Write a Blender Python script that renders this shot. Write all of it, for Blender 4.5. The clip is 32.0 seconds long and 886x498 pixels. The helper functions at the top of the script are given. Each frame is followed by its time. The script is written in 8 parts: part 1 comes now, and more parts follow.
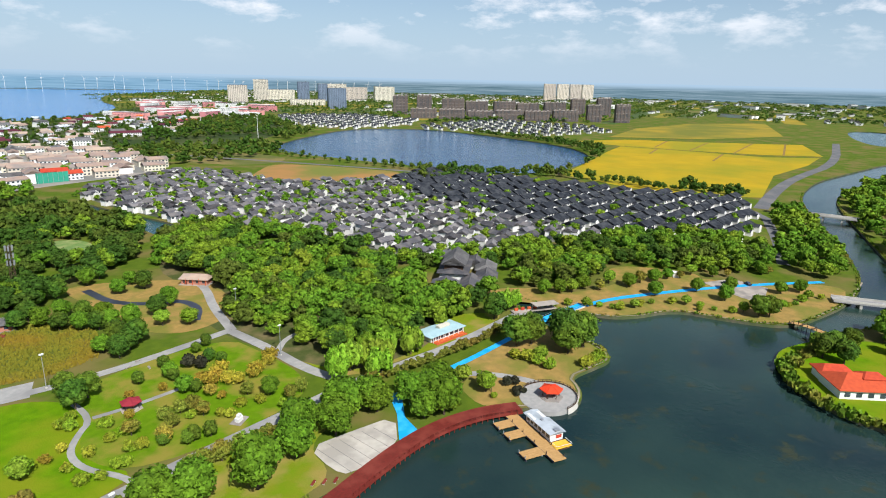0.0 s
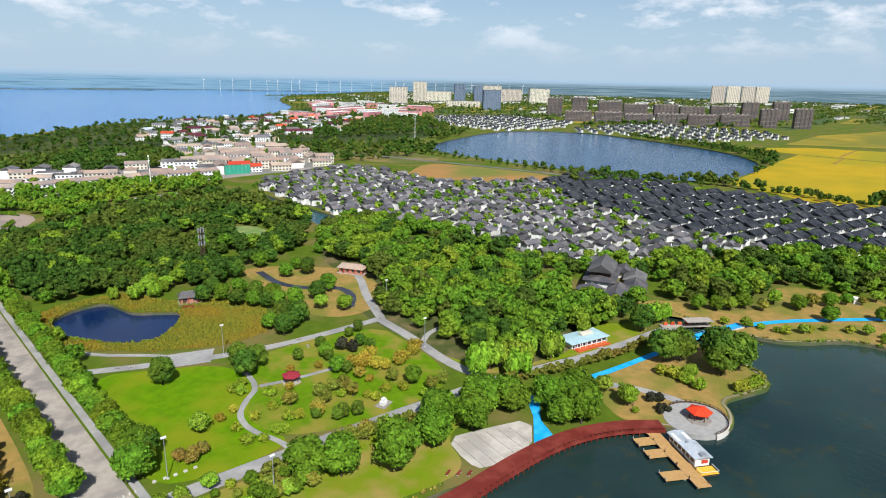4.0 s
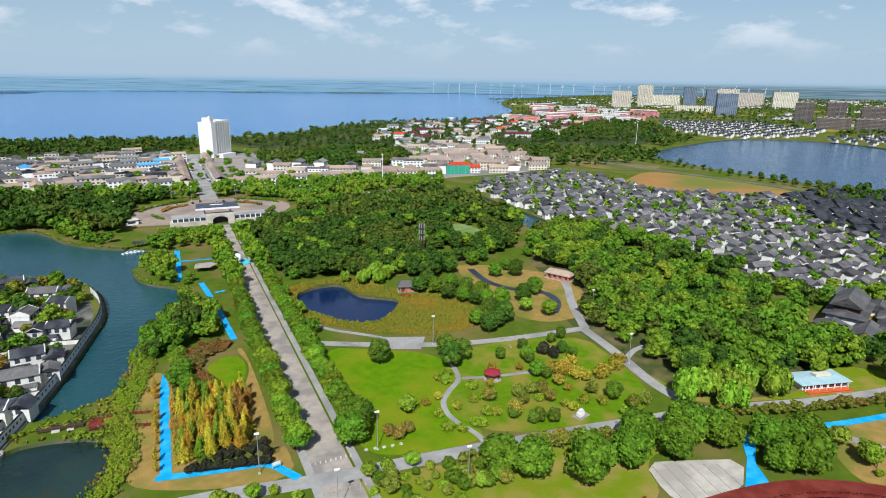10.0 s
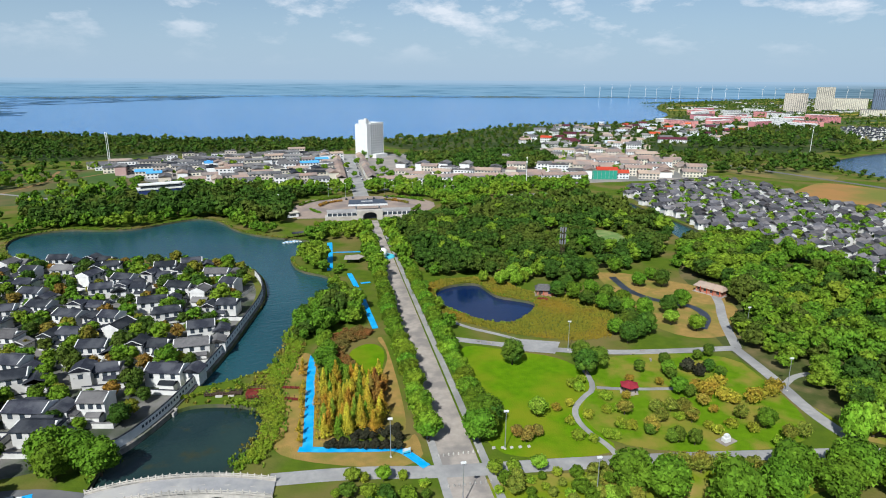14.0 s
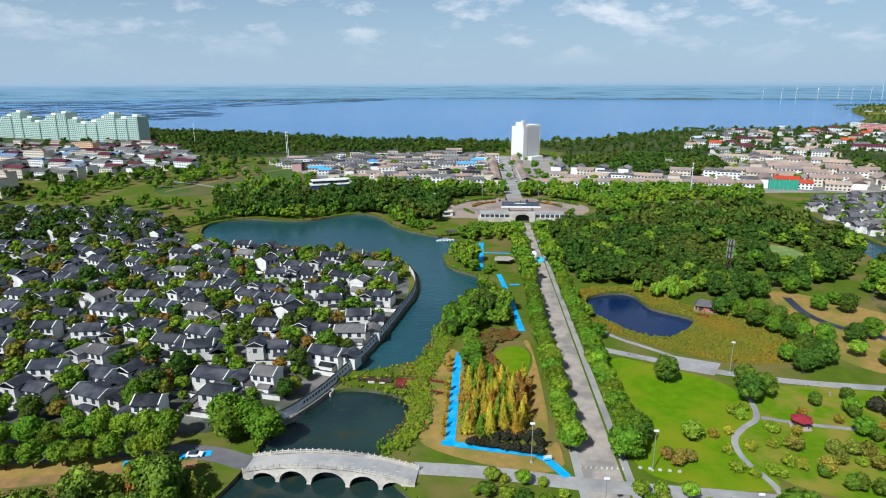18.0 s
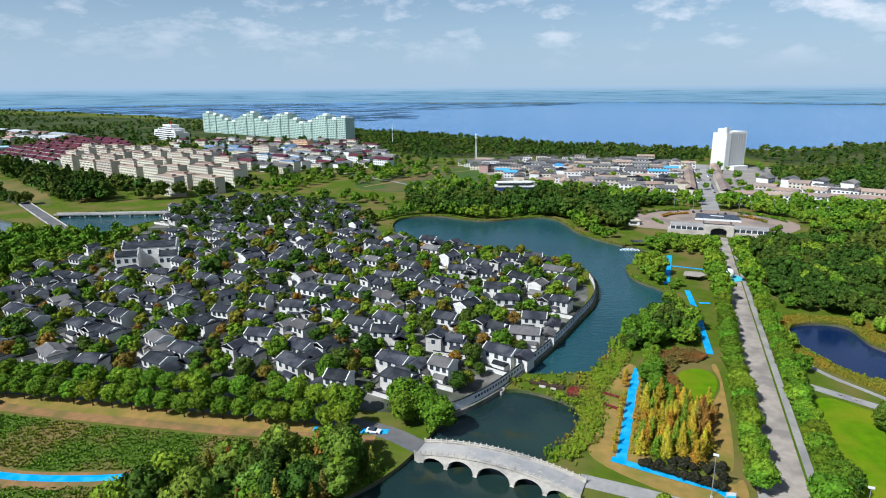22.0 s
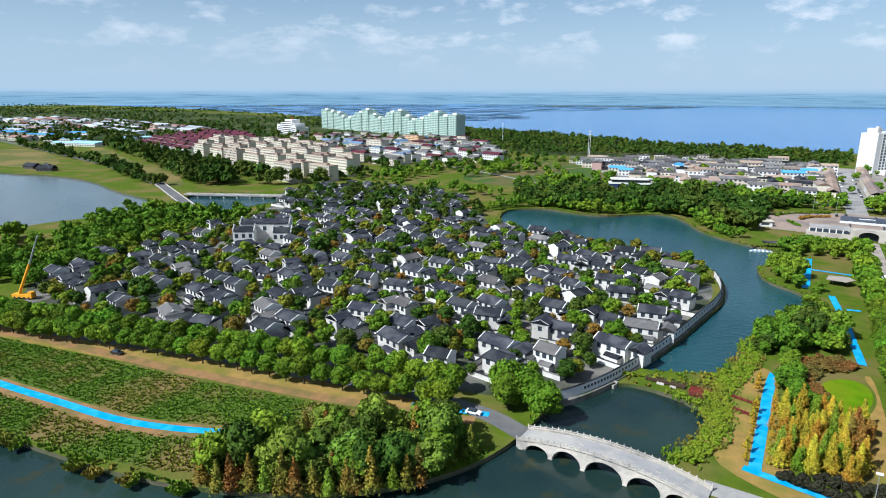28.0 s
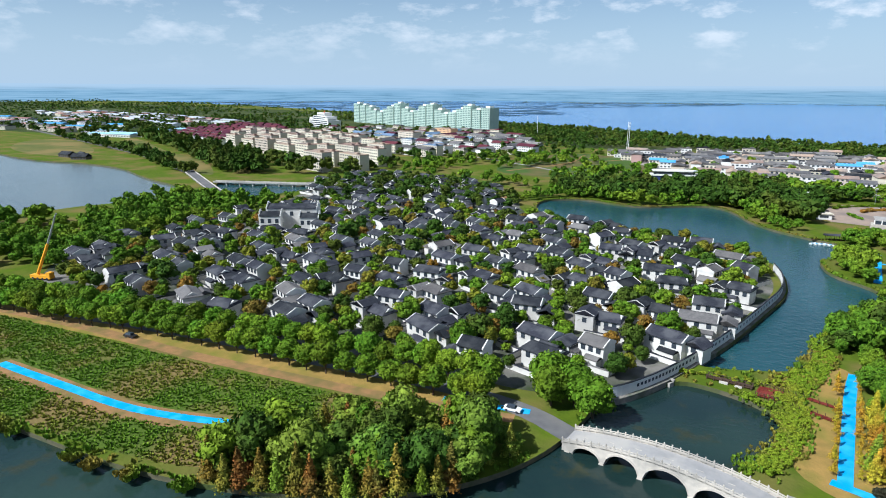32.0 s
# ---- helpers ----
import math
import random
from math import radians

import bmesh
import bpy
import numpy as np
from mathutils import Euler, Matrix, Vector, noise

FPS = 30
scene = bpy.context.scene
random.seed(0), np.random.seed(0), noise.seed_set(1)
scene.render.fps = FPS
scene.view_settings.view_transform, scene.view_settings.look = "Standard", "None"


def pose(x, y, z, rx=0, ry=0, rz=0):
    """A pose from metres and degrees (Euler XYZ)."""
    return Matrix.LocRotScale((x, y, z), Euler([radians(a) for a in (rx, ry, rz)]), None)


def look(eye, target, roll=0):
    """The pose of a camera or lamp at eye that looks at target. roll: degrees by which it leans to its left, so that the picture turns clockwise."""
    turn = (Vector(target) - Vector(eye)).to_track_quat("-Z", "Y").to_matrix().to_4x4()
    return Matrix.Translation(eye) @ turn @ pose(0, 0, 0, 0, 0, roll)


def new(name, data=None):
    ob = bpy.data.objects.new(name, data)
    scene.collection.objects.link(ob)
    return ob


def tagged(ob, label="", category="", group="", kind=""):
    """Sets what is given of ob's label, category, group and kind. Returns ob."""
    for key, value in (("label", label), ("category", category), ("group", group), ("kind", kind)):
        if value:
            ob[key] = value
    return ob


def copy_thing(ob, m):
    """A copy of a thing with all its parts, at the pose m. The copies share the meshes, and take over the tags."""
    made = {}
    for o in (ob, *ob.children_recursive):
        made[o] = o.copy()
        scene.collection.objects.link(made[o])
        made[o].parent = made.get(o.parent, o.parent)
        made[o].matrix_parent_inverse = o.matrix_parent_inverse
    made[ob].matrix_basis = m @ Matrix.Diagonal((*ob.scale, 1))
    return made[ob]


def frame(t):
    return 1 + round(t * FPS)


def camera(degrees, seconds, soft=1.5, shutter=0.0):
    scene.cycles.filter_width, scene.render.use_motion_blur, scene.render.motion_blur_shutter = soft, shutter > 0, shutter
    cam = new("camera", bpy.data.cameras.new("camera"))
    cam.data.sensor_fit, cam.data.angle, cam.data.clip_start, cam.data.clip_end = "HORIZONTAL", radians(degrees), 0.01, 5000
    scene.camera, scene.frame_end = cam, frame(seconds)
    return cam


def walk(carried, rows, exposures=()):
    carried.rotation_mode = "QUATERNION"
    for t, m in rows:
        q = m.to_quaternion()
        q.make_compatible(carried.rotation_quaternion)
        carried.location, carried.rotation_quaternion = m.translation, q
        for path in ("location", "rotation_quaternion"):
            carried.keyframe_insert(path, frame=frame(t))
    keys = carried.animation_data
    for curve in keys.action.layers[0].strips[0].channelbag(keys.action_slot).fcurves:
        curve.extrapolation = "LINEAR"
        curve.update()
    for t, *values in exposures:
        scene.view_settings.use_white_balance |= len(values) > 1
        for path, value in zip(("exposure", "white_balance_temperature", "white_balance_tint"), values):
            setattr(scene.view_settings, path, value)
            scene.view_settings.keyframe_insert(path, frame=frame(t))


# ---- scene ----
# ------------------------------------------------ camera: turns high over a lake park, then sinks forward
cam = camera(71.73, 32.0, soft=1.0)
# seconds, x, y, z, heading (clockwise from +y), tilt down, roll
PATH = (
    (0.0, 3.07, 1.70, 99.12, 58.732, 15.323, 1.305),
    (0.5, 2.83, 1.64, 99.32, 57.000, 15.353, 1.309),
    (1.0, 2.57, 1.57, 99.48, 55.295, 15.393, 1.321),
    (1.5, 2.28, 1.52, 99.60, 53.580, 15.428, 1.337),
    (2.0, 1.93, 1.48, 99.64, 51.824, 15.437, 1.328),
    (2.5, 1.59, 1.39, 99.62, 50.045, 15.444, 1.307),
    (3.0, 1.36, 1.25, 99.58, 48.264, 15.445, 1.290),
    (3.5, 1.21, 1.11, 99.54, 46.487, 15.447, 1.259),
    (5.5, 1.09, 0.86, 99.69, 39.816, 15.477, 1.038),
    (6.0, 1.13, 0.79, 99.81, 38.150, 15.504, 0.982),
    (6.5, 1.13, 0.69, 99.97, 36.467, 15.524, 0.917),
    (7.0, 1.07, 0.56, 100.12, 34.784, 15.528, 0.864),
    (7.5, 0.92, 0.49, 100.27, 33.085, 15.507, 0.847),
    (8.0, 0.60, 0.41, 100.42, 31.459, 15.495, 0.857),
    (8.5, 0.21, 0.31, 100.58, 29.790, 15.505, 0.872),
    (9.0, -0.13, 0.24, 100.77, 28.160, 15.496, 0.856),
    (9.5, -0.38, 0.22, 100.91, 26.488, 15.493, 0.819),
    (10.0, -0.52, 0.22, 100.95, 24.832, 15.494, 0.776),
    (10.5, -0.54, 0.23, 100.89, 23.154, 15.500, 0.750),
    (11.0, -0.49, 0.28, 100.72, 21.494, 15.500, 0.720),
    (11.5, -0.41, 0.25, 100.55, 19.782, 15.476, 0.660),
    (12.0, -0.30, 0.18, 100.38, 18.066, 15.447, 0.574),
    (12.5, -0.13, 0.10, 100.20, 16.343, 15.402, 0.479),
    (13.0, 0.00, -0.00, 100.00, 14.618, 15.332, 0.403),
    (13.5, 0.01, -0.11, 99.79, 12.953, 15.277, 0.355),
    (14.0, -0.07, -0.25, 99.66, 11.274, 15.245, 0.325),
    (14.5, -0.22, -0.39, 99.66, 9.609, 15.205, 0.288),
    (16.5, -0.48, -0.60, 99.99, 2.584, 15.185, 0.099),
    (17.0, -0.56, -0.50, 100.00, 0.920, 15.157, 0.027),
    (17.5, -0.71, -0.35, 99.89, -1.019, 15.119, -0.060),
    (18.0, -0.95, -0.24, 99.77, -3.108, 15.080, -0.133),
    (18.5, -1.17, -0.20, 99.72, -5.260, 15.020, -0.166),
    (19.0, -1.35, -0.24, 99.72, -7.386, 14.971, -0.174),
    (19.5, -1.52, -0.31, 99.74, -9.549, 14.944, -0.194),
    (20.0, -1.64, -0.36, 99.72, -11.677, 14.887, -0.214),
    (20.5, -1.69, -0.42, 99.64, -13.819, 14.840, -0.234),
    (21.0, -1.70, -0.49, 99.51, -15.974, 14.784, -0.256),
    (21.5, -1.71, -0.55, 99.41, -18.128, 14.739, -0.278),
    (22.0, -1.78, -0.60, 99.36, -20.263, 14.678, -0.278),
    (22.5, -1.88, -0.66, 99.35, -22.352, 14.599, -0.266),
    (23.0, -2.00, -0.69, 99.35, -24.414, 14.564, -0.257),
    (23.5, -2.14, -0.70, 99.34, -26.436, 14.534, -0.249),
    (24.0, -2.22, -0.71, 99.31, -28.387, 14.498, -0.237),
    (24.5, -1.59, -0.49, 99.33, -29.414, 14.460, -0.300),
    (25.0, -1.59, -0.49, 99.33, -29.414, 14.460, -0.300),
    (25.15, -1.65, -0.43, 99.20, -29.430, 14.455, -0.293),
    (25.4, -3.90, 2.00, 94.45, -30.040, 14.300, -0.040),
    (25.5, -4.01, 2.13, 94.22, -30.056, 14.295, -0.030),
    (27.5, -6.23, 5.11, 89.15, -30.173, 14.347, 0.061),
    (28.0, -6.99, 6.14, 87.91, -30.236, 14.348, 0.087),
    (28.5, -7.90, 7.39, 86.67, -30.301, 14.357, 0.113),
    (29.0, -8.94, 8.83, 85.46, -30.449, 14.387, 0.125),
    (29.5, -10.06, 10.39, 84.25, -30.629, 14.412, 0.133),
    (30.0, -11.24, 12.07, 83.01, -30.963, 14.422, 0.142),
    (30.5, -12.50, 13.80, 81.77, -31.339, 14.438, 0.156),
    (31.0, -13.89, 15.56, 80.52, -31.944, 14.449, 0.162),
    (31.5, -15.29, 17.35, 79.29, -32.532, 14.484, 0.176),
    (32.0, -16.73, 19.16, 78.07, -33.145, 14.522, 0.202),
)


def aim(x, y, z, heading, tilt, roll):
    h, p = radians(heading), radians(tilt)
    d = Vector((math.sin(h) * math.cos(p), math.cos(h) * math.cos(p), -math.sin(p)))
    return look((x, y, z), Vector((x, y, z)) + d * 100, roll)


walk(cam, [(row[0], aim(*row[1:])) for row in PATH], exposures=((0, 0.56, 6120, 10), (9, 0.40, 5980, 9), (17, 0.34, 5830, 8), (23, 0.42, 5760, 8.5), (28, 0.55, 5760, 8.5), (32, 0.57, 5760, 8.5)))

# ------------------------------------------------ light
SUN_AZ, SUN_EL = 211, 45          # degrees, clockwise from +y; above the horizon
world = bpy.data.worlds.new("sky")
scene.world = world
world.use_nodes = True
wn, wl = world.node_tree.nodes, world.node_tree.links
sky = wn.new("ShaderNodeTexSky")
sky.sky_type, sky.sun_disc = "NISHITA", False
sky.sun_elevation, sky.sun_rotation = radians(SUN_EL), radians(SUN_AZ)
sky.air_density, sky.dust_density, sky.ozone_density = 1.0, 0.2, 2.5
coord = wn.new("ShaderNodeTexCoord")
tall = wn.new("ShaderNodeSeparateXYZ")
wl.new(coord.outputs["Generated"], tall.inputs[0])
low = wn.new("ShaderNodeMapRange")          # pale haze towards the horizon
low.interpolation_type = "SMOOTHSTEP"
for key, value in (("From Min", -0.02), ("From Max", 0.24), ("To Min", 0.95), ("To Max", 0.0)):
    low.inputs[key].default_value = value
wl.new(tall.outputs["Z"], low.inputs["Value"])
haze = wn.new("ShaderNodeMix")
haze.data_type = "RGBA"
wl.new(low.outputs[0], haze.inputs["Factor"])
wl.new(sky.outputs[0], haze.inputs["A"])
haze.inputs["B"].default_value = (5.6, 7.2, 8.7, 1)
flat = wn.new("ShaderNodeMapping")           # flat-bottomed fair-weather clouds
flat.inputs["Scale"].default_value = (1.0, 1.0, 2.6)
wl.new(coord.outputs["Generated"], flat.inputs["Vector"])
puff = wn.new("ShaderNodeTexNoise")
puff.inputs["Scale"].default_value, puff.inputs["Detail"].default_value = 10.5, 12
puff.inputs["Roughness"].default_value = 0.6
wl.new(flat.outputs[0], puff.inputs["Vector"])
ramp = wn.new("ShaderNodeValToRGB")
ramp.color_ramp.elements[0].position, ramp.color_ramp.elements[1].position = 0.50, 0.66
wl.new(puff.outputs["Fac"], ramp.inputs[0])
lift = wn.new("ShaderNodeMapRange")          # clouds fade out in the haze above the horizon
lift.interpolation_type = "SMOOTHSTEP"
for key, value in (("From Min", 0.015), ("From Max", 0.105), ("To Min", 0.0), ("To Max", 0.92)):
    lift.inputs[key].default_value = value
wl.new(tall.outputs["Z"], lift.inputs["Value"])
both = wn.new("ShaderNodeMath")
both.operation = "MULTIPLY"
wl.new(ramp.outputs[0], both.inputs[0])
westward = wn.new("ShaderNodeMapRange")      # clearer sky to the west
for key, value in (("From Min", -0.75), ("From Max", 0.25), ("To Min", 0.55), ("To Max", 1.0)):
    westward.inputs[key].default_value = value
wl.new(tall.outputs["X"], westward.inputs["Value"])
thin = wn.new("ShaderNodeMath")
thin.operation = "MULTIPLY"
wl.new(lift.outputs[0], thin.inputs[0])
wl.new(westward.outputs[0], thin.inputs[1])
wl.new(thin.outputs[0], both.inputs[1])
mix = wn.new("ShaderNodeMix")
mix.data_type = "RGBA"
wl.new(both.outputs[0], mix.inputs["Factor"])
wl.new(haze.outputs["Result"], mix.inputs["A"])
mix.inputs["B"].default_value = (11.2, 11.3, 11.5, 1)
bg = wn["Background"]
bg.inputs["Strength"].default_value = 0.059
wl.new(mix.outputs["Result"], bg.inputs["Color"])
sun = new("sun", bpy.data.lights.new("sun", "SUN"))
sun.data.energy, sun.data.angle, sun.data.color = 4.8, radians(0.6), (1.0, 0.965, 0.90)
az, el = radians(SUN_AZ), radians(SUN_EL)
sun.matrix_world = look((500 * math.sin(az), 500 * math.cos(az), 600), (500 * math.sin(az) - math.sin(az) * math.cos(el), 500 * math.cos(az) - math.cos(az) * math.cos(el), 600 - math.sin(el)))

# ------------------------------------------------ materials
MATS = {}


def mat(name, a, b=None, scale=0.5, rough=0.85, metal=0.0, bump=0.0, bscale=4.0, vary=0.0, coarse=0.0, third=None, spec=0.1, island=0.0, emit=0.0):
    """Two colours by noise (metres), a coarser stain, per-object and per-island variation, bump."""
    if name in MATS:
        return MATS[name]
    m = bpy.data.materials.new(name)
    m.use_nodes = True
    n, l = m.node_tree.nodes, m.node_tree.links
    p = n["Principled BSDF"]
    p.inputs["Roughness"].default_value, p.inputs["Metallic"].default_value = rough, metal
    p.inputs["Specular IOR Level"].default_value = spec
    geo = n.new("ShaderNodeNewGeometry")
    b = b or tuple(c * 0.8 for c in a)

    def nz(s, d=4):
        k = n.new("ShaderNodeTexNoise")
        k.inputs["Scale"].default_value, k.inputs["Detail"].default_value = s, d
        l.new(geo.outputs["Position"], k.inputs["Vector"])
        return k.outputs["Fac"]

    def blend(fac, x, y):
        k = n.new("ShaderNodeMix")
        k.data_type = "RGBA"
        l.new(fac, k.inputs["Factor"])
        for s, v in (("A", x), ("B", y)):
            if isinstance(v, tuple):
                k.inputs[s].default_value = (*v, 1)
            else:
                l.new(v, k.inputs[s])
        return k.outputs["Result"]

    def steep(fac, lo, hi):
        k = n.new("ShaderNodeMapRange")
        k.inputs["From Min"].default_value, k.inputs["From Max"].default_value = lo, hi
        l.new(fac, k.inputs["Value"])
        return k.outputs[0]

    col = blend(steep(nz(scale), 0.32, 0.68), a, b)
    if third:
        col = blend(steep(nz(coarse or scale * 0.12, 5), 0.45, 0.62), col, third)
    if vary or island:
        hsv = n.new("ShaderNodeHueSaturation")
        l.new(col, hsv.inputs["Color"])
        if vary:
            info = n.new("ShaderNodeObjectInfo")
            l.new(steep_out(n, l, info.outputs["Random"], 1 - vary, 1 + vary), hsv.inputs["Value"])
            l.new(steep_out(n, l, info.outputs["Random"], 0.5 - vary * 0.06, 0.5 + vary * 0.06), hsv.inputs["Hue"])
        if island:
            h2 = n.new("ShaderNodeHueSaturation")
            l.new(hsv.outputs[0], h2.inputs["Color"])
            l.new(steep_out(n, l, geo.outputs["Random Per Island"], 1 - island, 1 + island), h2.inputs["Value"])
            hsv = h2
        col = hsv.outputs[0]
    l.new(col, p.inputs["Base Color"])
    if bump:
        k = n.new("ShaderNodeBump")
        k.inputs["Strength"].default_value, k.inputs["Distance"].default_value = bump, 0.3
        l.new(nz(bscale, 3), k.inputs["Height"])
        l.new(k.outputs[0], p.inputs["Normal"])
    if emit:
        p.inputs["Emission Strength"].default_value = emit
        l.new(col, p.inputs["Emission Color"])
    MATS[name] = m
    return m


def steep_out(n, l, fac, lo, hi):
    k = n.new("ShaderNodeMapRange")
    k.inputs["To Min"].default_value, k.inputs["To Max"].default_value = lo, hi
    l.new(fac, k.inputs["Value"])
    return k.outputs[0]


LAND = mat("land", (0.0882, 0.128, 0.01), (0.063, 0.101, 0.009), 0.22, third=(0.149, 0.123, 0.038), coarse=0.035, bump=0.5, bscale=0.8, spec=0.04)
LAWN = mat("lawn", (0.112, 0.215, 0.002), (0.080, 0.165, 0.002), 0.3, third=(0.165, 0.20, 0.008), coarse=0.045, bump=0.5, bscale=2, spec=0.03)
DRY = mat("dry_grass", (0.325, 0.205, 0.0600), (0.232, 0.160, 0.0450), 0.3, third=(0.165, 0.158, 0.0280), coarse=0.07, bump=0.5, bscale=2)
MEADOWMAT = mat("rough_meadow", (0.075, 0.120, 0.014), (0.060, 0.098, 0.013), 0.3, third=(0.17, 0.125, 0.045), coarse=0.05, bump=0.6, bscale=1.2)
DIRT = mat("dirt", (0.296, 0.167, 0.0703), (0.229, 0.133, 0.0592), 0.5, third=(0.163, 0.126, 0.0444), coarse=0.15, bump=0.3)
FIELDGREEN = mat("fallow_green", (0.0629, 0.111, 0.0222), (0.0481, 0.0888, 0.0192), 0.05, third=(0.126, 0.104, 0.0407), coarse=0.02)
FLOOR = mat("wood_floor", (0.074, 0.0851, 0.0222), (0.0518, 0.0666, 0.0163), 0.3, third=(0.148, 0.118, 0.0518), coarse=0.08, bump=0.3)
REED = mat("reeds", (0.126, 0.116, 0.0163), (0.084, 0.1062, 0.0133), 0.12, third=(0.175, 0.125, 0.0222), coarse=0.05, bump=0.8, bscale=1.5)
RICE = mat("rice", (0.414, 0.274, 0.0074), (0.326, 0.229, 0.00888), 0.03, third=(0.252, 0.222, 0.0111), coarse=0.008, bump=0.2)
RICE2 = mat("rice_ripe", (0.311, 0.215, 0.0222), (0.222, 0.185, 0.0222), 0.012, third=(0.148, 0.148, 0.0222), coarse=0.006)
STUBBLE = mat("stubble", (0.33, 0.17, 0.055), (0.27, 0.16, 0.05), 0.03, third=(0.15, 0.16, 0.03), coarse=0.014)
PAVE = mat("paving", (0.336, 0.32, 0.296), (0.272, 0.264, 0.248), 0.6, third=(0.224, 0.216, 0.208), bump=0.1)
TOWNPAVE = mat("town_paving", (0.32, 0.28, 0.24), (0.24, 0.216, 0.192), 0.05, third=(0.176, 0.176, 0.16), coarse=0.02)
ASPHALT = mat("asphalt", (0.136, 0.136, 0.136), (0.104, 0.104, 0.108), 0.4, third=(0.16, 0.152, 0.144))
PALESTONE = mat("pale_stone", (0.474, 0.429, 0.363), (0.407, 0.37, 0.319), 0.4, third=(0.326, 0.296, 0.254), coarse=0.1)
PLAZA = mat("plaza_stone", (0.38, 0.33, 0.277), (0.312, 0.27, 0.229), 0.5, third=(0.228, 0.203, 0.18), coarse=0.12, bump=0.15)
BLUE = mat("blue_rubber", (0.0162, 0.324, 0.675), (0.018, 0.279, 0.594), 0.6, rough=0.6, third=(0.045, 0.378, 0.684), coarse=0.3)
REDDECK = mat("red_deck", (0.16, 0.024, 0.0176), (0.12, 0.0224, 0.016), 1.5, rough=0.6, third=(0.192, 0.04, 0.028))
STONE = mat("stone", (0.527, 0.493, 0.433), (0.442, 0.416, 0.367), 0.8, third=(0.323, 0.306, 0.275), bump=0.2)
BANK = mat("bank", (0.128, 0.112, 0.072), (0.08, 0.088, 0.048), 0.6, third=(0.064, 0.088, 0.028))
PLASTER = mat("plaster", (0.686, 0.669, 0.621), (0.598, 0.581, 0.543), 0.7, third=(0.484, 0.466, 0.431), vary=0.06)
TILE = mat("roof_tile", (0.0304, 0.0328, 0.04), (0.02, 0.0224, 0.0288), 1.6, rough=0.7, third=(0.06, 0.0624, 0.068), bump=0.5, bscale=3, vary=0.4, spec=0.12)
TILE2 = mat("roof_tile_pale", (0.136, 0.128, 0.124), (0.088, 0.084, 0.084), 1.0, rough=0.7, third=(0.16, 0.152, 0.144), vary=0.3)
BLUEGREY = mat("blue_grey_tile", (0.136, 0.208, 0.288), (0.112, 0.168, 0.24), 0.8, vary=0.2)
REDTILE = mat("red_tile", (0.496, 0.088, 0.032), (0.4, 0.068, 0.028), 0.8, vary=0.15)
MAROON = mat("maroon_tile", (0.1, 0.0256, 0.04), (0.072, 0.0224, 0.032), 0.8, vary=0.25)
TAN = mat("tan_roof", (0.368, 0.264, 0.2), (0.304, 0.224, 0.176), 0.5, third=(0.24, 0.2, 0.176), vary=0.2)
GREYROOF = mat("grey_roof", (0.136, 0.132, 0.136), (0.092, 0.092, 0.096), 0.3, third=(0.192, 0.176, 0.16), vary=0.35)
CREAM = mat("cream_wall", (0.598, 0.546, 0.431), (0.528, 0.484, 0.388), 0.3, vary=0.12)
WHITE = mat("white_wall", (0.689, 0.68, 0.65), (0.638, 0.63, 0.601), 0.2, vary=0.05)
BEIGE = mat("beige_wall", (0.558, 0.495, 0.406), (0.495, 0.432, 0.353), 0.3, vary=0.15)
MINT = mat("mint_wall", (0.454, 0.562, 0.487), (0.41, 0.515, 0.448), 0.15, vary=0.05)
BROWNWALL = mat("brown_wall", (0.16, 0.124, 0.104), (0.128, 0.1, 0.084), 0.3, vary=0.12)
GLASS = mat("window_glass", (0.03, 0.04, 0.05), (0.05, 0.06, 0.075), 0.3, rough=0.12, spec=0.6)
TIMBER = mat("timber", (0.44, 0.264, 0.104), (0.368, 0.216, 0.08), 1.2, rough=0.7)
DARKWOOD = mat("dark_wood", (0.08, 0.048, 0.032), (0.056, 0.036, 0.024), 1.5, rough=0.7)
METAL = mat("grey_metal", (0.45, 0.46, 0.48), (0.38, 0.39, 0.41), 0.5, rough=0.4, metal=0.6)
BARK = mat("bark", (0.088, 0.064, 0.044), (0.056, 0.044, 0.032), 3.0)
SLATE = mat("slate_tile", (0.0744, 0.0719, 0.0764), (0.052, 0.0518, 0.0582), 1.2, third=(0.104, 0.0935, 0.0909), vary=0.4, island=0.5)
SOLAR = mat("dark_panel", (0.03, 0.035, 0.05), (0.045, 0.05, 0.065), 0.3, rough=0.3)


def leafy(name, a, b, third=None, vary=0.22, coarse=0.07):
    return mat(name, a, b, 0.9, rough=0.75, third=third, coarse=coarse, vary=vary, island=0.42, spec=0.08, bump=0.9, bscale=2.2)


GREEN = leafy("leaf_green", (0.066, 0.136, 0.00872), (0.0952, 0.178, 0.0102), (0.11, 0.191, 0.0116))
DEEP = leafy("leaf_deep", (0.0371, 0.0848, 0.0102), (0.0589, 0.114, 0.0108), (0.0888, 0.134, 0.0116))
LIME = leafy("leaf_lime", (0.123, 0.23, 0.0124), (0.162, 0.258, 0.0158), (0.189, 0.258, 0.0234))
OLIVE = leafy("leaf_olive", (0.128, 0.169, 0.02), (0.187, 0.199, 0.0248), (0.255, 0.182, 0.0268))
GOLD = leafy("leaf_gold", (0.441, 0.308, 0.017), (0.334, 0.294, 0.0255), (0.426, 0.196, 0.0255), coarse=0.12)
GINKGO = leafy("leaf_ginkgo", (0.444, 0.347, 0.0213), (0.303, 0.298, 0.0255), (0.462, 0.259, 0.0255), coarse=0.12)
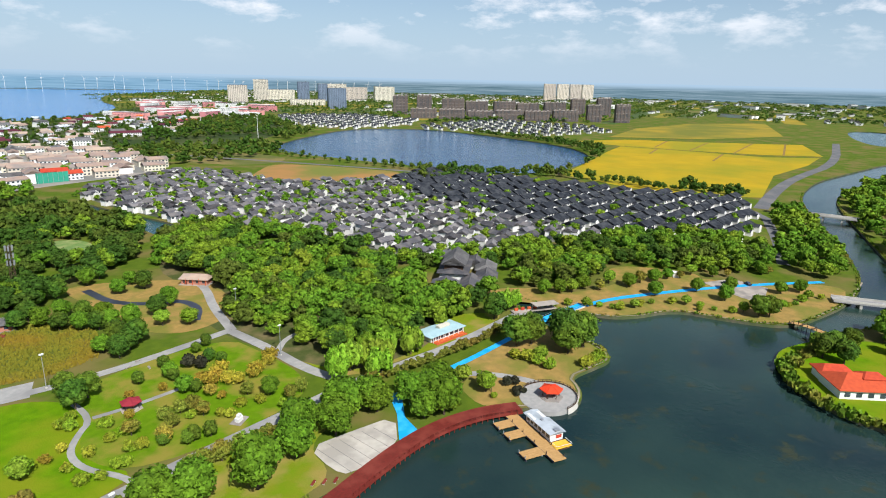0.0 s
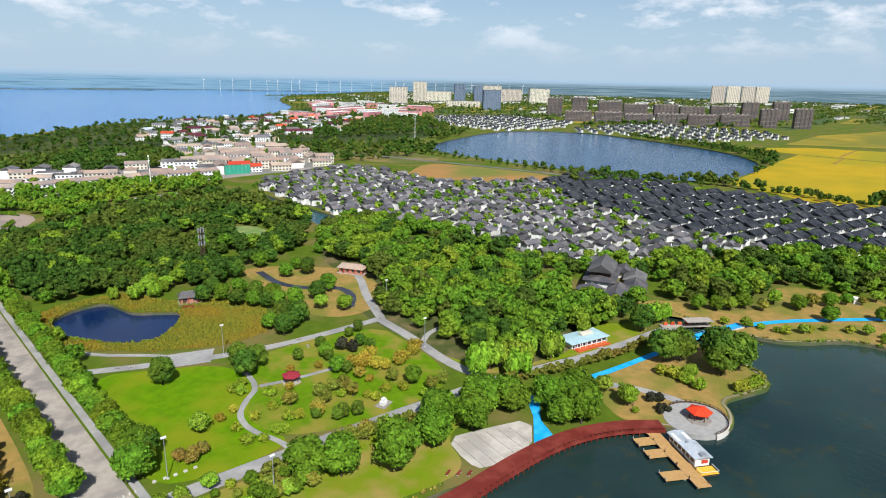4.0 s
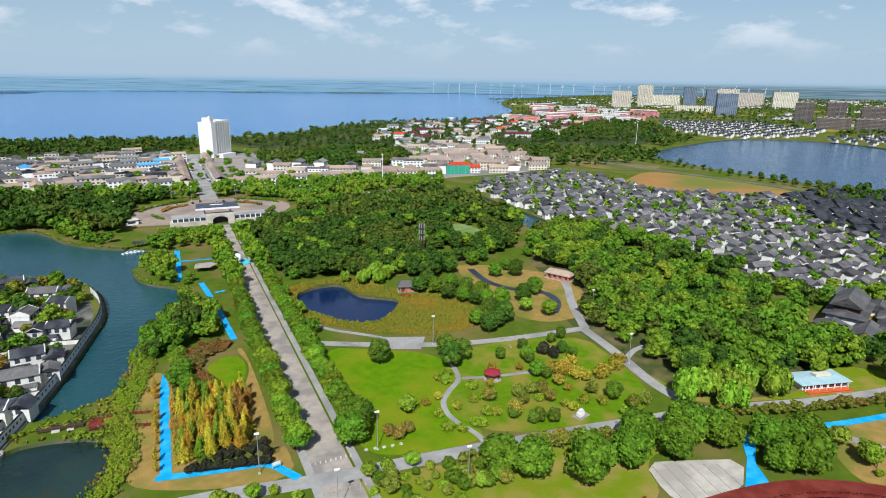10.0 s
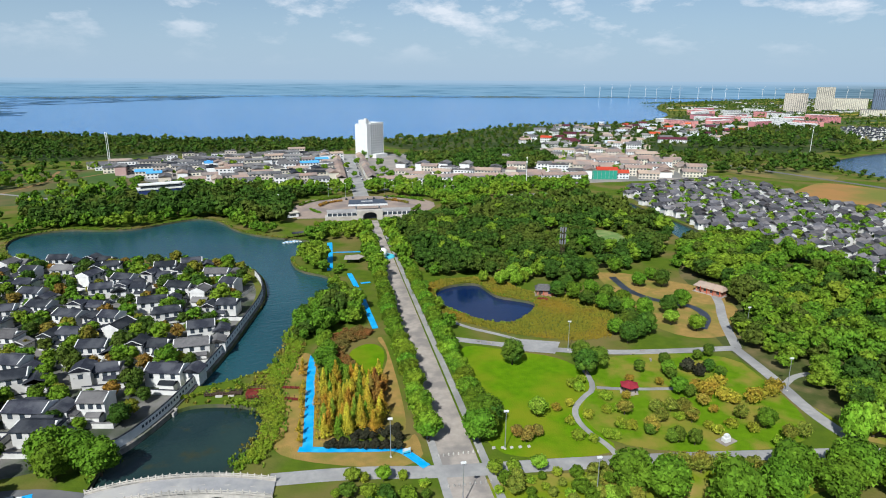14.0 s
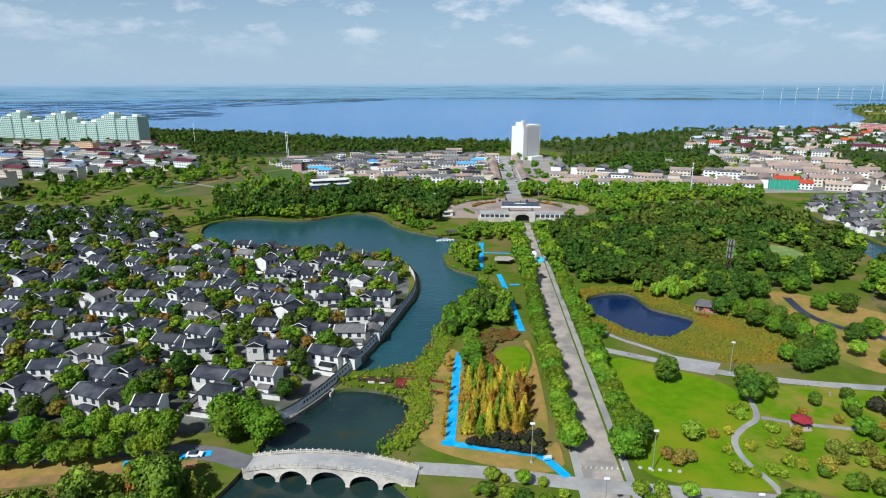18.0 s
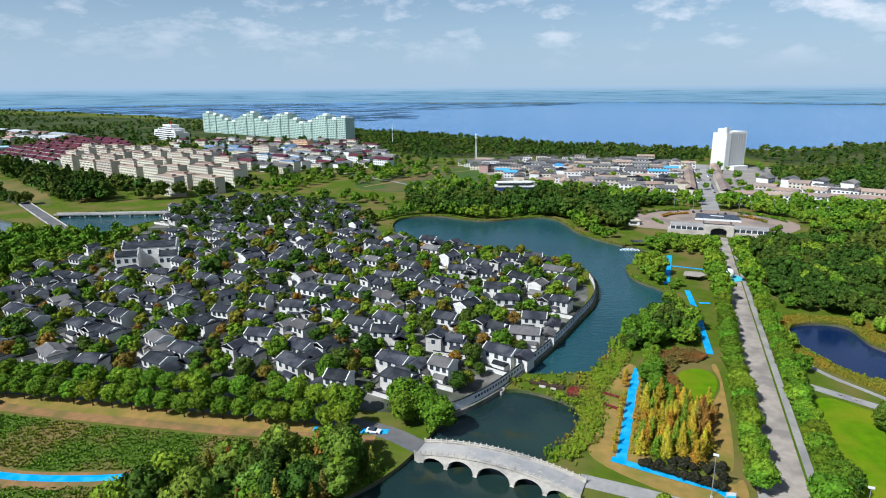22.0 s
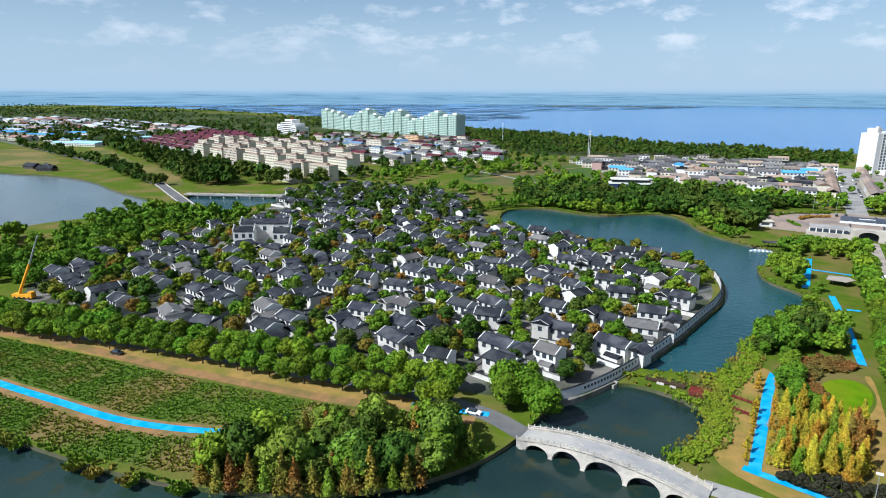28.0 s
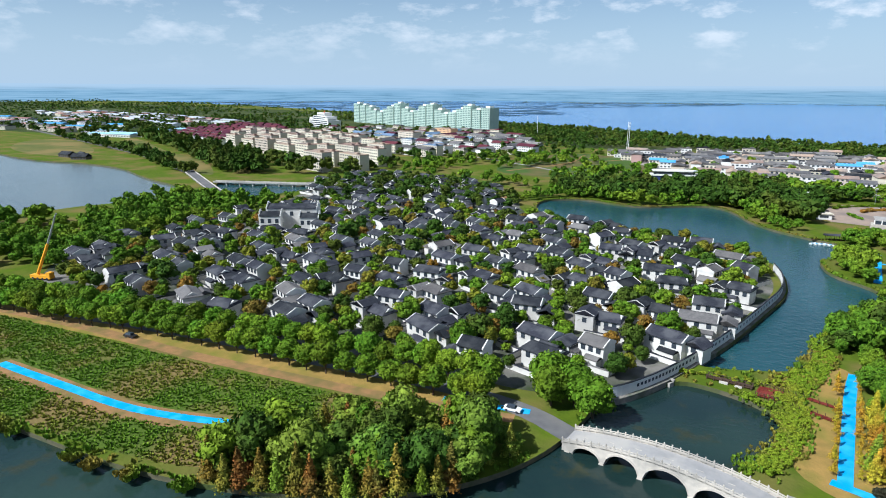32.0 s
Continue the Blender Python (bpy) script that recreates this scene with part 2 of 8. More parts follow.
FORECOURT = mat("forecourt_stone", (0.336, 0.256, 0.2), (0.272, 0.212, 0.172), 0.25, third=(0.216, 0.176, 0.152), coarse=0.05)
RUST = leafy("leaf_rust", (0.299, 0.122, 0.0253), (0.22, 0.122, 0.0253), (0.151, 0.132, 0.0253))
WOODS = leafy("leaf_woods", (0.0589, 0.138, 0.0102), (0.103, 0.197, 0.0116), (0.148, 0.216, 0.0145), vary=0, coarse=0.035)
WOODSLIME = leafy("leaf_woods_lime", (0.0968, 0.182, 0.0102), (0.129, 0.209, 0.0131), (0.153, 0.197, 0.0145), vary=0, coarse=0.05)
STREETLEAF = leafy("leaf_street", (0.0673, 0.143, 0.00959), (0.114, 0.206, 0.0112), (0.156, 0.224, 0.0128), vary=0.3)
# dark leaves; the tone also holds cloud shade lying over these woods
WOODS2 = leafy("leaf_woods_dark", (0.029, 0.068, 0.00872), (0.0475, 0.0958, 0.0102), (0.075, 0.1, 0.0131), vary=0, coarse=0.03)
WOODSMID = leafy("leaf_woods_mid", (0.078, 0.147, 0.0189), (0.112, 0.195, 0.0208), (0.15, 0.203, 0.0221), vary=0, coarse=0.04)
PALEBUSH = leafy("leaf_pale", (0.155, 0.241, 0.0192), (0.199, 0.25, 0.023), (0.118, 0.198, 0.0153))


def water_material(name, deep, shallow, wave=0.55, weed=None, shine=0.5):
    m = bpy.data.materials.new(name)
    m.use_nodes = True
    n, l = m.node_tree.nodes, m.node_tree.links
    p = n["Principled BSDF"]
    p.inputs["Roughness"].default_value, p.inputs["IOR"].default_value = 0.12, 1.33
    p.inputs["Specular IOR Level"].default_value = shine
    geo = n.new("ShaderNodeNewGeometry")
    k = n.new("ShaderNodeTexNoise")
    k.inputs["Scale"].default_value, k.inputs["Detail"].default_value = 0.012, 4
    l.new(geo.outputs["Position"], k.inputs["Vector"])
    r = n.new("ShaderNodeValToRGB")
    r.color_ramp.elements[0].color, r.color_ramp.elements[1].color = deep, shallow
    r.color_ramp.elements[0].position, r.color_ramp.elements[1].position = 0.35, 0.7
    l.new(k.outputs["Fac"], r.inputs[0])
    if weed:                                  # drifts of water weed under the surface
        f, g, x = n.new("ShaderNodeTexNoise"), n.new("ShaderNodeValToRGB"), n.new("ShaderNodeMix")
        f.inputs["Scale"].default_value, f.inputs["Detail"].default_value, f.inputs["Roughness"].default_value = 0.11, 8, 0.65
        g.color_ramp.elements[0].position, g.color_ramp.elements[1].position = 0.56, 0.68
        x.data_type = "RGBA"
        l.new(geo.outputs["Position"], f.inputs["Vector"])
        l.new(f.outputs["Fac"], g.inputs[0])
        l.new(g.outputs[0], x.inputs["Factor"])
        l.new(r.outputs[0], x.inputs["A"])
        x.inputs["B"].default_value = weed
        l.new(x.outputs["Result"], p.inputs["Base Color"])
    else:
        l.new(r.outputs[0], p.inputs["Base Color"])
    w = n.new("ShaderNodeTexNoise")
    w.inputs["Scale"].default_value, w.inputs["Detail"].default_value = 0.5, 5
    l.new(geo.outputs["Position"], w.inputs["Vector"])
    b = n.new("ShaderNodeBump")
    b.inputs["Strength"].default_value, b.inputs["Distance"].default_value = wave, 0.5
    l.new(w.outputs["Fac"], b.inputs["Height"])
    l.new(b.outputs[0], p.inputs["Normal"])
    return m


WATER = water_material("water", (0.00888, 0.0488, 0.0592, 1), (0.0192, 0.074, 0.0851, 1))
# the far lake's base blue also carries the haze of distance
FARWATER = water_material("haze_blue_lake_water", (0.042, 0.165, 0.40, 1), (0.065, 0.205, 0.45, 1), 0.8, None, 0.25)
MURKY = water_material("murky_water", (0.00625, 0.0187, 0.02, 1), (0.031, 0.060, 0.044, 1), 0.25, (0.029, 0.035, 0.0165, 1))
# pale base colour stands in for bright sky mirrored in the western lake
WESTWATER = water_material("sky_painted_lake_water", (0.0888, 0.115, 0.115, 1), (0.118, 0.141, 0.137, 1), 0.3)
BRIDGESTONE = mat("bridge_stone", (0.558, 0.508, 0.434), (0.476, 0.435, 0.378), 0.8, third=(0.344, 0.32, 0.281), coarse=0.2, bump=0.2)
BRIDGEDECK = mat("bridge_deck", (0.33, 0.32, 0.31), (0.27, 0.265, 0.26), 0.5, third=(0.38, 0.36, 0.33), coarse=0.15)
TOWNWATER = water_material("town_lake_water", (0.0148, 0.0555, 0.126, 1), (0.0222, 0.074, 0.155, 1), 0.8)
PONDWATER = water_material("pond_water", (0.004, 0.014, 0.055, 1), (0.007, 0.022, 0.075, 1), 0.15)

# ------------------------------------------------ mesh helpers


def mesh_of(name, verts, faces, material):
    me = bpy.data.meshes.new(name)
    me.from_pydata([tuple(v) for v in verts], [], [tuple(f) for f in faces])
    me.materials.append(material)
    return me


def tri_mesh(name, v, f, material):
    """A mesh from arrays of corners and triangles."""
    me = bpy.data.meshes.new(name)
    me.vertices.add(len(v))
    me.vertices.foreach_set("co", np.ascontiguousarray(v, dtype=np.float32).ravel())
    me.loops.add(len(f) * 3)
    me.loops.foreach_set("vertex_index", np.ascontiguousarray(f, dtype=np.int32).ravel())
    me.polygons.add(len(f))
    me.polygons.foreach_set("loop_start", np.arange(0, len(f) * 3, 3, dtype=np.int32))
    me.update(calc_edges=True)
    me.materials.append(material)
    return me


class Shape:
    """Collects solid pieces of one mesh."""

    def __init__(self):
        self.v, self.f = [], []

    def add(self, verts, faces):
        k = len(self.v)
        self.v += [tuple(p) for p in verts]
        self.f += [tuple(i + k for i in q) for q in faces]
        return self

    def box(self, x, y, z, sx, sy, sz, turn=0.0, taper=1.0):
        """A box that stands on (x, y, z), centred in x and y."""
        c, s = math.cos(radians(turn)), math.sin(radians(turn))
        pts = []
        for h, t in ((0, 1.0), (sz, taper)):
            for u, w in ((-1, -1), (1, -1), (1, 1), (-1, 1)):
                a, b = u * sx / 2 * t, w * sy / 2 * t
                pts.append((x + a * c - b * s, y + a * s + b * c, z + h))
        return self.add(pts, ((3, 2, 1, 0), (4, 5, 6, 7), (0, 1, 5, 4), (1, 2, 6, 5), (2, 3, 7, 6), (3, 0, 4, 7)))

    def prism(self, poly, z0, z1):
        n = len(poly)
        pts = [(x, y, z0) for x, y in poly] + [(x, y, z1) for x, y in poly]
        return self.add(pts, [tuple(range(n - 1, -1, -1)), tuple(range(n, 2 * n))] + [(i, (i + 1) % n, n + (i + 1) % n, n + i) for i in range(n)])

    def rod(self, p, q, r, n=6, r2=None):
        p, q = Vector(p), Vector(q)
        d = (q - p).normalized()
        a = d.orthogonal().normalized()
        b = d.cross(a)
        pts = []
        for o, s in ((p, r), (q, r if r2 is None else r2)):
            pts += [o + (a * math.cos(k * math.tau / n) + b * math.sin(k * math.tau / n)) * s for k in range(n)]
        return self.add(pts, [tuple(range(n - 1, -1, -1)), tuple(range(n, 2 * n))] + [(k, (k + 1) % n, n + (k + 1) % n, n + k) for k in range(n)])

    def gable(self, x, y, z, sx, sy, rise, over=0.6, thick=0.28, hip=0.0):
        """A pitched roof, ridge along x, eaves at z; hip: how far the ridge ends are drawn in."""
        a, b, r = sx / 2 + over, sy / 2 + over, sx / 2 + over - hip
        drop = rise * over / (sy / 2)
        pts = []
        for t in (0.0, thick):
            pts += [(x - a, y - b, z - drop + t), (x + a, y - b, z - drop + t), (x + r, y, z + rise + t), (x - r, y, z + rise + t), (x + a, y + b, z - drop + t), (x - a, y + b, z - drop + t)]
        return self.add(pts, ((6, 7, 8, 9), (8, 10, 11, 9), (7, 10, 8), (11, 6, 9), (3, 2, 1, 0), (3, 5, 4, 2), (1, 2, 4), (0, 5, 3), (0, 1, 7, 6), (1, 4, 10, 7), (4, 5, 11, 10), (5, 0, 6, 11)))

    def house(self, x, y, z, sx, sy, sz, rise):
        """Walls with two gables, ridge along x."""
        a, b = sx / 2, sy / 2
        pts = [(x - a, y - b, z), (x + a, y - b, z), (x + a, y + b, z), (x - a, y + b, z), (x - a, y - b, z + sz), (x + a, y - b, z + sz), (x + a, y + b, z + sz), (x - a, y + b, z + sz), (x + a, y, z + sz + rise), (x - a, y, z + sz + rise)]
        return self.add(pts, ((3, 2, 1, 0), (0, 1, 5, 4), (2, 3, 7, 6), (1, 2, 6, 8, 5), (3, 0, 4, 9, 7), (4, 5, 8, 9), (7, 9, 8, 6)))

    def weld(self):
        """Joins corners that lie on one another."""
        seen, index = {}, []
        for p in self.v:
            index.append(seen.setdefault(tuple(round(q, 3) for q in p), len(seen)))
        self.v = list(seen)
        self.f = [tuple(index[i] for i in q) for q in self.f]
        return self

    def turned(self, m):
        self.v = [tuple(m @ Vector(p)) for p in self.v]
        return self

    def mesh(self, name, material):
        return mesh_of(name, self.v, self.f, material)


def part(name, shape, material, parent, label="", at=None):
    """One mesh object under a thing or a part; shape is a Shape or a ready mesh."""
    me = shape.mesh(name, material) if isinstance(shape, Shape) else shape
    ob = new(name, me)
    ob.parent = parent
    if at is not None:
        ob.matrix_basis = at
    if label:
        ob["label"] = label
    return ob


def thing(name, x, y, z=0.0, turn=0.0, label="", category="", group="", kind=""):
    ob = new(name)
    ob.empty_display_size = 0.5
    ob.matrix_basis = pose(x, y, z, 0, 0, turn)
    return tagged(ob, label, category, group, kind)


def solid(name, shape, material, label="", category="", group="", kind="", at=None):
    ob = new(name, shape.mesh(name, material) if isinstance(shape, Shape) else shape)
    if at is not None:
        ob.matrix_basis = at
    return tagged(ob, label, category, group, kind)


def inside(x, y, poly):
    hit, n = False, len(poly)
    for i in range(n):
        (x0, y0), (x1, y1) = poly[i], poly[i - 1]
        if (y0 > y) != (y1 > y) and x < (x1 - x0) * (y - y0) / (y1 - y0) + x0:
            hit = not hit
    return hit


def soften(poly, times=2, closed=True):
    for _ in range(times):
        out = [] if closed else [poly[0]]
        n = len(poly)
        for i in range(n if closed else n - 1):
            (a, b), (c, d) = poly[i], poly[(i + 1) % n]
            out += [(a * 0.75 + c * 0.25, b * 0.75 + d * 0.25), (a * 0.25 + c * 0.75, b * 0.25 + d * 0.75)]
        poly = out if closed else out + [poly[-1]]
    return poly


def ribbon(points, width, z, smooth=2, closed=False):
    """Left and right edges of a band along a line, as a Shape."""
    pts = soften(points, smooth, closed) if smooth else points
    n, s = len(pts), Shape()
    edge = []
    for i in range(n):
        p = Vector(pts[i - 1] if (i or closed) else pts[0])
        q = Vector(pts[(i + 1) % n] if (i < n - 1 or closed) else pts[-1])
        d = (q - p).normalized()
        o = Vector((-d.y, d.x)) * width / 2
        c = Vector(pts[i])
        edge += [(*(c + o), z), (*(c - o), z)]
    s.add(edge, [(2 * i, 2 * i + 1, (2 * i + 3) % (2 * n), (2 * i + 2) % (2 * n)) for i in range(n if closed else n - 1)])
    return s


def patch(poly, z, smooth=2):
    p = soften(poly, smooth)
    if sum(p[i - 1][0] * p[i][1] - p[i][0] * p[i - 1][1] for i in range(len(p))) < 0:
        p = p[::-1]
    s = Shape()
    s.add([(x, y, z) for x, y in p], [tuple(range(len(p)))])
    return s


def near_line(x, y, line, d):
    for (a, b), (c, e) in zip(line[:-1], line[1:]):
        ux, uy = c - a, e - b
        k = max(0, min(1, ((x - a) * ux + (y - b) * uy) / (ux * ux + uy * uy + 1e-9)))
        if (x - a - k * ux) ** 2 + (y - b - k * uy) ** 2 < d * d:
            return True
    return False


def scatter(poly, step, seed, keep=lambda x, y: True, jitter=0.42):
    r = random.Random(seed)
    xs, ys = [p[0] for p in poly], [p[1] for p in poly]
    out, row, y = [], 0, min(ys)
    while y < max(ys):
        x = min(xs) + (step / 2 if row % 2 else 0)
        while x < max(xs):
            a, b = x + r.uniform(-jitter, jitter) * step, y + r.uniform(-jitter, jitter) * step
            if inside(a, b, poly) and keep(a, b):
                out.append((a, b))
            x += step
        y += step * 0.87
        row += 1
    return out

# ------------------------------------------------ the ground and its waters
WATER_Z = -1.3
SHORE = ((-7000, 2950), (-3746, 2427), (-2223, 2035), (-1525, 1735), (-900, 1480), (-640, 1340), (-507, 1298), (-348, 1191), (-224, 1156), (-114, 1106), (50, 1108), (195, 1148), (343, 1326), (474, 1415), (746, 1450), (973, 1661), (1150, 1900), (1330, 2316), (1730, 2960), (2269, 3312), (2904, 3750), (4500, 5600))
LAGOON = ((-47, 197), (-42, 209), (-37, 232), (-33, 257), (-28, 285), (-30, 306), (-34, 325), (-45, 345), (-68, 362), (-103, 368), (-140, 367), (-169, 372), (-190, 400), (-199, 425), (-196, 442), (-174, 455), (-150, 447), (-128, 447), (-108, 468), (-90, 478), (-74, 462), (-60, 430), (-37, 408), (-11, 396), (-3, 384), (-20, 356), (-20, 347), (-15, 328), (3, 314), (3, 293), (-11, 267), (-15, 240), (-16, 215), (-26, 206))
SOUTH = ((-53, 175), (-48, 186), (-39, 187), (-27, 184), (-21, 178), (-20, 170), (-23, 157), (-28, 147), (-22, 137), (-10, 124), (20, 112), (60, 102), (99, 93), (111, 90), (124, 88), (145, 82), (156, 77), (163, 72), (168, 66), (172, 57), (180, 55), (188, 58), (194, 64), (205, 60), (216, 56), (223, 60), (231, 72), (233, 90), (243, 99), (252, 116), (258, 124), (260, 112), (252, 94), (257, 79), (262, 63), (285, 48), (286, 29), (290, 7), (297, -1), (308, -7), (344, -22), (387, -29), (450, -23), (524, -10), (615, 6), (678, 12), (793, 3), (886, -24), (1100, -90), (1090, -130), (846, -72), (772, -38), (694, -16), (616, -20), (557, -28), (459, -41), (413, -47), (350, -46), (318, -34), (300, -18), (286, -6), (270, -8), (254, -1), (246, 2), (237, 0), (224, -9), (217, -19), (214, -32), (210, -60), (190, -140), (0, -220), (-190, -130), (-240, 30), (-210, 66), (-182, 72), (-158, 75), (-131, 79), (-106, 88), (-91, 96), (-78, 107), (-71, 116), (-65, 128), (-62, 142), (-61, 163))
WESTLAKE = ((-1700, 440), (-1229, 420), (-1050, 385), (-860, 352), (-765, 350), (-715, 366), (-634, 366), (-548, 336), (-490, 326), (-447, 316), (-440, 290), (-441, 262), (-456, 222), (-450, 196), (-500, 140), (-900, 60), (-1700, 100))
WESTPOOL = ((-478, 356), (-440, 384), (-394, 389), (-372, 381), (-380, 355), (-378, 302), (-428, 326))
TOWNLAKE = ((638, 685), (740, 745), (829, 780), (920, 815), (1024, 826), (1090, 760), (1110, 690), (1080, 600), (1050, 509), (1010, 420), (950, 335), (846, 270), (760, 258), (662, 263), (620, 325), (612, 443), (608, 568), (614, 640))
EASTLAKE = ((1380, -95), (1500, -58), (1760, -40), (1900, -60), (1850, -160), (1500, -150))
CANAL = ((250, 497), (262, 494), (258, 449), (259, 403), (258, 368), (240, 340), (230, 345), (236, 376), (247, 416), (249, 456))
POND = ((51, 279), (57, 287), (67, 291), (76, 290), (78, 279), (80, 269), (89, 263), (96, 257), (91, 247), (84, 240), (77, 234), (66, 239), (59, 249), (51, 264))
WATERS = [soften(list(w), 2) for w in (LAGOON, SOUTH, WESTLAKE, WESTPOOL, TOWNLAKE, EASTLAKE, CANAL, POND)]
LAND_EDGE = soften(list(SHORE), 1, closed=False) + [(7000, 5600), (7000, -6000), (-7000, -6000)]


def wet(x, y, grow=0.0):
    return any(inside(x, y, w) for w in WATERS) or (grow and any(near_line(x, y, w + w[:1], grow) for w in WATERS))


def ground_mesh():
    bm = bmesh.new()
    loops = []
    for loop in [LAND_EDGE] + WATERS:
        vs = [bm.verts.new((x, y, 0)) for x, y in loop]
        loops.append(vs)
        for i in range(len(vs)):
            bm.edges.new((vs[i - 1], vs[i]))
    bmesh.ops.triangle_fill(bm, use_beauty=True, edges=bm.edges[:], normal=(0, 0, 1))
    for f in bm.faces:
        if f.normal.z < 0:
            f.normal_flip()
    me = bpy.data.meshes.new("ground")
    bm.to_mesh(me)
    bm.free()
    me.materials.append(LAND)
    return me


ground = solid("ground", ground_mesh(), LAND, "grassy green land between lakes, canals and ponds", "ground", kind="structure")
banks = Shape()
for loop in [LAND_EDGE[:-3]] + WATERS:
    closed = loop is not LAND_EDGE[:-3] and loop in WATERS
    n = len(loop)
    for i in range(n if closed else n - 1):
        (a, b), (c, d) = loop[i], loop[(i + 1) % n]
        banks.add([(a, b, 0), (c, d, 0), (c, d, -3), (a, b, -3)], [(0, 1, 2, 3)])
solid("bank", banks, BANK, "earth and stone banks along the water", "bank", kind="structure")
lake = Shape().add([(-7000, -7000, WATER_Z), (7000, -7000, WATER_Z), (7000, 7000, WATER_Z), (-7000, 7000, WATER_Z)], [(0, 1, 2, 3)])
solid("water", lake, WATER, "wide calm blue-green lake with small ripples", "lake", kind="structure")

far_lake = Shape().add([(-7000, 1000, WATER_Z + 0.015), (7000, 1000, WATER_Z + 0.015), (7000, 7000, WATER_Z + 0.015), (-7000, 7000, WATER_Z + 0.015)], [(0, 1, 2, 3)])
solid("great_lake", far_lake, FARWATER, "wide bright blue lake reaching to the horizon, distance haze in its colour", "lake", kind="structure")
solid("lake_water", patch([(x, y) for x, y in WATERS[1]], WATER_Z + 0.02, 0), MURKY, "dark green murky water of the park lake", "lake", kind="structure")
solid("town_lake", patch([(x, y) for x, y in WATERS[4]], WATER_Z + 0.02, 0), TOWNWATER, "deep blue water of the town lake", "lake", kind="structure")
solid("west_lake", patch([(x, y) for x, y in WATERS[2]], WATER_Z + 0.02, 0), WESTWATER, "still western lake, painted pale for the bright sky it mirrors", "lake", kind="structure")
solid("pond_water", patch([(x, y) for x, y in WATERS[7]], WATER_Z + 0.02, 0), PONDWATER, "still dark blue pond water", "pond", kind="structure")

# ------------------------------------------------ patches of ground
LAWN_A = ((48, 219), (68, 208), (86, 198), (90, 180), (84, 165), (76, 150), (80, 137), (55, 138), (41, 146), (46, 180))
LAWN_C = ((90, 198), (150, 192), (148, 165), (143, 140), (128, 129), (80, 137), (74, 158), (88, 176))
SANDY = ((255, 86), (262, 66), (285.5, 50), (287, 29), (291, 8), (307, -5), (345, -20), (376, -20), (352, 20), (338, 60), (318, 78), (288, 88), (266, 112), (262, 128), (258, 104))
SPIT = ((158, 81), (164, 75), (169, 68), (173, 60), (180, 57), (188, 60), (194, 66), (205, 62), (216, 58), (222, 62), (229, 73), (231, 89), (238, 97), (226, 99), (205, 97), (176, 102), (168, 96))
VERGE = ((-12, 150), (24, 139), (24, 160), (20, 152), (-4, 156), (-4, 214), (-10, 222), (-16, 214), (-17, 190), (-19, 160))
GLADE = ((6, 216), (12, 224), (18, 224), (21, 215), (17, 197), (13, 193), (9, 205))
RUSTBAND = ((-2, 222), (2, 234), (11, 240), (18, 235), (14, 229), (8, 226), (5, 216), (8, 205), (12, 193), (9, 192), (3, 206))
RIGHTVERGE = ((18, 230), (22, 230), (22.5, 160), (18, 160), (15, 192), (18, 198), (22, 214))
MEADOW = ((-320, 96), (-261, 105), (-203, 114), (-148, 122), (-100, 132), (-84, 138), (-78, 122), (-90, 104), (-108, 94), (-131, 83), (-158, 77), (-182, 74), (-240, 72), (-320, 76))
STREETVERGE = ((-300, 99), (-253, 106), (-199, 116), (-142, 126), (-98, 137), (-84, 141), (-86, 150), (-102, 148), (-144, 143), (-198, 134), (-248, 123), (-300, 113))
REEDS = ((46, 290), (60, 300), (84, 300), (98, 272), (118, 262), (126, 238), (112, 212), (94, 212), (72, 224), (54, 242), (46, 264))
ISLET = ((248, 4), (262, 4), (276, -4), (292, -18), (300, -60), (220, -60), (216, -22), (226, -8), (238, 2))
BROWN = ((428, 492), (470, 524), (522, 556), (548, 479), (566, 385), (497, 376), (452, 436))
BROWNGREEN = ((419, 427), (433, 399), (440, 377), (494, 372), (449, 434), (428, 488))
YELLOW = ((664, 248), (740, 256), (833, 267), (950, 282), (1045, 290), (1046, 178), (1038, 71), (1088, 2), (965, 14), (821, 45), (645, 42), (615, 100), (623, 163))
YELLOWBACK = ((1053, 294), (1079, 385), (1183, 320), (1240, 185), (1320, 33), (1113, -2), (1072, 74), (1056, 182))
FIELDTRACKS = (((1049, 292), (1051, 182), (1060, 74), (1098, 0)), ((1068, 240), (1214, 250)), ((1058, 182), (1238, 182)), ((1064, 118), (1280, 112)), ((1086, 50), (1306, 60)), ((1045, 230), (960, 222)), ((1042, 130), (930, 128)))
RIPE = ((1219, 362), (1513, 386), (1833, 322), (2053, 155), (1528, 76), (1319, 198))
GREENFIELD = ((-325, 560), (-335, 724), (-304, 790), (-196, 735), (-160, 650), (-239, 540))
TOWN = ((-255, 765), (-180, 880), (-21, 890), (120, 880), (420, 830), (490, 750), (410, 590), (290, 590), (45, 565), (-60, 620), (-150, 632))
PARKFLOOR = ((150, 205), (178, 250), (190, 300), (250, 340), (270, 250), (252, 150), (200, 118), (160, 125), (150, 140))
STREAMSIDE = ((140, 290), (150, 300), (185, 268), (190, 246), (176, 214), (160, 204), (140, 206), (132, 232), (140, 262))
GARDEN = mat("garden_ground", (0.037, 0.0555, 0.0185), (0.074, 0.074, 0.0629), 0.16, third=(0.178, 0.167, 0.148), coarse=0.06, bump=0.3)
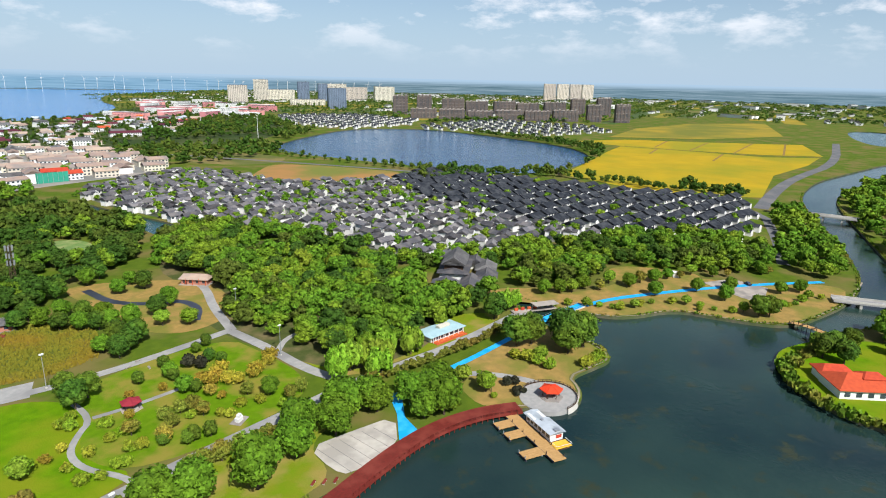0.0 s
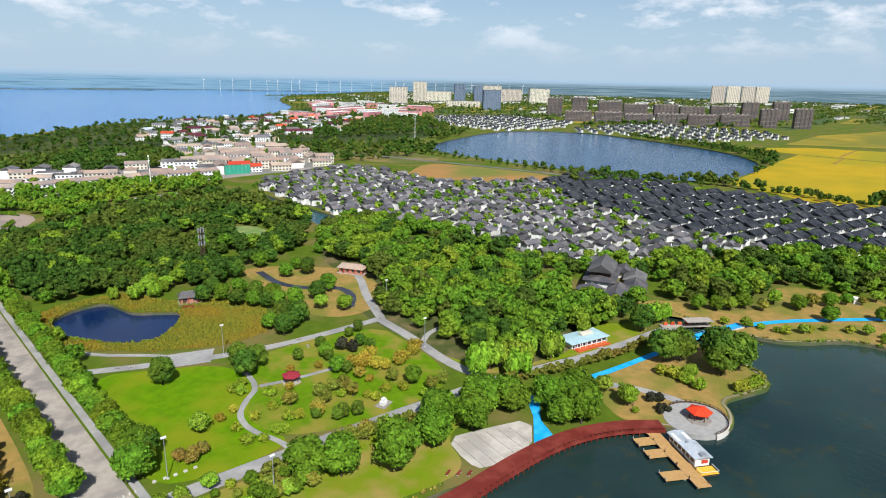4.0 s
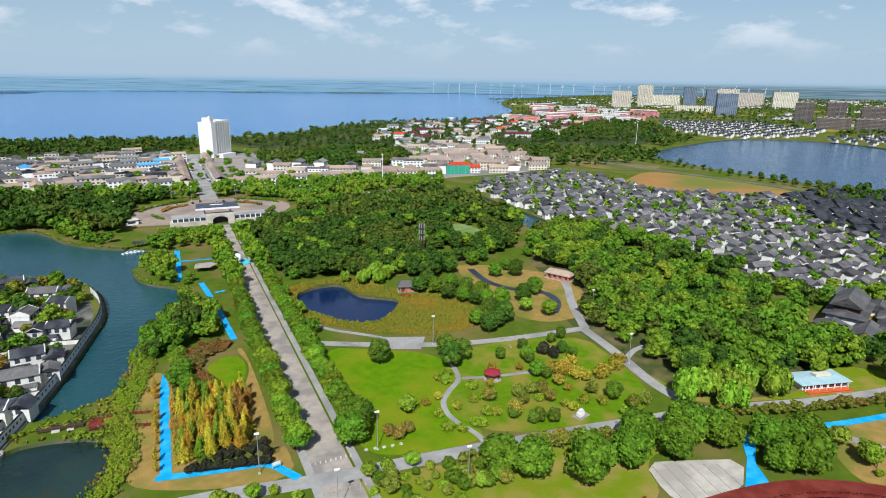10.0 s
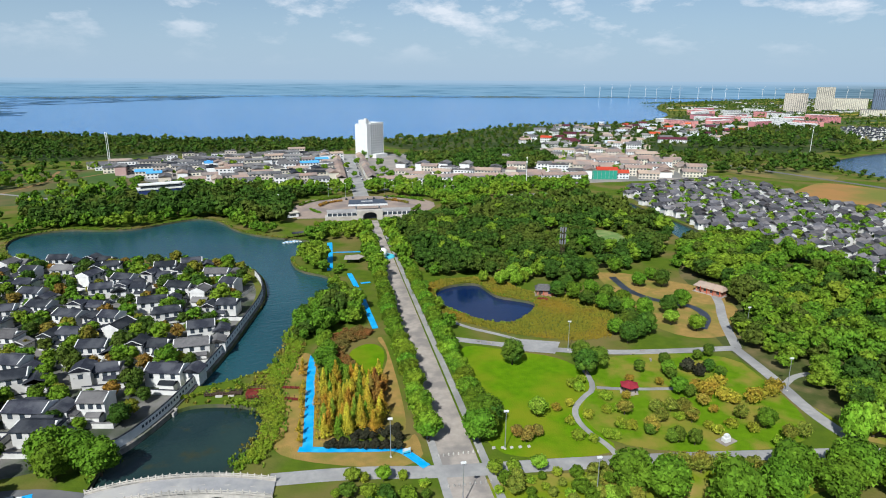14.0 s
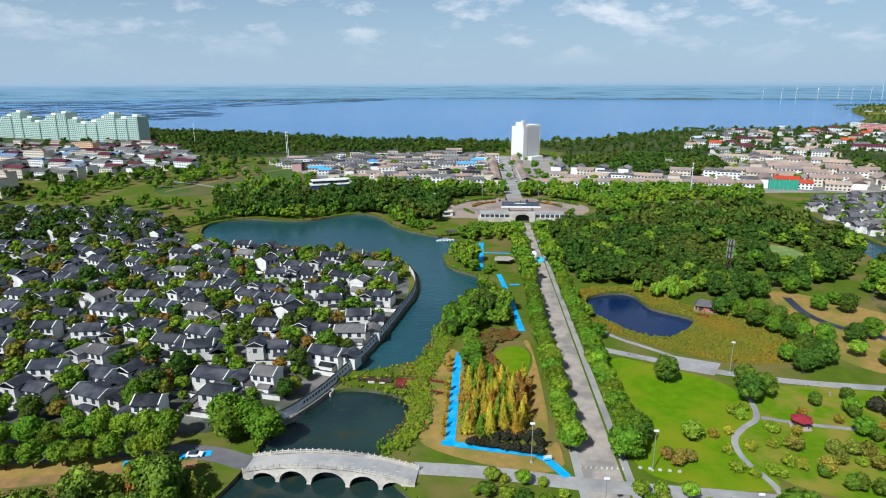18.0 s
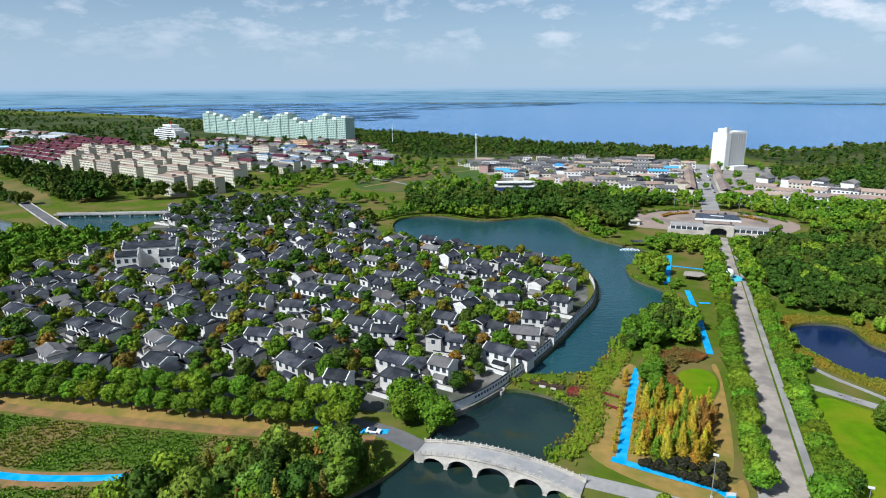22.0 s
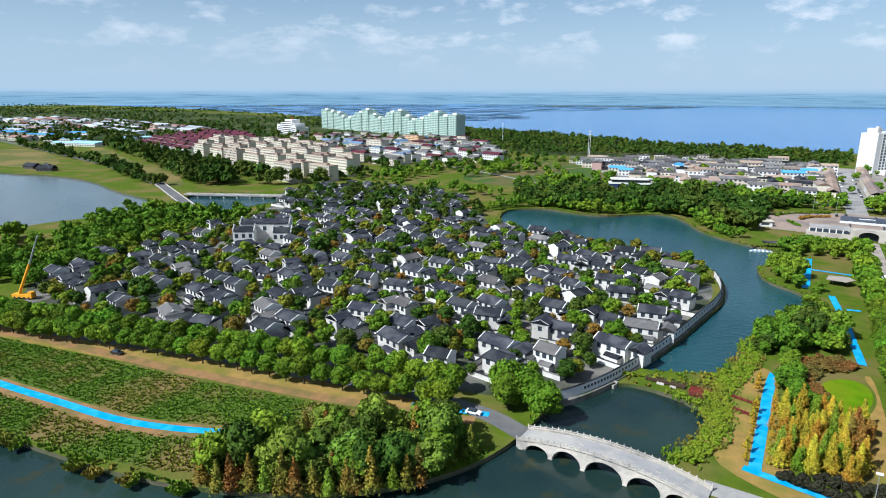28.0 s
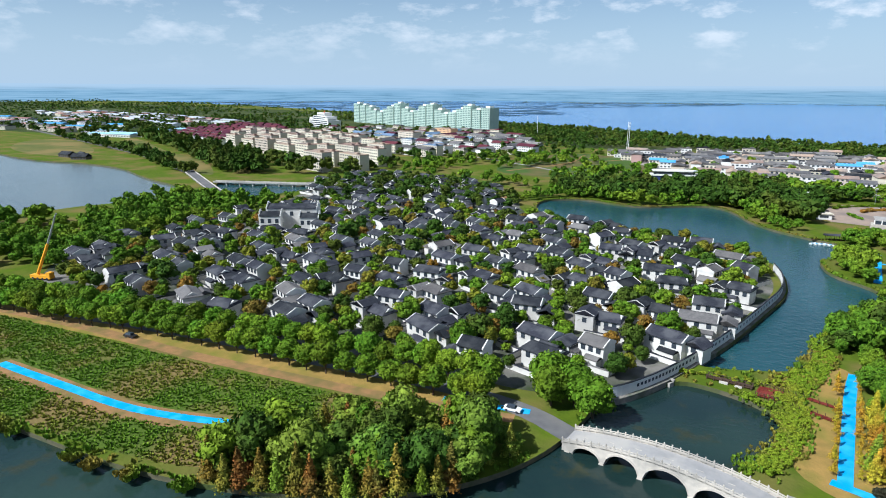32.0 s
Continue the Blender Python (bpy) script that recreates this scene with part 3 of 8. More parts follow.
PENGROUND = ((-300, 132), (-330, 165), (-336, 240), (-345, 320), (-400, 400), (-385, 470), (-300, 478), (-225, 445), (-195, 385), (-165, 366), (-91, 357), (-48, 344), (-36, 310), (-33, 285), (-38, 257), (-42, 232), (-47, 208), (-53, 188), (-60, 170), (-72, 158), (-100, 154), (-142, 148), (-190, 138), (-245, 126))
VILLGROUND = ((268, 520), (330, 558), (404, 570), (432, 530), (414, 440), (486, 378), (584, 372), (596, 182), (612, 60), (450, 28), (413, 100), (368, 148), (300, 156), (272, 205), (290, 262), (272, 300), (262, 370))
GOLDFIELD = ((-1010, 576), (-989, 600), (-746, 488), (-621, 456), (-502, 379), (-539, 382), (-801, 504))
SHOREFIELD = ((-990, 405), (-1090, 470), (-1090, 520), (-1013, 516), (-885, 468), (-800, 425), (-800, 385), (-880, 378))
BROWNPLOT = ((-297, 472), (-279, 488), (-225, 440), (-215, 425), (-241, 421), (-270, 443))
LAWN2 = mat("worn_lawn", (0.13, 0.20, 0.006), (0.17, 0.19, 0.012), 0.2, third=(0.27, 0.20, 0.055), coarse=0.07, bump=0.5, bscale=2, spec=0.03)
SHRUBLAWN = mat("shrub_lawn", (0.112, 0.205, 0.004), (0.085, 0.160, 0.004), 0.35, third=(0.21, 0.185, 0.03), coarse=0.09, bump=0.6, bscale=2, spec=0.03)
FALLOW = mat("fallow_brown", (0.126, 0.126, 0.0333), (0.0888, 0.104, 0.0259), 0.05, third=(0.192, 0.148, 0.0518), coarse=0.02)
SOUTHLAWN = ((26, 134), (60, 131.5), (92, 128), (114, 123), (128, 113), (112, 111), (107, 96), (92, 97), (60, 106), (26, 116))
REARLAWN = ((152, 186), (170, 176), (196, 150), (230, 122), (236, 108), (198, 113), (172, 121), (151, 127), (149, 140), (154, 165))
PALEFIELD = ((491, 715), (553, 710), (585, 590), (514, 546), (455, 617))
DRYBAY = ((254, 133), (266, 129), (281, 106), (268, 97), (252, 107))
DRYBACK = ((326, 95), (345, 86), (353, 48), (336, 46), (303, 82))
LOTUS = ((172, 336), (166, 352), (180, 384), (190, 392), (200, 376), (190, 344))
NORTHSCRUB = ((-3300, 2040), (-1500, 1690), (-900, 1440), (-507, 1270), (-224, 1125), (40, 1080), (40, 905), (-200, 905), (-330, 840), (-420, 910), (-560, 1060), (-1000, 1060), (-1300, 1190), (-2300, 1250), (-3300, 1700))
EASTSCRUB = ((95, 1085), (195, 1120), (343, 1295), (474, 1395), (746, 1430), (980, 1640), (1200, 1900), (1290, 1500), (1100, 1180), (900, 900), (640, 740), (500, 860), (330, 905), (110, 905))
WESTSCRUB = ((-960, 1060), (-1300, 1190), (-2300, 1250), (-3300, 1700), (-4700, 1900), (-4700, 1300), (-2400, 900), (-1560, 560), (-1250, 560), (-1090, 640), (-960, 800))
SCRUBFLOOR = mat("scrub_floor", (0.040, 0.062, 0.014), (0.028, 0.046, 0.012), 0.08, third=(0.075, 0.085, 0.026), coarse=0.012, bump=0.4)
patches = (
    ("scrub", WESTSCRUB, 0.02, SCRUBFLOOR, "dark scrubby ground between the works"),
    ("scrub", NORTHSCRUB, 0.022, SCRUBFLOOR, "dark scrubby ground under the shore woods"), ("scrub", EASTSCRUB, 0.024, SCRUBFLOOR, "dark scrubby ground by the lakeside houses"),
    ("lotus_pond", LOTUS, 0.05, mat("lotus_leaves", (0.16, 0.24, 0.07), (0.11, 0.19, 0.05), 0.5, third=(0.24, 0.27, 0.10), coarse=0.15, bump=0.6), "pond covered with pale green lotus leaves"),
    ("field", PALEFIELD, 0.028, FALLOW, "pale fallow field with scattered bushes"), ("dry_lawn", DRYBAY, 0.06, DRY, "dry sandy ground beside an old hall"), ("dry_lawn", DRYBACK, 0.06, DRY, "bare tan ground before the shore woods"),
    ("lawn", SOUTHLAWN, 0.028, LAWN2, "sunlit lawn with worn dry patches by the shore"), ("lawn", REARLAWN, 0.028, LAWN2, "patchy lawn round a lakeside restaurant"),
    ("lawn", LAWN_A, 0.03, LAWN, "bright mown green lawn"), ("lawn", LAWN_C, 0.03, SHRUBLAWN, "green lawn set with shrubs and small trees"),
    ("dry_lawn", SANDY, 0.03, DRY, "dry straw-coloured grass along the shore"), ("dry_lawn", SPIT, 0.03, DRY, "dry yellowish grass on a rounded spit"),
    ("dry_lawn", RIGHTVERGE, 0.033, DRY, "bare brown strip between glade and avenue trees"), ("dry_lawn", STREETVERGE, 0.047, DRY, "dry earth under the street trees"), ("dry_lawn", VERGE, 0.03, DRY, "dry brown grass beside a blue path"), ("lawn", GLADE, 0.04, LAWN, "small bright green glade"),
    ("meadow", MEADOW, 0.03, MEADOWMAT, "rough green meadow by the road"), ("reed_bed", REEDS, 0.03, REED, "orange and green reeds round a pond"),
    ("garden_ground", PENGROUND, 0.02, GARDEN, "grey paved courts and dark garden soil between villas"), ("garden_ground", VILLGROUND, 0.02, GARDEN, "grey lanes and dark gardens between village houses"),
    ("lawn", ISLET, 0.03, LAWN, "lawn round a red-roofed villa"), ("field", BROWN, 0.03, STUBBLE, "bare brown field with green strips"),
    ("rice_field", YELLOW, 0.03, RICE, "ripe bright yellow rice field"), ("rice_field", YELLOWBACK, 0.03, RICE, "second ripe yellow field behind a track"), ("field", BROWNGREEN, 0.036, FIELDGREEN, "green strip beside a bare brown field"), ("rice_field", RIPE, 0.03, RICE2, "orange-yellow rice field far off"),
    ("field", GREENFIELD, 0.03, FIELDGREEN, "fallow green field with dirt tracks"), ("field", GOLDFIELD, 0.03, FALLOW, "brownish green strip of field by the western road"), ("field", SHOREFIELD, 0.03, FALLOW, "golden patch of field on the western shore"), ("field", BROWNPLOT, 0.03, DIRT, "bare brown plot by the lagoon"), ("town_ground", TOWN, 0.03, TOWNPAVE, "pale paved ground of a small town"),
    ("wood_floor", PARKFLOOR, 0.03, FLOOR, "dark leaf-strewn ground under trees"), ("dry_lawn", STREAMSIDE, 0.035, DRY, "tan grass beside a winding stream"),
)


def patch_round(poly, hole, z):
    """A patch of ground with a hole in it."""
    bm = bmesh.new()
    for loop in (soften(list(poly), 2), hole):
        vs = [bm.verts.new((x, y, z)) for x, y in loop]
        for i in range(len(vs)):
            bm.edges.new((vs[i - 1], vs[i]))
    bmesh.ops.triangle_fill(bm, use_beauty=True, edges=bm.edges[:], normal=(0, 0, 1))
    s = Shape()
    for f in bm.faces:
        vs = [tuple(v.co) for v in (f.verts if f.normal.z > 0 else reversed(f.verts))]
        s.add(vs, [tuple(range(len(vs)))])
    bm.free()
    return s


for i, (name, poly, z, m, label) in enumerate(patches):
    flat_piece = patch_round(poly, WATERS[-1], z) if poly is REEDS else patch(list(poly), z + 0.001 * i, 0 if poly in (YELLOW, YELLOWBACK, RIPE) else 2)
    solid(name, flat_piece, m, label, "ground", kind="structure")

# ------------------------------------------------ roads and paths: line, width, height, material, name, label
AVENUE = ((33, 120), (33.5, 300), (34, 447))
CROSS = ((-17, 143), (5, 142), (27, 138), (59, 135.5), (92, 132), (120, 128), (148, 124), (170, 118), (195, 111), (244, 104))
PATHS = (
    (AVENUE, 10.6, 0.06, PLAZA, "avenue", "broad pale stone avenue"), (CROSS, 5.5, 0.08, PAVE, "road", "grey park road"),
    (((155, 194), (152, 168), (147, 145), (148, 126)), 4.5, 0.07, PAVE, "path", "straight grey park path"),
    (((155, 194), (128, 196), (106, 199), (86, 205), (72, 211), (46, 224)), 4.2, 0.07, PAVE, "path", "grey park path by the pond"),
    (((46, 252), (56, 234), (69, 223), (76, 215)), 2.2, 0.07, PAVE, "path", "narrow pale path along the reeds"),
    (((156, 194), (169, 222), (183, 244), (188, 262)), 4.0, 0.075, PAVE, "path", "grey path to a tea house"),
    (((90, 195), (88, 174), (80, 168), (74, 161), (73, 151), (77, 140), (76, 133)), 1.9, 0.07, PAVE, "path", "curving narrow garden path"),
    (((88, 174), (97, 171), (116, 168)), 1.9, 0.075, PAVE, "path", "narrow garden path to a red pavilion"),
    (((151, 163), (162, 170), (176, 169)), 2.4, 0.07, PAVE, "path", "short curved park path"),
    (((173, 100), (181, 88), (184, 72), (180, 62)), 3.6, 0.07, PAVE, "path", "grey path to the lakeside pavilion"),
    (((-360, 100), (-300, 110), (-248, 118), (-198, 130), (-173, 135), (-144, 139), (-118, 144), (-100, 147), (-76, 148), (-60, 142)), 6.5, 0.06, ASPHALT, "road", "asphalt road under trees"),
    (((-320, 96), (-261, 109), (-229, 115), (-203, 118), (-173, 121.5), (-148, 126), (-129, 129.5), (-116, 132), (-98, 136), (-76, 142)), 4.2, 0.07, DIRT, "track", "tan dirt track along the meadow"),
    (((583, 38), (672, 36), (801, 26), (1021, -19), (1400, -20)), 12, 0.06, ASPHALT, "road", "grey main road by the fields"),
    (((400, 10), (470, 18), (583, 38), (600, 150), (588, 320)), 7, 0.05, ASPHALT, "road", "grey road behind the village"),
    (((455, 850), (470, 790), (499, 708), (528, 597), (557, 479), (576, 378), (588, 320), (598, 180)), 8, 0.07, ASPHALT, "road", "grey lakeside road"),
    (((34, 548), (35, 700), (36, 872)), 14, 0.06, PAVE, "street", "pale town street towards a tower"),
    (((-216, 86), (-186, 89), (-163, 91), (-148, 95), (-135, 100), (-119, 108)), 7.5, 0.062, DIRT, "track", "bare tan earth beside the blue path"),
    (((-480, 700), (-330, 640), (-200, 560)), 4, 0.06, PAVE, "road", "pale lane between fields"),
    (((149, 287), (146, 262), (156, 245), (166, 240), (165, 226), (154, 214)), 4.0, 0.09, SOLAR, "stream", "winding dark blue stream"),
)
for i, (line, w, z, m, name, label) in enumerate(PATHS):
    solid(name, ribbon(list(line), w, z + 0.0015 * i), m, label, name, kind="structure")
solid("dry_verge", ribbon([(-320, 97), (-300, 101), (-248, 112), (-216, 118.5), (-173, 127), (-127, 134), (-88, 141)], 7.5, 0.048), DRY, "strip of dry tan grass under street trees", "verge", kind="structure")
for x in (27.1, 40.1):
    solid("side_strip", ribbon([(x, 120), (x + 0.4, 300), (x + 0.8, 415)], 2.2, 0.11, 0), PAVE, "darker grey side strip of the avenue", "pavement", kind="structure")
solid("road", ribbon([(-1400, 610), (-1154, 554), (-862, 482), (-723, 448), (-552, 383)], 9, 0.07), ASPHALT, "grey road leading to the western bridge", "road", kind="structure")
for line in (((-330, 650), (-260, 690), (-230, 740)), ((-300, 570), (-270, 660), (-290, 760))):
    solid("track", ribbon(list(line), 4, 0.075), DIRT, "bare dirt track across a fallow field", "track", kind="structure")
for line in FIELDTRACKS:
    solid("track", ribbon(list(line), 3.2, 0.08, 0), DIRT, "brown track dividing a rice field", "track", kind="structure")
for line in (((255, 90), (257.5, 79), (263, 63), (286, 48), (287, 29), (291, 8), (298, 0), (309, -6), (344, -21), (387, -28)), ((157, 78), (164, 73), (169, 66.5), (173, 58), (180, 56), (188, 59), (194, 65), (205, 61), (216, 57), (222, 61), (230, 72), (232, 88))):
    solid("quay_edge", ribbon(list(line), 0.8, 0.16, 1), mat("sandy_kerb", (0.34, 0.28, 0.20), (0.27, 0.225, 0.165), 0.6, third=(0.2, 0.18, 0.12)), "pale stone edging along the shore", "kerb", kind="structure")
BLUES = (
    (((-7.5, 155), (-7.2, 180), (-7, 205), (-6, 217)), 2.9), (((-10, 155.5), (0, 153.5), (12, 151.5), (18, 151), (24, 141)), 2.6),
    (((19, 239), (17, 266), (15, 291), (12, 318)), 2.7), (((3, 386), (2, 325)), 3.2), (((4, 362), (26, 360)), 2.0), (((17, 300), (22, 301)), 2.0),
    (((174, 103), (188, 100), (208, 97), (241, 92)), 2.7), (((262, 86), (282, 77), (303, 61), (322, 45), (347, 22), (375, -10)), 3.4),
    (((-216, 87), (-204, 88), (-186, 90), (-163, 92), (-148, 96), (-135, 101), (-119, 109)), 2.8), (((-96, 141), (-74, 147)), 2.6),
)
for i, (line, w) in enumerate(BLUES):
    solid("blue_path", ribbon(list(line), w, 0.12 + 0.002 * i), BLUE, "bright blue painted rubber jogging path", "path", kind="structure")
solid("boardwalk", ribbon([(16.1, 281), (15.4, 290)], 3.0, 0.16, 0), REDDECK, "short brown boardwalk across the blue path", "path", kind="structure")
solid("blue_plaza", patch([(149, 110), (152, 107), (140, 97), (135, 87.5), (126, 89), (140, 100)], 0.145, 0), BLUE, "bright blue painted wedge of paving", "path", kind="structure")
solid("plaza", patch([(112, 110), (124, 106), (139, 100), (126, 89.5), (109, 92.5), (108, 98)], 0.09, 1), PALESTONE, "pale stone lakeside plaza", "plaza", kind="structure")
for k in range(6):
    solid("paving_joint", ribbon([(113 + k * 3.4, 108.5 - k * 1.4), (110 + k * 3.6, 92.8 - k * 0.6)], 0.14, 0.105, 0), ASPHALT, "dark joint between pale paving bands", "joint", kind="structure")
solid("pond_plaza", patch([(72, 219), (90, 212), (84, 202), (66, 209)], 0.09, 0), PAVE, "pale grey plaza by the pond", "plaza", kind="structure")
solid("forecourt", patch([(-26, 462), (-24, 527), (16, 551), (65, 545), (94, 517), (90, 484), (66, 462), (34, 452), (2, 460)], 0.08, 1), FORECOURT, "wide tan paved forecourt of the park gate", "plaza", kind="structure")
solid("car_park", patch([(160, 508), (232, 516), (236, 540), (165, 535)], 0.085, 0), PAVE, "pale paved car park by the woods", "car park", kind="structure")
solid("white_plaza", patch([(322, 24), (336, 44), (352, 32), (346, 14), (318, 14)], 0.13, 0), PLAZA, "pale grey parking plaza by the shore", "plaza", kind="structure")

# a glowing rim, painted as hazy far land and lake, closes the view at the horizon
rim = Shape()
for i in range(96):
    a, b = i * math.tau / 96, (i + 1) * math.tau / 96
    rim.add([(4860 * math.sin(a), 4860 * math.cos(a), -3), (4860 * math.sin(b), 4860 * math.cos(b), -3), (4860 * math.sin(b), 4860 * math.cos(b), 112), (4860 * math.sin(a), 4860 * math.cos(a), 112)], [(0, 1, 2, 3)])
PAINTED_HAZE = bpy.data.materials.new("haze")
PAINTED_HAZE.use_nodes = True
hn, hl = PAINTED_HAZE.node_tree.nodes, PAINTED_HAZE.node_tree.links
hn.remove(hn["Principled BSDF"])


def node(kind, **values):
    k = hn.new(kind)
    for key, value in values.items():
        k.inputs[key].default_value = value
    return k


where, split = node("ShaderNodeNewGeometry"), node("ShaderNodeSeparateXYZ")
hl.new(where.outputs["Position"], split.inputs[0])
bearing = node("ShaderNodeMath")
bearing.operation = "ARCTAN2"
hl.new(split.outputs["X"], bearing.inputs[0])
hl.new(split.outputs["Y"], bearing.inputs[1])
unrolled = node("ShaderNodeCombineXYZ")
hl.new(bearing.outputs[0], unrolled.inputs["X"])
hl.new(split.outputs["Z"], unrolled.inputs["Y"])
wide = node("ShaderNodeMapping", Scale=(14.0, 0.11, 1.0))
hl.new(unrolled.outputs[0], wide.inputs["Vector"])
streak = node("ShaderNodeTexNoise", Scale=1.0, Detail=7, Roughness=0.62)
hl.new(wide.outputs[0], streak.inputs["Vector"])


def ramp_of(source, *stops):
    k = hn.new("ShaderNodeValToRGB")
    while len(k.color_ramp.elements) < len(stops):
        k.color_ramp.elements.new(0.5)
    for e, (at, colour) in zip(k.color_ramp.elements, stops):
        e.position, e.color = at, (*colour, 1)
    hl.new(source, k.inputs[0])
    return k.outputs[0]


def blend_of(fac, a, b):
    k = hn.new("ShaderNodeMix")
    k.data_type = "RGBA"
    hl.new(fac, k.inputs["Factor"])
    hl.new(a, k.inputs["A"])
    hl.new(b, k.inputs["B"])
    return k.outputs["Result"]


# haze is painted into the land and lake colours, fading to sky above
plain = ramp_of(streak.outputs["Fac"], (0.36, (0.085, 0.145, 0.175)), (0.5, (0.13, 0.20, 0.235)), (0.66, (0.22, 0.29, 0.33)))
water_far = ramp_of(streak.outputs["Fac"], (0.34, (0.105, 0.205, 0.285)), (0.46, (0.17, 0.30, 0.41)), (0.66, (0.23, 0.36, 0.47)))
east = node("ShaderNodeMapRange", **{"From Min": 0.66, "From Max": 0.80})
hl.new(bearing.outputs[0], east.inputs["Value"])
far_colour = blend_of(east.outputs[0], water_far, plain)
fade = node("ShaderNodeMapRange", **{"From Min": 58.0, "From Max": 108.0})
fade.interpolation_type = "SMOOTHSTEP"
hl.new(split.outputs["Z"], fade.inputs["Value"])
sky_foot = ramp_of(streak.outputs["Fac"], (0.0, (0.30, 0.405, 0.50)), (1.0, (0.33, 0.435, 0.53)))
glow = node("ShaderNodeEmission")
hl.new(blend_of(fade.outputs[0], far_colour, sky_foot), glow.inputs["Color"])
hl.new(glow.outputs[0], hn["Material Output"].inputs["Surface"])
solid("backdrop", rim, PAINTED_HAZE, "glowing backdrop painted with hazy blue distance at the horizon", "horizon", kind="structure")

# ------------------------------------------------ trees


def ico(level):
    bm = bmesh.new()
    bmesh.ops.create_icosphere(bm, subdivisions=level, radius=1)
    v = np.array([p.co[:] for p in bm.verts])
    f = np.array([[q.index for q in t.verts] for t in bm.faces])
    bm.free()
    return v, f


ICO = {k: ico(k) for k in (1, 2)}


def crown(seed, rad, low, high, clumps, leaves, leaf, form="round", level=1):
    """Corners and triangles of a crown: uneven dark cores, wrapped in many small sprays of leaves."""
    r = np.random.RandomState(seed)
    V, F, k = [], [], 0
    iv, jf = ICO[level]
    mid, half = (low + high) / 2, (high - low) / 2
    for i in range(clumps):
        a, u = i * 2.4 + r.uniform(-0.7, 0.7), (i + r.uniform(0.2, 0.8)) / clumps * 2 - 1
        if form == "cone":
            w = rad * (0.5 - 0.5 * u) * 0.72 + 0.1 * rad
            c = np.array([math.cos(a) * w * 0.6, math.sin(a) * w * 0.6, mid + u * half * 0.9])
            size = np.array([w * 0.75, w * 0.75, half * 0.26])
        elif form == "weep":
            w = rad * 0.62 * r.uniform(0.5, 1.0)
            c = np.array([math.cos(a) * w, math.sin(a) * w, mid + u * half * 0.3])
            size = np.array([rad * 0.3, rad * 0.3, half * 0.75]) * r.uniform(0.8, 1.1)
        else:
            w = rad * 0.62 * math.sqrt(max(0.05, 1 - u * u * 0.92)) * r.uniform(0.7, 1.0)
            c = np.array([math.cos(a) * w, math.sin(a) * w, mid + u * half * 0.66])
            size = np.array([rad * 0.44, rad * 0.44, half * 0.42]) * r.uniform(0.75, 1.15)
        n = 1 + 0.2 * np.sin(iv @ r.uniform(-4, 4, 3) + r.uniform(0, 6)) + 0.14 * r.uniform(-1, 1, len(iv))
        V.append(iv * n[:, None] * size * {"cone": 0.5, "airy": 0.3}.get(form, 0.84) + c)
        F.append(jf + k)
        k += len(iv)
        m = leaves // clumps
        d = r.normal(size=(m, 3))
        d[:, 2] = np.abs(d[:, 2]) * 0.95 - 0.3
        d /= np.linalg.norm(d, axis=1)[:, None]
        o = c + d * size * r.uniform(*{"cone": (0.35, 1.5), "airy": (0.2, 1.25)}.get(form, (0.82, 1.12)), (m, 1))
        nn = d + r.normal(size=(m, 3)) * 0.45
        nn /= np.linalg.norm(nn, axis=1)[:, None]
        t = np.cross(nn, r.normal(size=(m, 3)))
        t /= np.linalg.norm(t, axis=1)[:, None]
        b = np.cross(nn, t)
        s = leaf * r.uniform(0.6, 1.35, (m, 1))
        drop = np.array([0, 0, -1.6 * leaf]) if form == "weep" else 0
        q = np.stack([o - t * s - b * s * 0.6, o + t * s - b * s * 0.5, o + b * s + drop], 1).reshape(-1, 3)
        V.append(q)
        F.append(k + np.arange(m * 3).reshape(-1, 3))
        k += m * 3
    return np.concatenate(V), np.concatenate(F)


def trunk(seed, r0, low, high, rad):
    r = random.Random(seed)
    s = Shape().rod((0, 0, -0.1), (r.uniform(-0.1, 0.1), r.uniform(-0.1, 0.1), low + 0.3), r0, 6, r0 * 0.75)
    for i in range(4):
        a = i * 1.6 + r.uniform(0, 0.6)
        s.rod((0, 0, low * 0.75), (math.cos(a) * rad * 0.5, math.sin(a) * rad * 0.5, low + (high - low) * 0.45), r0 * 0.5, 5, r0 * 0.2)
    return s


PROTO = {}
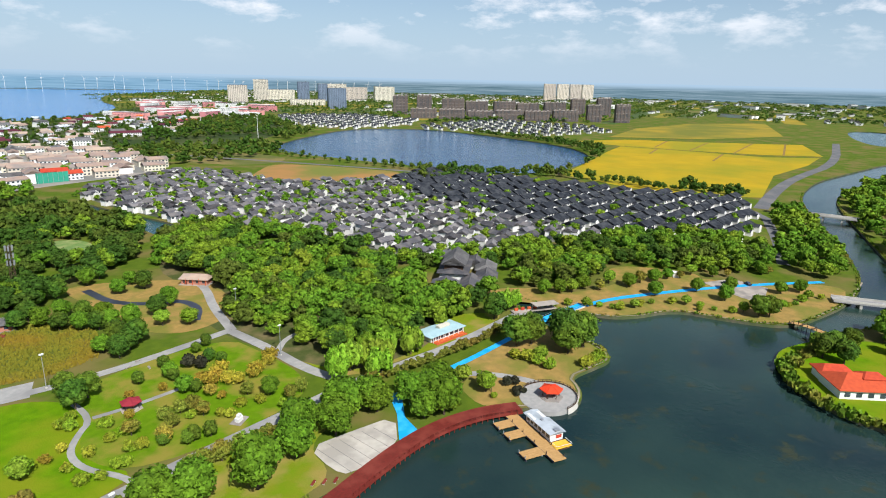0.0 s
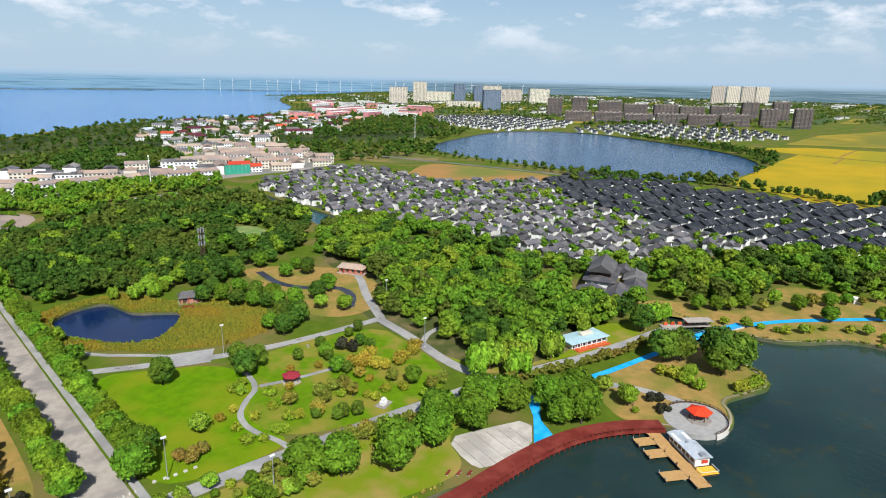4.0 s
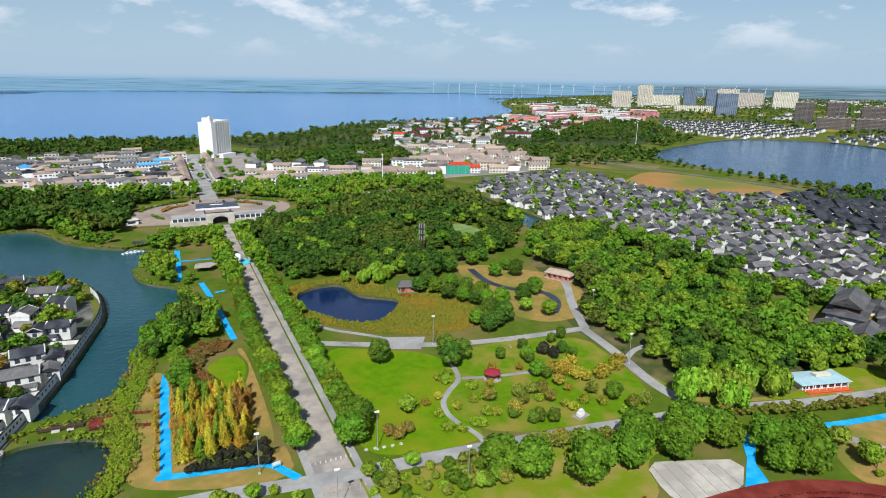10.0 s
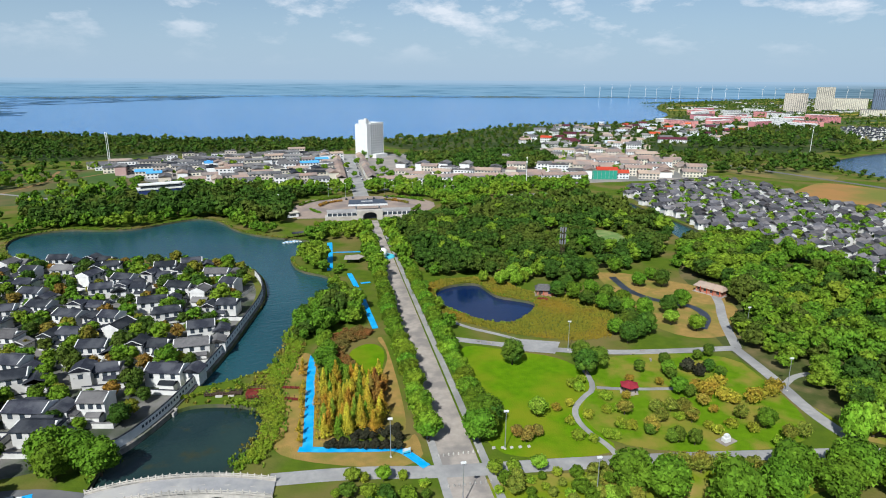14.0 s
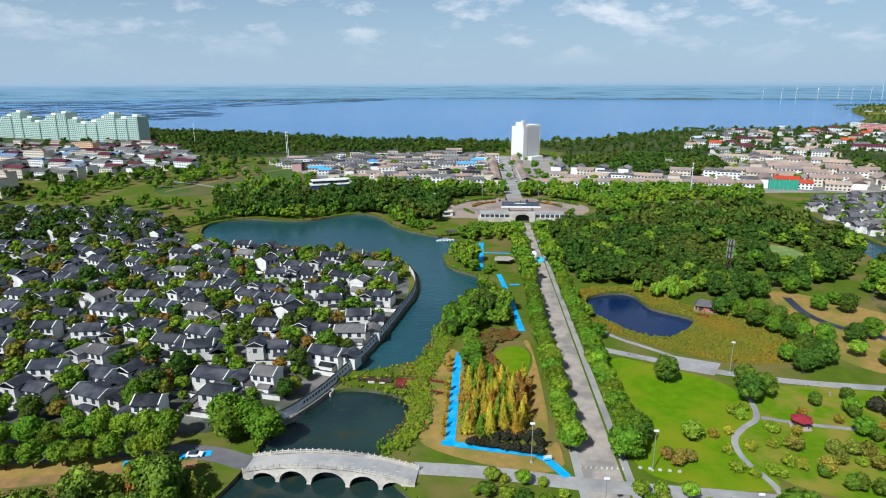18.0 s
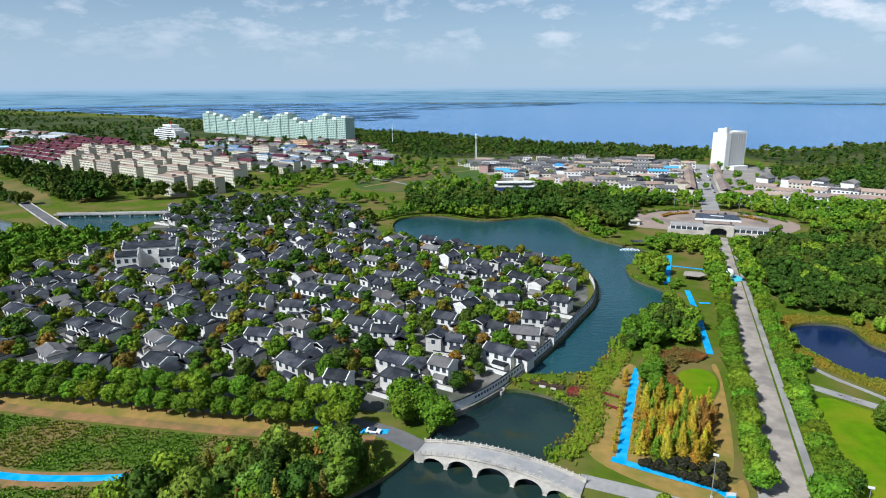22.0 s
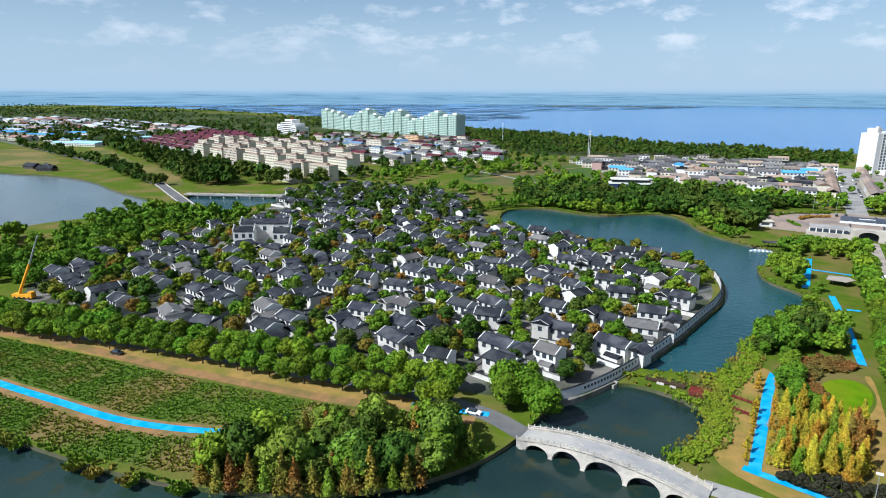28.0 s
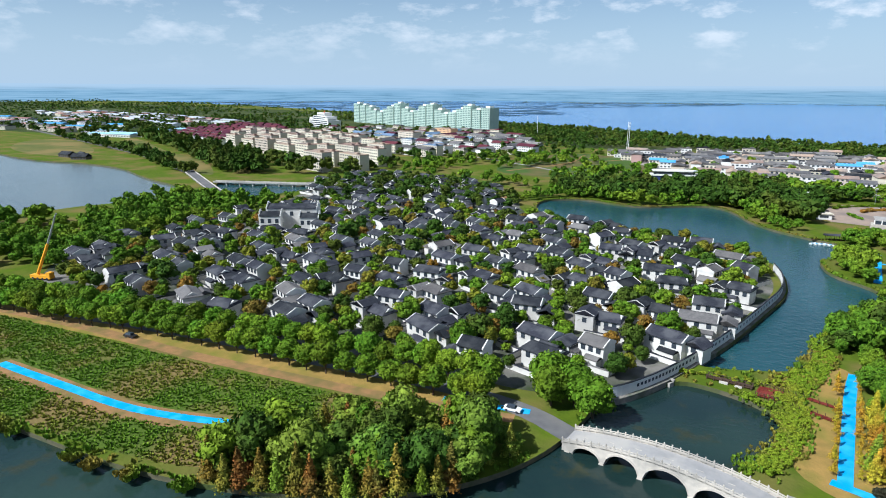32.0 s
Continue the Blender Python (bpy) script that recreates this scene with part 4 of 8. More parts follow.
KINDS = {  # crown radius, bottom, top, clumps, tufts, tuft size, form, material
    "broad": (4.3, 1.2, 8.4, 22, 2240, 0.35, "round", GREEN), "dark": (4.4, 1.6, 9.0, 21, 1984, 0.37, "round", DEEP),
    "lime": (3.6, 1.6, 7.0, 19, 1664, 0.35, "round", LIME), "olive": (3.4, 1.4, 6.6, 18, 1536, 0.35, "airy", OLIVE),
    "rust": (3.0, 1.4, 6.2, 18, 1472, 0.33, "round", RUST), "street": (3.9, 2.4, 8.6, 22, 2368, 0.31, "round", STREETLEAF),
    "willow": (4.6, 0.8, 8.6, 19, 1984, 0.37, "weep", LIME), "ginkgo": (2.2, 0.7, 9.0, 18, 1800, 0.21, "cone", GINKGO), "young": (2.0, 0.6, 8.4, 18, 1720, 0.21, "cone", LIME),
    "cypress": (2.5, 0.3, 9.6, 18, 1600, 0.26, "cone", OLIVE), "redwood": (2.4, 0.4, 9.6, 18, 1600, 0.26, "cone", RUST),
    "shrub": (1.5, 0.0, 2.2, 13, 704, 0.23, "airy", leafy("leaf_shrub", (0.15, 0.25, 0.015), (0.20, 0.275, 0.017), (0.25, 0.25, 0.02))), "gold_shrub": (2.3, 0.3, 3.6, 15, 960, 0.26, "airy", leafy("leaf_turning", (0.330, 0.262, 0.0235), (0.250, 0.240, 0.0235), (0.310, 0.200, 0.0235), coarse=0.12)),
    "plum": (1.6, 0.4, 3.0, 13, 704, 0.25, "round", leafy("leaf_plum", (0.0243, 0.028, 0.0153), (0.038, 0.035, 0.0204))), "pale": (1.9, 0.0, 2.6, 15, 832, 0.26, "airy", PALEBUSH),
}
WORDS = {"broad": ("round green broadleaf tree", "tree"), "dark": ("dense dark green broadleaf tree", "tree"), "lime": ("light green leafy tree", "tree"), "olive": ("dull olive green tree", "tree"), "rust": ("tree turning rusty autumn brown", "tree"), "street": ("round-crowned green street tree on a bare trunk", "tree"), "willow": ("weeping willow with hanging light green branches", "tree"), "young": ("slender lime green young tree", "tree"), "ginkgo": ("slender golden yellow autumn tree", "tree"), "cypress": ("narrow conical olive green conifer", "tree"), "redwood": ("narrow rusty orange conifer", "tree"), "shrub": ("loose leafy green shrub", "shrub"), "gold_shrub": ("spreading yellow autumn shrub", "shrub"), "plum": ("small dark purple-leaved shrub", "shrub"), "pale": ("pale green waterside bush", "shrub")}


def tree(kind, x, y, size=1.0, seed=0, where="", group=""):
    v = seed % 4
    if (kind, v) not in PROTO:
        rad, low, high, clumps, tufts, leaf, form, m = KINDS[kind]
        me = tri_mesh("crown", *crown(v * 17 + len(kind), rad, low, high, clumps, tufts, leaf, form), m)
        PROTO[kind, v] = me, trunk(v, 0.05 * rad + 0.05, low, high, rad).mesh("trunk", BARK)
    r = random.Random(seed * 31 + int(x * 7) + int(y))
    label, cat = WORDS[kind]
    ob = thing("tree" if cat == "tree" else "shrub", x, y, 0, r.uniform(0, 360), label + (" " + where if where else ""), cat, group)
    k = size * r.uniform(0.9, 1.1)
    ob.scale = (k, k, k * r.uniform(0.92, 1.1))
    crown_me, trunk_me = PROTO[kind, v]
    if cat == "tree":
        part("trunk", trunk_me, BARK, ob)
    part("crown", crown_me, None, ob)
    return ob


DETAIL = ((235, 14, 1250, 0.38), (430, 10, 500, 0.56), (820, 6, 110, 1.05), (1700, 4, 26, 1.6), (9999, 1, 4, 2.0))   # up to this far off: clumps, sprays, spray size


def woods(name, spots, size, material, label, seed, high=8.5, rad=4.3, tufts=150, clumps=6, form="round", category="woods"):
    """Many trees that nobody could count, as one mesh; the farther off, the coarser."""
    r = np.random.RandomState(seed)
    base, V, F, k = {}, [], [], 0
    for x, y in spots:
        d = math.hypot(x, y)
        lod = next(i for i, row in enumerate(DETAIL) if d < row[0])
        pick = lod, r.randint(5)
        if pick not in base:
            _, n, m, leaf = DETAIL[lod]
            if rad < 3:
                n, m, leaf = max(2, min(n, clumps)), min(m, tufts * 3), leaf * 0.55
            base[pick] = crown(seed + pick[1], rad, high * 0.2, high, n, m, leaf, form)
        v, f = base[pick]
        s, a = size * r.choice((0.62, 0.8, 0.95, 1.1, 1.3)) * r.uniform(0.9, 1.1), r.uniform(0, math.tau)
        c, t = math.cos(a) * s, math.sin(a) * s
        V.append(np.stack([v[:, 0] * c - v[:, 1] * t + x, v[:, 0] * t + v[:, 1] * c + y, v[:, 2] * s * r.uniform(0.85, 1.15)], 1))
        F.append(f + k)
        k += len(v)
    if V:
        return solid(name, tri_mesh(name, np.concatenate(V), np.concatenate(F), material), material, label, category, kind="stuff")


def mixed(spots, size, mats, label, seed, **more):
    """Woodland of three tones, mingled tree by tree."""
    pick = random.Random(seed)
    kinds = [pick.choices((0, 1, 2), (6, 3, 1.6))[0] for _ in spots]
    for k, (m, tone) in enumerate(zip(mats, ("mid green", "dark green", "light green"))):
        woods("woods", [p for p, j in zip(spots, kinds) if j == k], size, m, tone + " crowns of " + label, seed + k, **more)


LINES = [list(p[0]) for p in PATHS] + [list(b[0]) for b in BLUES]


def free(x, y, gap=3.0, lawns=True):
    if wet(x, y, 1.0) or any(near_line(x, y, s, gap) for s in LINES) or near_line(x, y, list(AVENUE), 9):
        return False
    return not (lawns and any(inside(x, y, p) for p in (LAWN_A, LAWN_C, SANDY, SPIT, VERGE, GLADE, MEADOW, REEDS, STREAMSIDE)))


n = 0
for y in range(152, 405, 7):        # the avenue's two double rows
    for x in (26.0, 42.8):
        if y < 300:
            tree("street", x + random.uniform(-0.8, 0.8), y + random.uniform(-1, 1), 1.03, n, "along the avenue", "avenue trees")
        n += 1
woods("avenue_trees", [(x + random.uniform(-0.8, 0.8), y + random.uniform(-1, 1)) for y in range(306, 405, 7) for x in (26.0, 42.8)], 1.1, STREETLEAF, "green trees along the far avenue", 15)
STREET = ((-300, 102), (-248, 112), (-216, 119), (-198, 124), (-173, 129), (-144, 133), (-127, 136), (-102, 140), (-84, 143))


def along(line, step, offset=0.0):
    out, left = [], 0.0
    for (a, b), (c, d) in zip(line[:-1], line[1:]):
        l = math.hypot(c - a, d - b)
        s = left
        while s < l:
            k = s / l
            out.append((a + (c - a) * k - (d - b) / l * offset, b + (d - b) * k + (c - a) / l * offset))
            s += step
        left = s - l
    return out


for off in (0, 11):
    for x, y in along(STREET, 6.6, off):
        tree("street", x + random.uniform(-0.8, 0.8), y + random.uniform(-0.8, 0.8), 1.0, n, "along the road", "street trees")
        n += 1
# single park trees: kind, size, places
SINGLES = (
    ("dark", 1.0, ((65, 196), (90, 192), (94, 187), (88, 183), (122, 209), (116, 206), (127, 212), (46, 157), (43, 153))),
    ("broad", 1.38, ((73, 121), (80, 116), (107, 110), (121, 108), (114, 115), (130, 113), (138, 109))), ("broad", 1.55, ((92, 108),)),
    ("broad", 1.25, ((148, 101), (152, 96), (157, 93), (143, 92), (148, 88), (154, 90), (160, 98), (138, 106), (130, 112))),
    ("willow", 1.2, ((148, 131), (155, 131), (160, 127), (157, 120), (165, 124), (170, 127), (182, 123), (178, 121), (238, 112), (243, 110))),
    ("dark", 1.4, ((207, 91), (212, 87))), ("dark", 1.5, ((212, 72), (218, 76), (221, 69))), ("dark", 1.3, ((227, 111),)), ("shrub", 1.7, ((205, 63), (208, 62), (211, 61), (214, 60.5), (226, 74))),
    ("dark", 1.1, ((297, 14), (300, 10), (264, -11), (272, -14), (280, -20), (262, -18))),
    ("lime", 1.0, ((95, 292), (98, 296), (102, 290), (143, 220), (150, 212))),
    ("broad", 0.95, ((115, 258), (122, 242), (130, 234), (125, 261), (134, 246), (153, 293), (166, 278), (155, 270), (159, 238), (129, 216), (115, 215), (126, 284), (123, 305), (136, 230), (170, 200))),
    ("dark", 0.95, ((117, 248), (126, 236), (130, 254), (108, 262), (115, 268), (162, 298), (166, 267), (149, 232), (122, 218), (135, 284), (116, 309))), ("willow", 0.75, ((79, 291), (86, 284), (94, 282), (100, 287), (90, 290))),
    ("lime", 0.9, ((168, 84), (170, 94), (62, 160), (200, 78))),
    ("broad", 1.3, ((-60, 153), (-66, 156), (-71, 153), (-74, 159))),
    ("broad", 0.9, ((312, 30), (318, 44), (300, 60), (306, 74), (330, 30), (340, 8), (322, 66), (348, 0), (276, 100), (270, 106))),
    ("lime", 0.62, ((41, 134), (46, 134), (53, 134), (66, 118), (48, 117), (58, 114), (12, 137), (4, 138))),
    ("olive", 0.85, ((90, 126), (95, 125), (100, 123), (105, 121), (86, 126))), ("broad", 1.2, ((41, 150), (45, 158))), ("rust", 0.6, ((54, 147), (58, 149))),
    ("shrub", 1.0, ((46, 133), (49, 129), (57, 131), (52, 126), (57, 122), (44, 128), (62, 127), (40, 127), (70, 128), (12, 138), (17, 137), (7, 138), (22, 133), (172, 86), (280, 62), (276, 70), (291, 38), (268, 82), (166, 80))),
    ("gold_shrub", 1.25, ((120, 165), (124, 164), (125, 158), (127, 156), (129, 167), (137, 157), (142, 158), (133, 155), (145, 160), (121, 162))), ("gold_shrub", 0.75, ((117, 152), (101, 176), (94, 165), (110, 172), (69, 162), (74, 164))),
    ("plum", 1.5, ((127, 175), (125, 179))), ("plum", 1.1, ((176, 80), (178, 78))),
    ("shrub", 1.3, ((81, 173), (70, 154), (69, 146), (73, 144), (80, 144), (78, 145), (77, 156), (88, 166), (80, 176), (84, 178), (87, 167), (88, 158), (87, 148), (104, 150), (110, 144), (122, 140), (84, 158), (84, 149), (70, 146), (111, 141), (117, 143), (124, 132), (124, 149))),
    ("olive", 0.72, ((89, 156), (98, 150), (92, 145), (107, 148), (116, 156), (129, 134), (123, 147), (99, 155), (104, 155), (107, 153), (134, 134))),
    ("dark", 0.5, ((108, 182), (120, 186), (134, 187), (116, 175), (132, 177), (115, 162), (95, 139), (101, 137), (91, 144), (134, 173), (140, 189), (97, 139))), ("broad", 0.72, ((113, 165), (127, 141), (117, 178))),
    ("rust", 0.75, ((52, 150), (55, 148), (17, 188), (16, 183))),
)
for kind, size, spots in SINGLES:
    for i, (x, y) in enumerate(spots):
        tree(kind, x, y, size, i + n, "in the park")
for i, (x, y) in enumerate(scatter([(-3, 159), (-3, 193), (16, 192), (15, 159)], 3.3, 5)):
    tree("redwood" if x > 11.5 and i % 2 else ("young" if i % 4 == 1 else "ginkgo"), x, y, random.uniform(0.75, 1.0), i, "in a dense grove", "golden grove")
woods("young_trees", [(x + random.uniform(-0.3, 0.3), 158 + k * 4.6 + (1.5 if x > -7 else 0)) for k in range(12) for x in (-9.7, -5.0)], 0.5, GINKGO, "young yellowing trees planted beside the blue path", 95, high=7.0, rad=1.9, form="cone", clumps=9, tufts=260)
for tone, spots in ((DEEP, scatter([(-4, 134), (24, 129), (24, 119), (2, 124)], 4.4, 93)[::2]), (WOODSLIME, scatter([(-4, 134), (24, 129), (24, 119), (2, 124)], 4.4, 93)[1::2]), (GREEN, scatter([(40, 131), (72, 128.5), (74, 116), (42, 120)], 4.6, 94)[::2]), (OLIVE, scatter([(40, 131), (72, 128.5), (74, 116), (42, 120)], 4.6, 94)[1::2])):
    woods("roadside_trees", spots, 0.6, tone, "dense strip of small trees by the road", 96, high=7.0, rad=3.6)
GROVE = ((-118, 84), (-104, 92), (-90, 99), (-77, 110), (-70, 118), (-66, 128), (-76, 134), (-90, 130), (-104, 116), (-114, 110), (-120, 94))
inner = []
for i, (x, y) in enumerate(scatter(list(GROVE), 4.3, 9, lambda x, y: not near_line(x, y, list(BLUES[8][0]), 3.5))):
    edge = not inside(x - 4, y + 6, GROVE) or not inside(x + 5, y - 5, GROVE)
    if edge and i % 3 == 0:
        tree(("cypress", "redwood", "cypress", "young")[(i // 3) % 4], x, y, 0.88, i, "in a bank-side grove", "bank-side grove")
    else:
        inner.append((x, y))
for i, (x, y) in enumerate(along(((-112, 85), (-98, 91.5), (-84, 100), (-72, 112)), 3.6)):
    tree(("cypress", "redwood", "cypress", "young")[i % 4], x + random.uniform(-1, 1), y + random.uniform(-1, 1), random.uniform(0.75, 1.0), i, "before the bank-side grove", "bank-side grove")
woods("grove", inner[::3], 1.0, WOODS2, "thick dark green grove on the lake bank", 41)
woods("grove", inner[1::3] + inner[2::3], 0.98, WOODSMID, "dull green trees in the lakeside grove", 43)
woods("grove", inner[::5], 1.05, WOODS, "lighter green trees in the lakeside grove", 42)
for i, (x, y) in enumerate(scatter([(4, 156.5), (20, 154.5), (20, 160), (6, 161)], 2.9, 6, jitter=0.15)):
    tree("plum", x, y, 0.82, i, "in dark rows before the grove", "dark rows before the grove")
for i in range(14):
    tree("plum", -2 + i * 1.5, 154.5 - i * 0.3, 1.0 if i % 2 else 0.8, i, "beside the blue path", "row beside the blue path")

for i, (x, y) in enumerate(along(((252, 100), (260, 84), (268, 68), (290, 54), (292, 30), (298, 12), (312, 2), (346, -12)), 6.5, 3.5)):
    tree(("shrub", "pale", "shrub", "lime")[i % 4], x + random.uniform(-2, 2), y + random.uniform(-2, 2), (1.2, 0.9, 1.6, 0.7)[i % 4], i, "on the dry shore", "shore bushes")
for i, (x, y) in enumerate(along(((276, 92), (300, 80), (320, 62), (350, 40), (372, 8)), 9, 4)):
    tree(("lime", "broad", "olive")[i % 3], x + random.uniform(-3, 3), y + random.uniform(-3, 3), random.uniform(0.7, 1.0), i, "on the dry shore", "shore trees")
for i, (x, y) in enumerate(((197, 87), (198, 83), (197, 78), (196, 73), (200, 80))):
    tree("shrub", x, y, 1.8, i, "clipped on the spit", "spit bushes")
# woods of the park and round the towns
WOOD_A = ((150, 215), (176, 215), (196, 262), (190, 300), (236, 352), (250, 360), (268, 320), (282, 280), (268, 210), (246, 165), (240, 125), (222, 120), (190, 128), (168, 133), (154, 150), (158, 190))
WOOD_B = ((52, 304), (52, 420), (100, 440), (130, 480), (200, 500), (236, 480), (238, 380), (190, 308), (146, 300), (120, 270), (98, 300))
WOOD_C = ((-18, 226), (-12, 250), (-4, 278), (4, 290), (10, 288), (13, 262), (15, 244), (3, 241), (-5, 232))
WOOD_D = ((6, 316), (-12, 332), (-15, 352), (-8, 366), (-1, 372), (-2, 350), (4, 332), (10, 322))
WOOD_E = ((-200, 458), (-150, 462), (-110, 482), (-60, 470), (-30, 440), (-24, 480), (-26, 540), (-60, 590), (-160, 560), (-230, 520))
WOOD_F = ((270, 200), (296, 165), (340, 150), (400, 110), (440, 40), (410, 15), (370, 20), (345, 70), (300, 95), (270, 118), (262, 140), (258, 160))
mixed(scatter(list(WOOD_A), 6.3, 1, lambda x, y: free(x, y, 3.6) and math.hypot(x - 270, y - 148) > 23 and noise.noise((x * 0.03, y * 0.03, 7)) > -0.42), 1.05, (WOODS, WOODS2, WOODSLIME), "a dense park wood", 11, tufts=400, clumps=9)
# pond wood mostly in the dark tone, which includes cloud shade
mixed(scatter(list(WOOD_B), 6.4, 2, lambda x, y: free(x, y, 3.6) and not inside(x, y, LOTUS) and noise.noise((x * 0.03, y * 0.03, 2)) > -0.5), 1.0, (WOODS2, WOODS2, WOODS), "a darker wood round the pond", 51, tufts=150)
mixed(scatter(list(WOOD_C), 5.0, 3, lambda x, y: free(x, y, 3.0, False)), 0.88, (WOODS, WOODS2, WOODS), "a thick wood on the waterside bank", 13, tufts=260)
woods("woods", scatter(list(WOOD_D), 6.0, 4, lambda x, y: free(x, y, 3.0, False)), 0.85, WOODS, "light green waterside trees", 14, tufts=240)
woods("woods", scatter(list(WOOD_E), 8.0, 5, lambda x, y: free(x, y, 4, False) and math.hypot(x + 145, y - 580) > 34), 1.15, WOODS2, "belt of dark trees along the lagoon", 15)
woods("woods", [(x + random.uniform(-1.5, 1.5), y + random.uniform(-1.5, 1.5)) for o in (0, 6) for x, y in along(((-208, 420), (-204, 445), (-177, 463), (-150, 455), (-128, 455), (-112, 477), (-90, 487), (-68, 470), (-54, 438), (-40, 418)), 6.0, o)], 0.85, WOODS, "green trees leaning over the lagoon shore", 85, tufts=180)
mixed(scatter(list(WOOD_F), 7.0, 6, lambda x, y: free(x, y, 4) and math.hypot(x - 270, y - 148) > 25 and not inside(x, y, DRYBAY) and not inside(x, y, DRYBACK)), 1.05, (WOODS, WOODS2, WOODSLIME), "the trees between shore and village", 61, tufts=150)
EASTBANK = ((460, -45), (560, -34), (700, -22), (780, -44), (1000, -120), (900, -240), (520, -160), (330, -60), (400, -56))
WESTBANK = ((386, -22), (450, -16), (520, -4), (576, 8), (570, 28), (520, 26), (470, 12), (430, 20), (380, 0))
woods("woods", scatter(list(EASTBANK), 13, 7), 1.3, WOODS, "green trees on the far river bank", 17, tufts=48, clumps=5)
woods("woods", scatter(list(WESTBANK), 8, 8), 1.0, WOODS, "green trees along the river", 18)
PENWEST = ((-330, 132), (-360, 150), (-390, 200), (-430, 240), (-435, 300), (-372, 300), (-345, 330), (-330, 240), (-322, 180), (-300, 145))
woods("woods", scatter(list(PENWEST), 7.5, 9), 0.95, WOODS, "leafy belt along the western lake", 19)
WESTSHORE = ((-520, 128), (-446, 186), (-420, 196), (-360, 160), (-330, 128), (-400, 104), (-500, 100))
woods("woods", scatter(list(WESTSHORE), 9, 84, lambda x, y: not wet(x, y, 2)), 0.95, WOODS, "leafy trees on the near lake shore", 84)
NORTHBELT = ((-1100, 1500), (-700, 1330), (-507, 1270), (-224, 1130), (-40, 1085), (55, 1085), (50, 920), (-60, 905), (-200, 930), (-330, 860), (-440, 900), (-600, 1120))
woods("woods", scatter(list(NORTHBELT), 11, 10, lambda x, y: noise.noise((x * 0.01, y * 0.01, 4)) > -0.3), 0.95, WOODS2, "long dark belt of trees on the lake shore", 20, tufts=32, clumps=4)
NORTHEAST = ((90, 1090), (195, 1130), (343, 1300), (474, 1400), (746, 1435), (980, 1640), (1150, 1900), (1270, 2200), (1200, 1500), (800, 1150), (560, 900), (500, 830), (330, 900), (130, 900))
woods("woods", scatter(list(NORTHEAST), 19, 11), 0.95, WOODS2, "dark tree belt by the lake shore", 21, tufts=28, clumps=4)
TOWNWOOD = ((110, 720), (230, 680), (290, 720), (310, 820), (200, 850), (110, 800))
woods("woods", scatter(list(TOWNWOOD), 9, 12), 1.3, WOODS2, "pale dusty trees behind low roofs", 22, tufts=60)
GATEWOOD = ((56, 552), (90, 530), (130, 500), (250, 545), (270, 590), (140, 598), (56, 594), (20, 594), (-60, 606), (-150, 630), (-40, 545), (18, 556))
LOT = ((160, 508), (232, 516), (236, 540), (165, 535))
woods("woods", scatter(list(GATEWOOD), 8.5, 13, lambda x, y: free(x, y, 8) and not inside(x, y, LOT)), 1.0, WOODS, "rows of green trees by the forecourt", 23, tufts=72)
FIELDBELT = ((500, 330), (620, 300), (640, 260), (620, 60), (660, 50), (650, 240), (780, 256), (870, 268), (1000, 300), (1060, 420), (1090, 620), (1070, 640), (1030, 440), (880, 292), (700, 280), (640, 330), (580, 380))
woods("woods", scatter(list(FIELDBELT), 11, 14, lambda x, y: not wet(x, y, 2)), 1.0, WOODS2, "line of trees between lake and rice fields", 24, tufts=100)
woods("shore_trees", [(x + random.uniform(-2, 2), y + random.uniform(-2, 2)) for o in (0, -16) for x, y in along(((632, 690), (600, 640), (596, 568), (600, 443), (607, 330), (650, 256)), 13, o)], 0.75, WOODS2, "row of small trees along the town lake road", 87)
WESTWOOD = ((-1010, 606), (-880, 556), (-769, 513), (-640, 455), (-510, 394), (-480, 415), (-500, 436), (-572, 468), (-640, 492), (-769, 546), (-880, 588), (-1000, 636))
woods("woods", scatter(list(WESTWOOD), 8, 15), 1.75, WOODS2, "dark conifer belt by the western pool", 25, form="cone", rad=3.0)
FRONTROW = ((-605, 508), (-455, 447), (-432, 458), (-425, 500), (-418, 560), (-408, 560), (-410, 450), (-460, 430), (-600, 495))
woods("woods", scatter(list(FRONTROW), 13, 81), 1.5, WOODS2, "dark round trees before the apartment slabs", 81, tufts=70)
WESTROAD = ((-1160, 560), (-862, 490), (-723, 456), (-525, 376), (-530, 366), (-560, 372), (-740, 440), (-870, 472), (-1160, 545))
woods("woods", scatter(list(WESTROAD), 10, 82, lambda x, y: free(x, y, 5)), 1.2, WOODS2, "trees lining the western road", 82, tufts=60)
SCRUB = ((-420, 500), (-330, 490), (-200, 470), (-150, 500), (-170, 640), (-200, 740), (-300, 800), (-340, 720), (-400, 620))
woods("woods", scatter(list(SCRUB), 14, 83, lambda x, y: not wet(x, y, 4) and (noise.noise((x * 0.012, y * 0.012, 9)) > 0.06 or x < -350 or y < 500)), 1.0, WOODS, "scrub and small trees round a fallow field", 83, tufts=60)
FARWOOD = ((-3000, 2200), (-1500, 1650), (-900, 1400), (-1100, 1200), (-1700, 1150), (-2600, 1400), (-3400, 1900))
woods("woods", scatter(list(FARWOOD), 26, 16, lambda x, y: noise.noise((x * 0.004, y * 0.004, 6)) > -0.1), 1.5, WOODS2, "far dark woods by the lake", 26, tufts=20, clumps=4)
FARWOOD2 = ((-4700, 2450), (-3400, 2080), (-2900, 1820), (-2350, 1330), (-2900, 1250), (-4700, 1900))
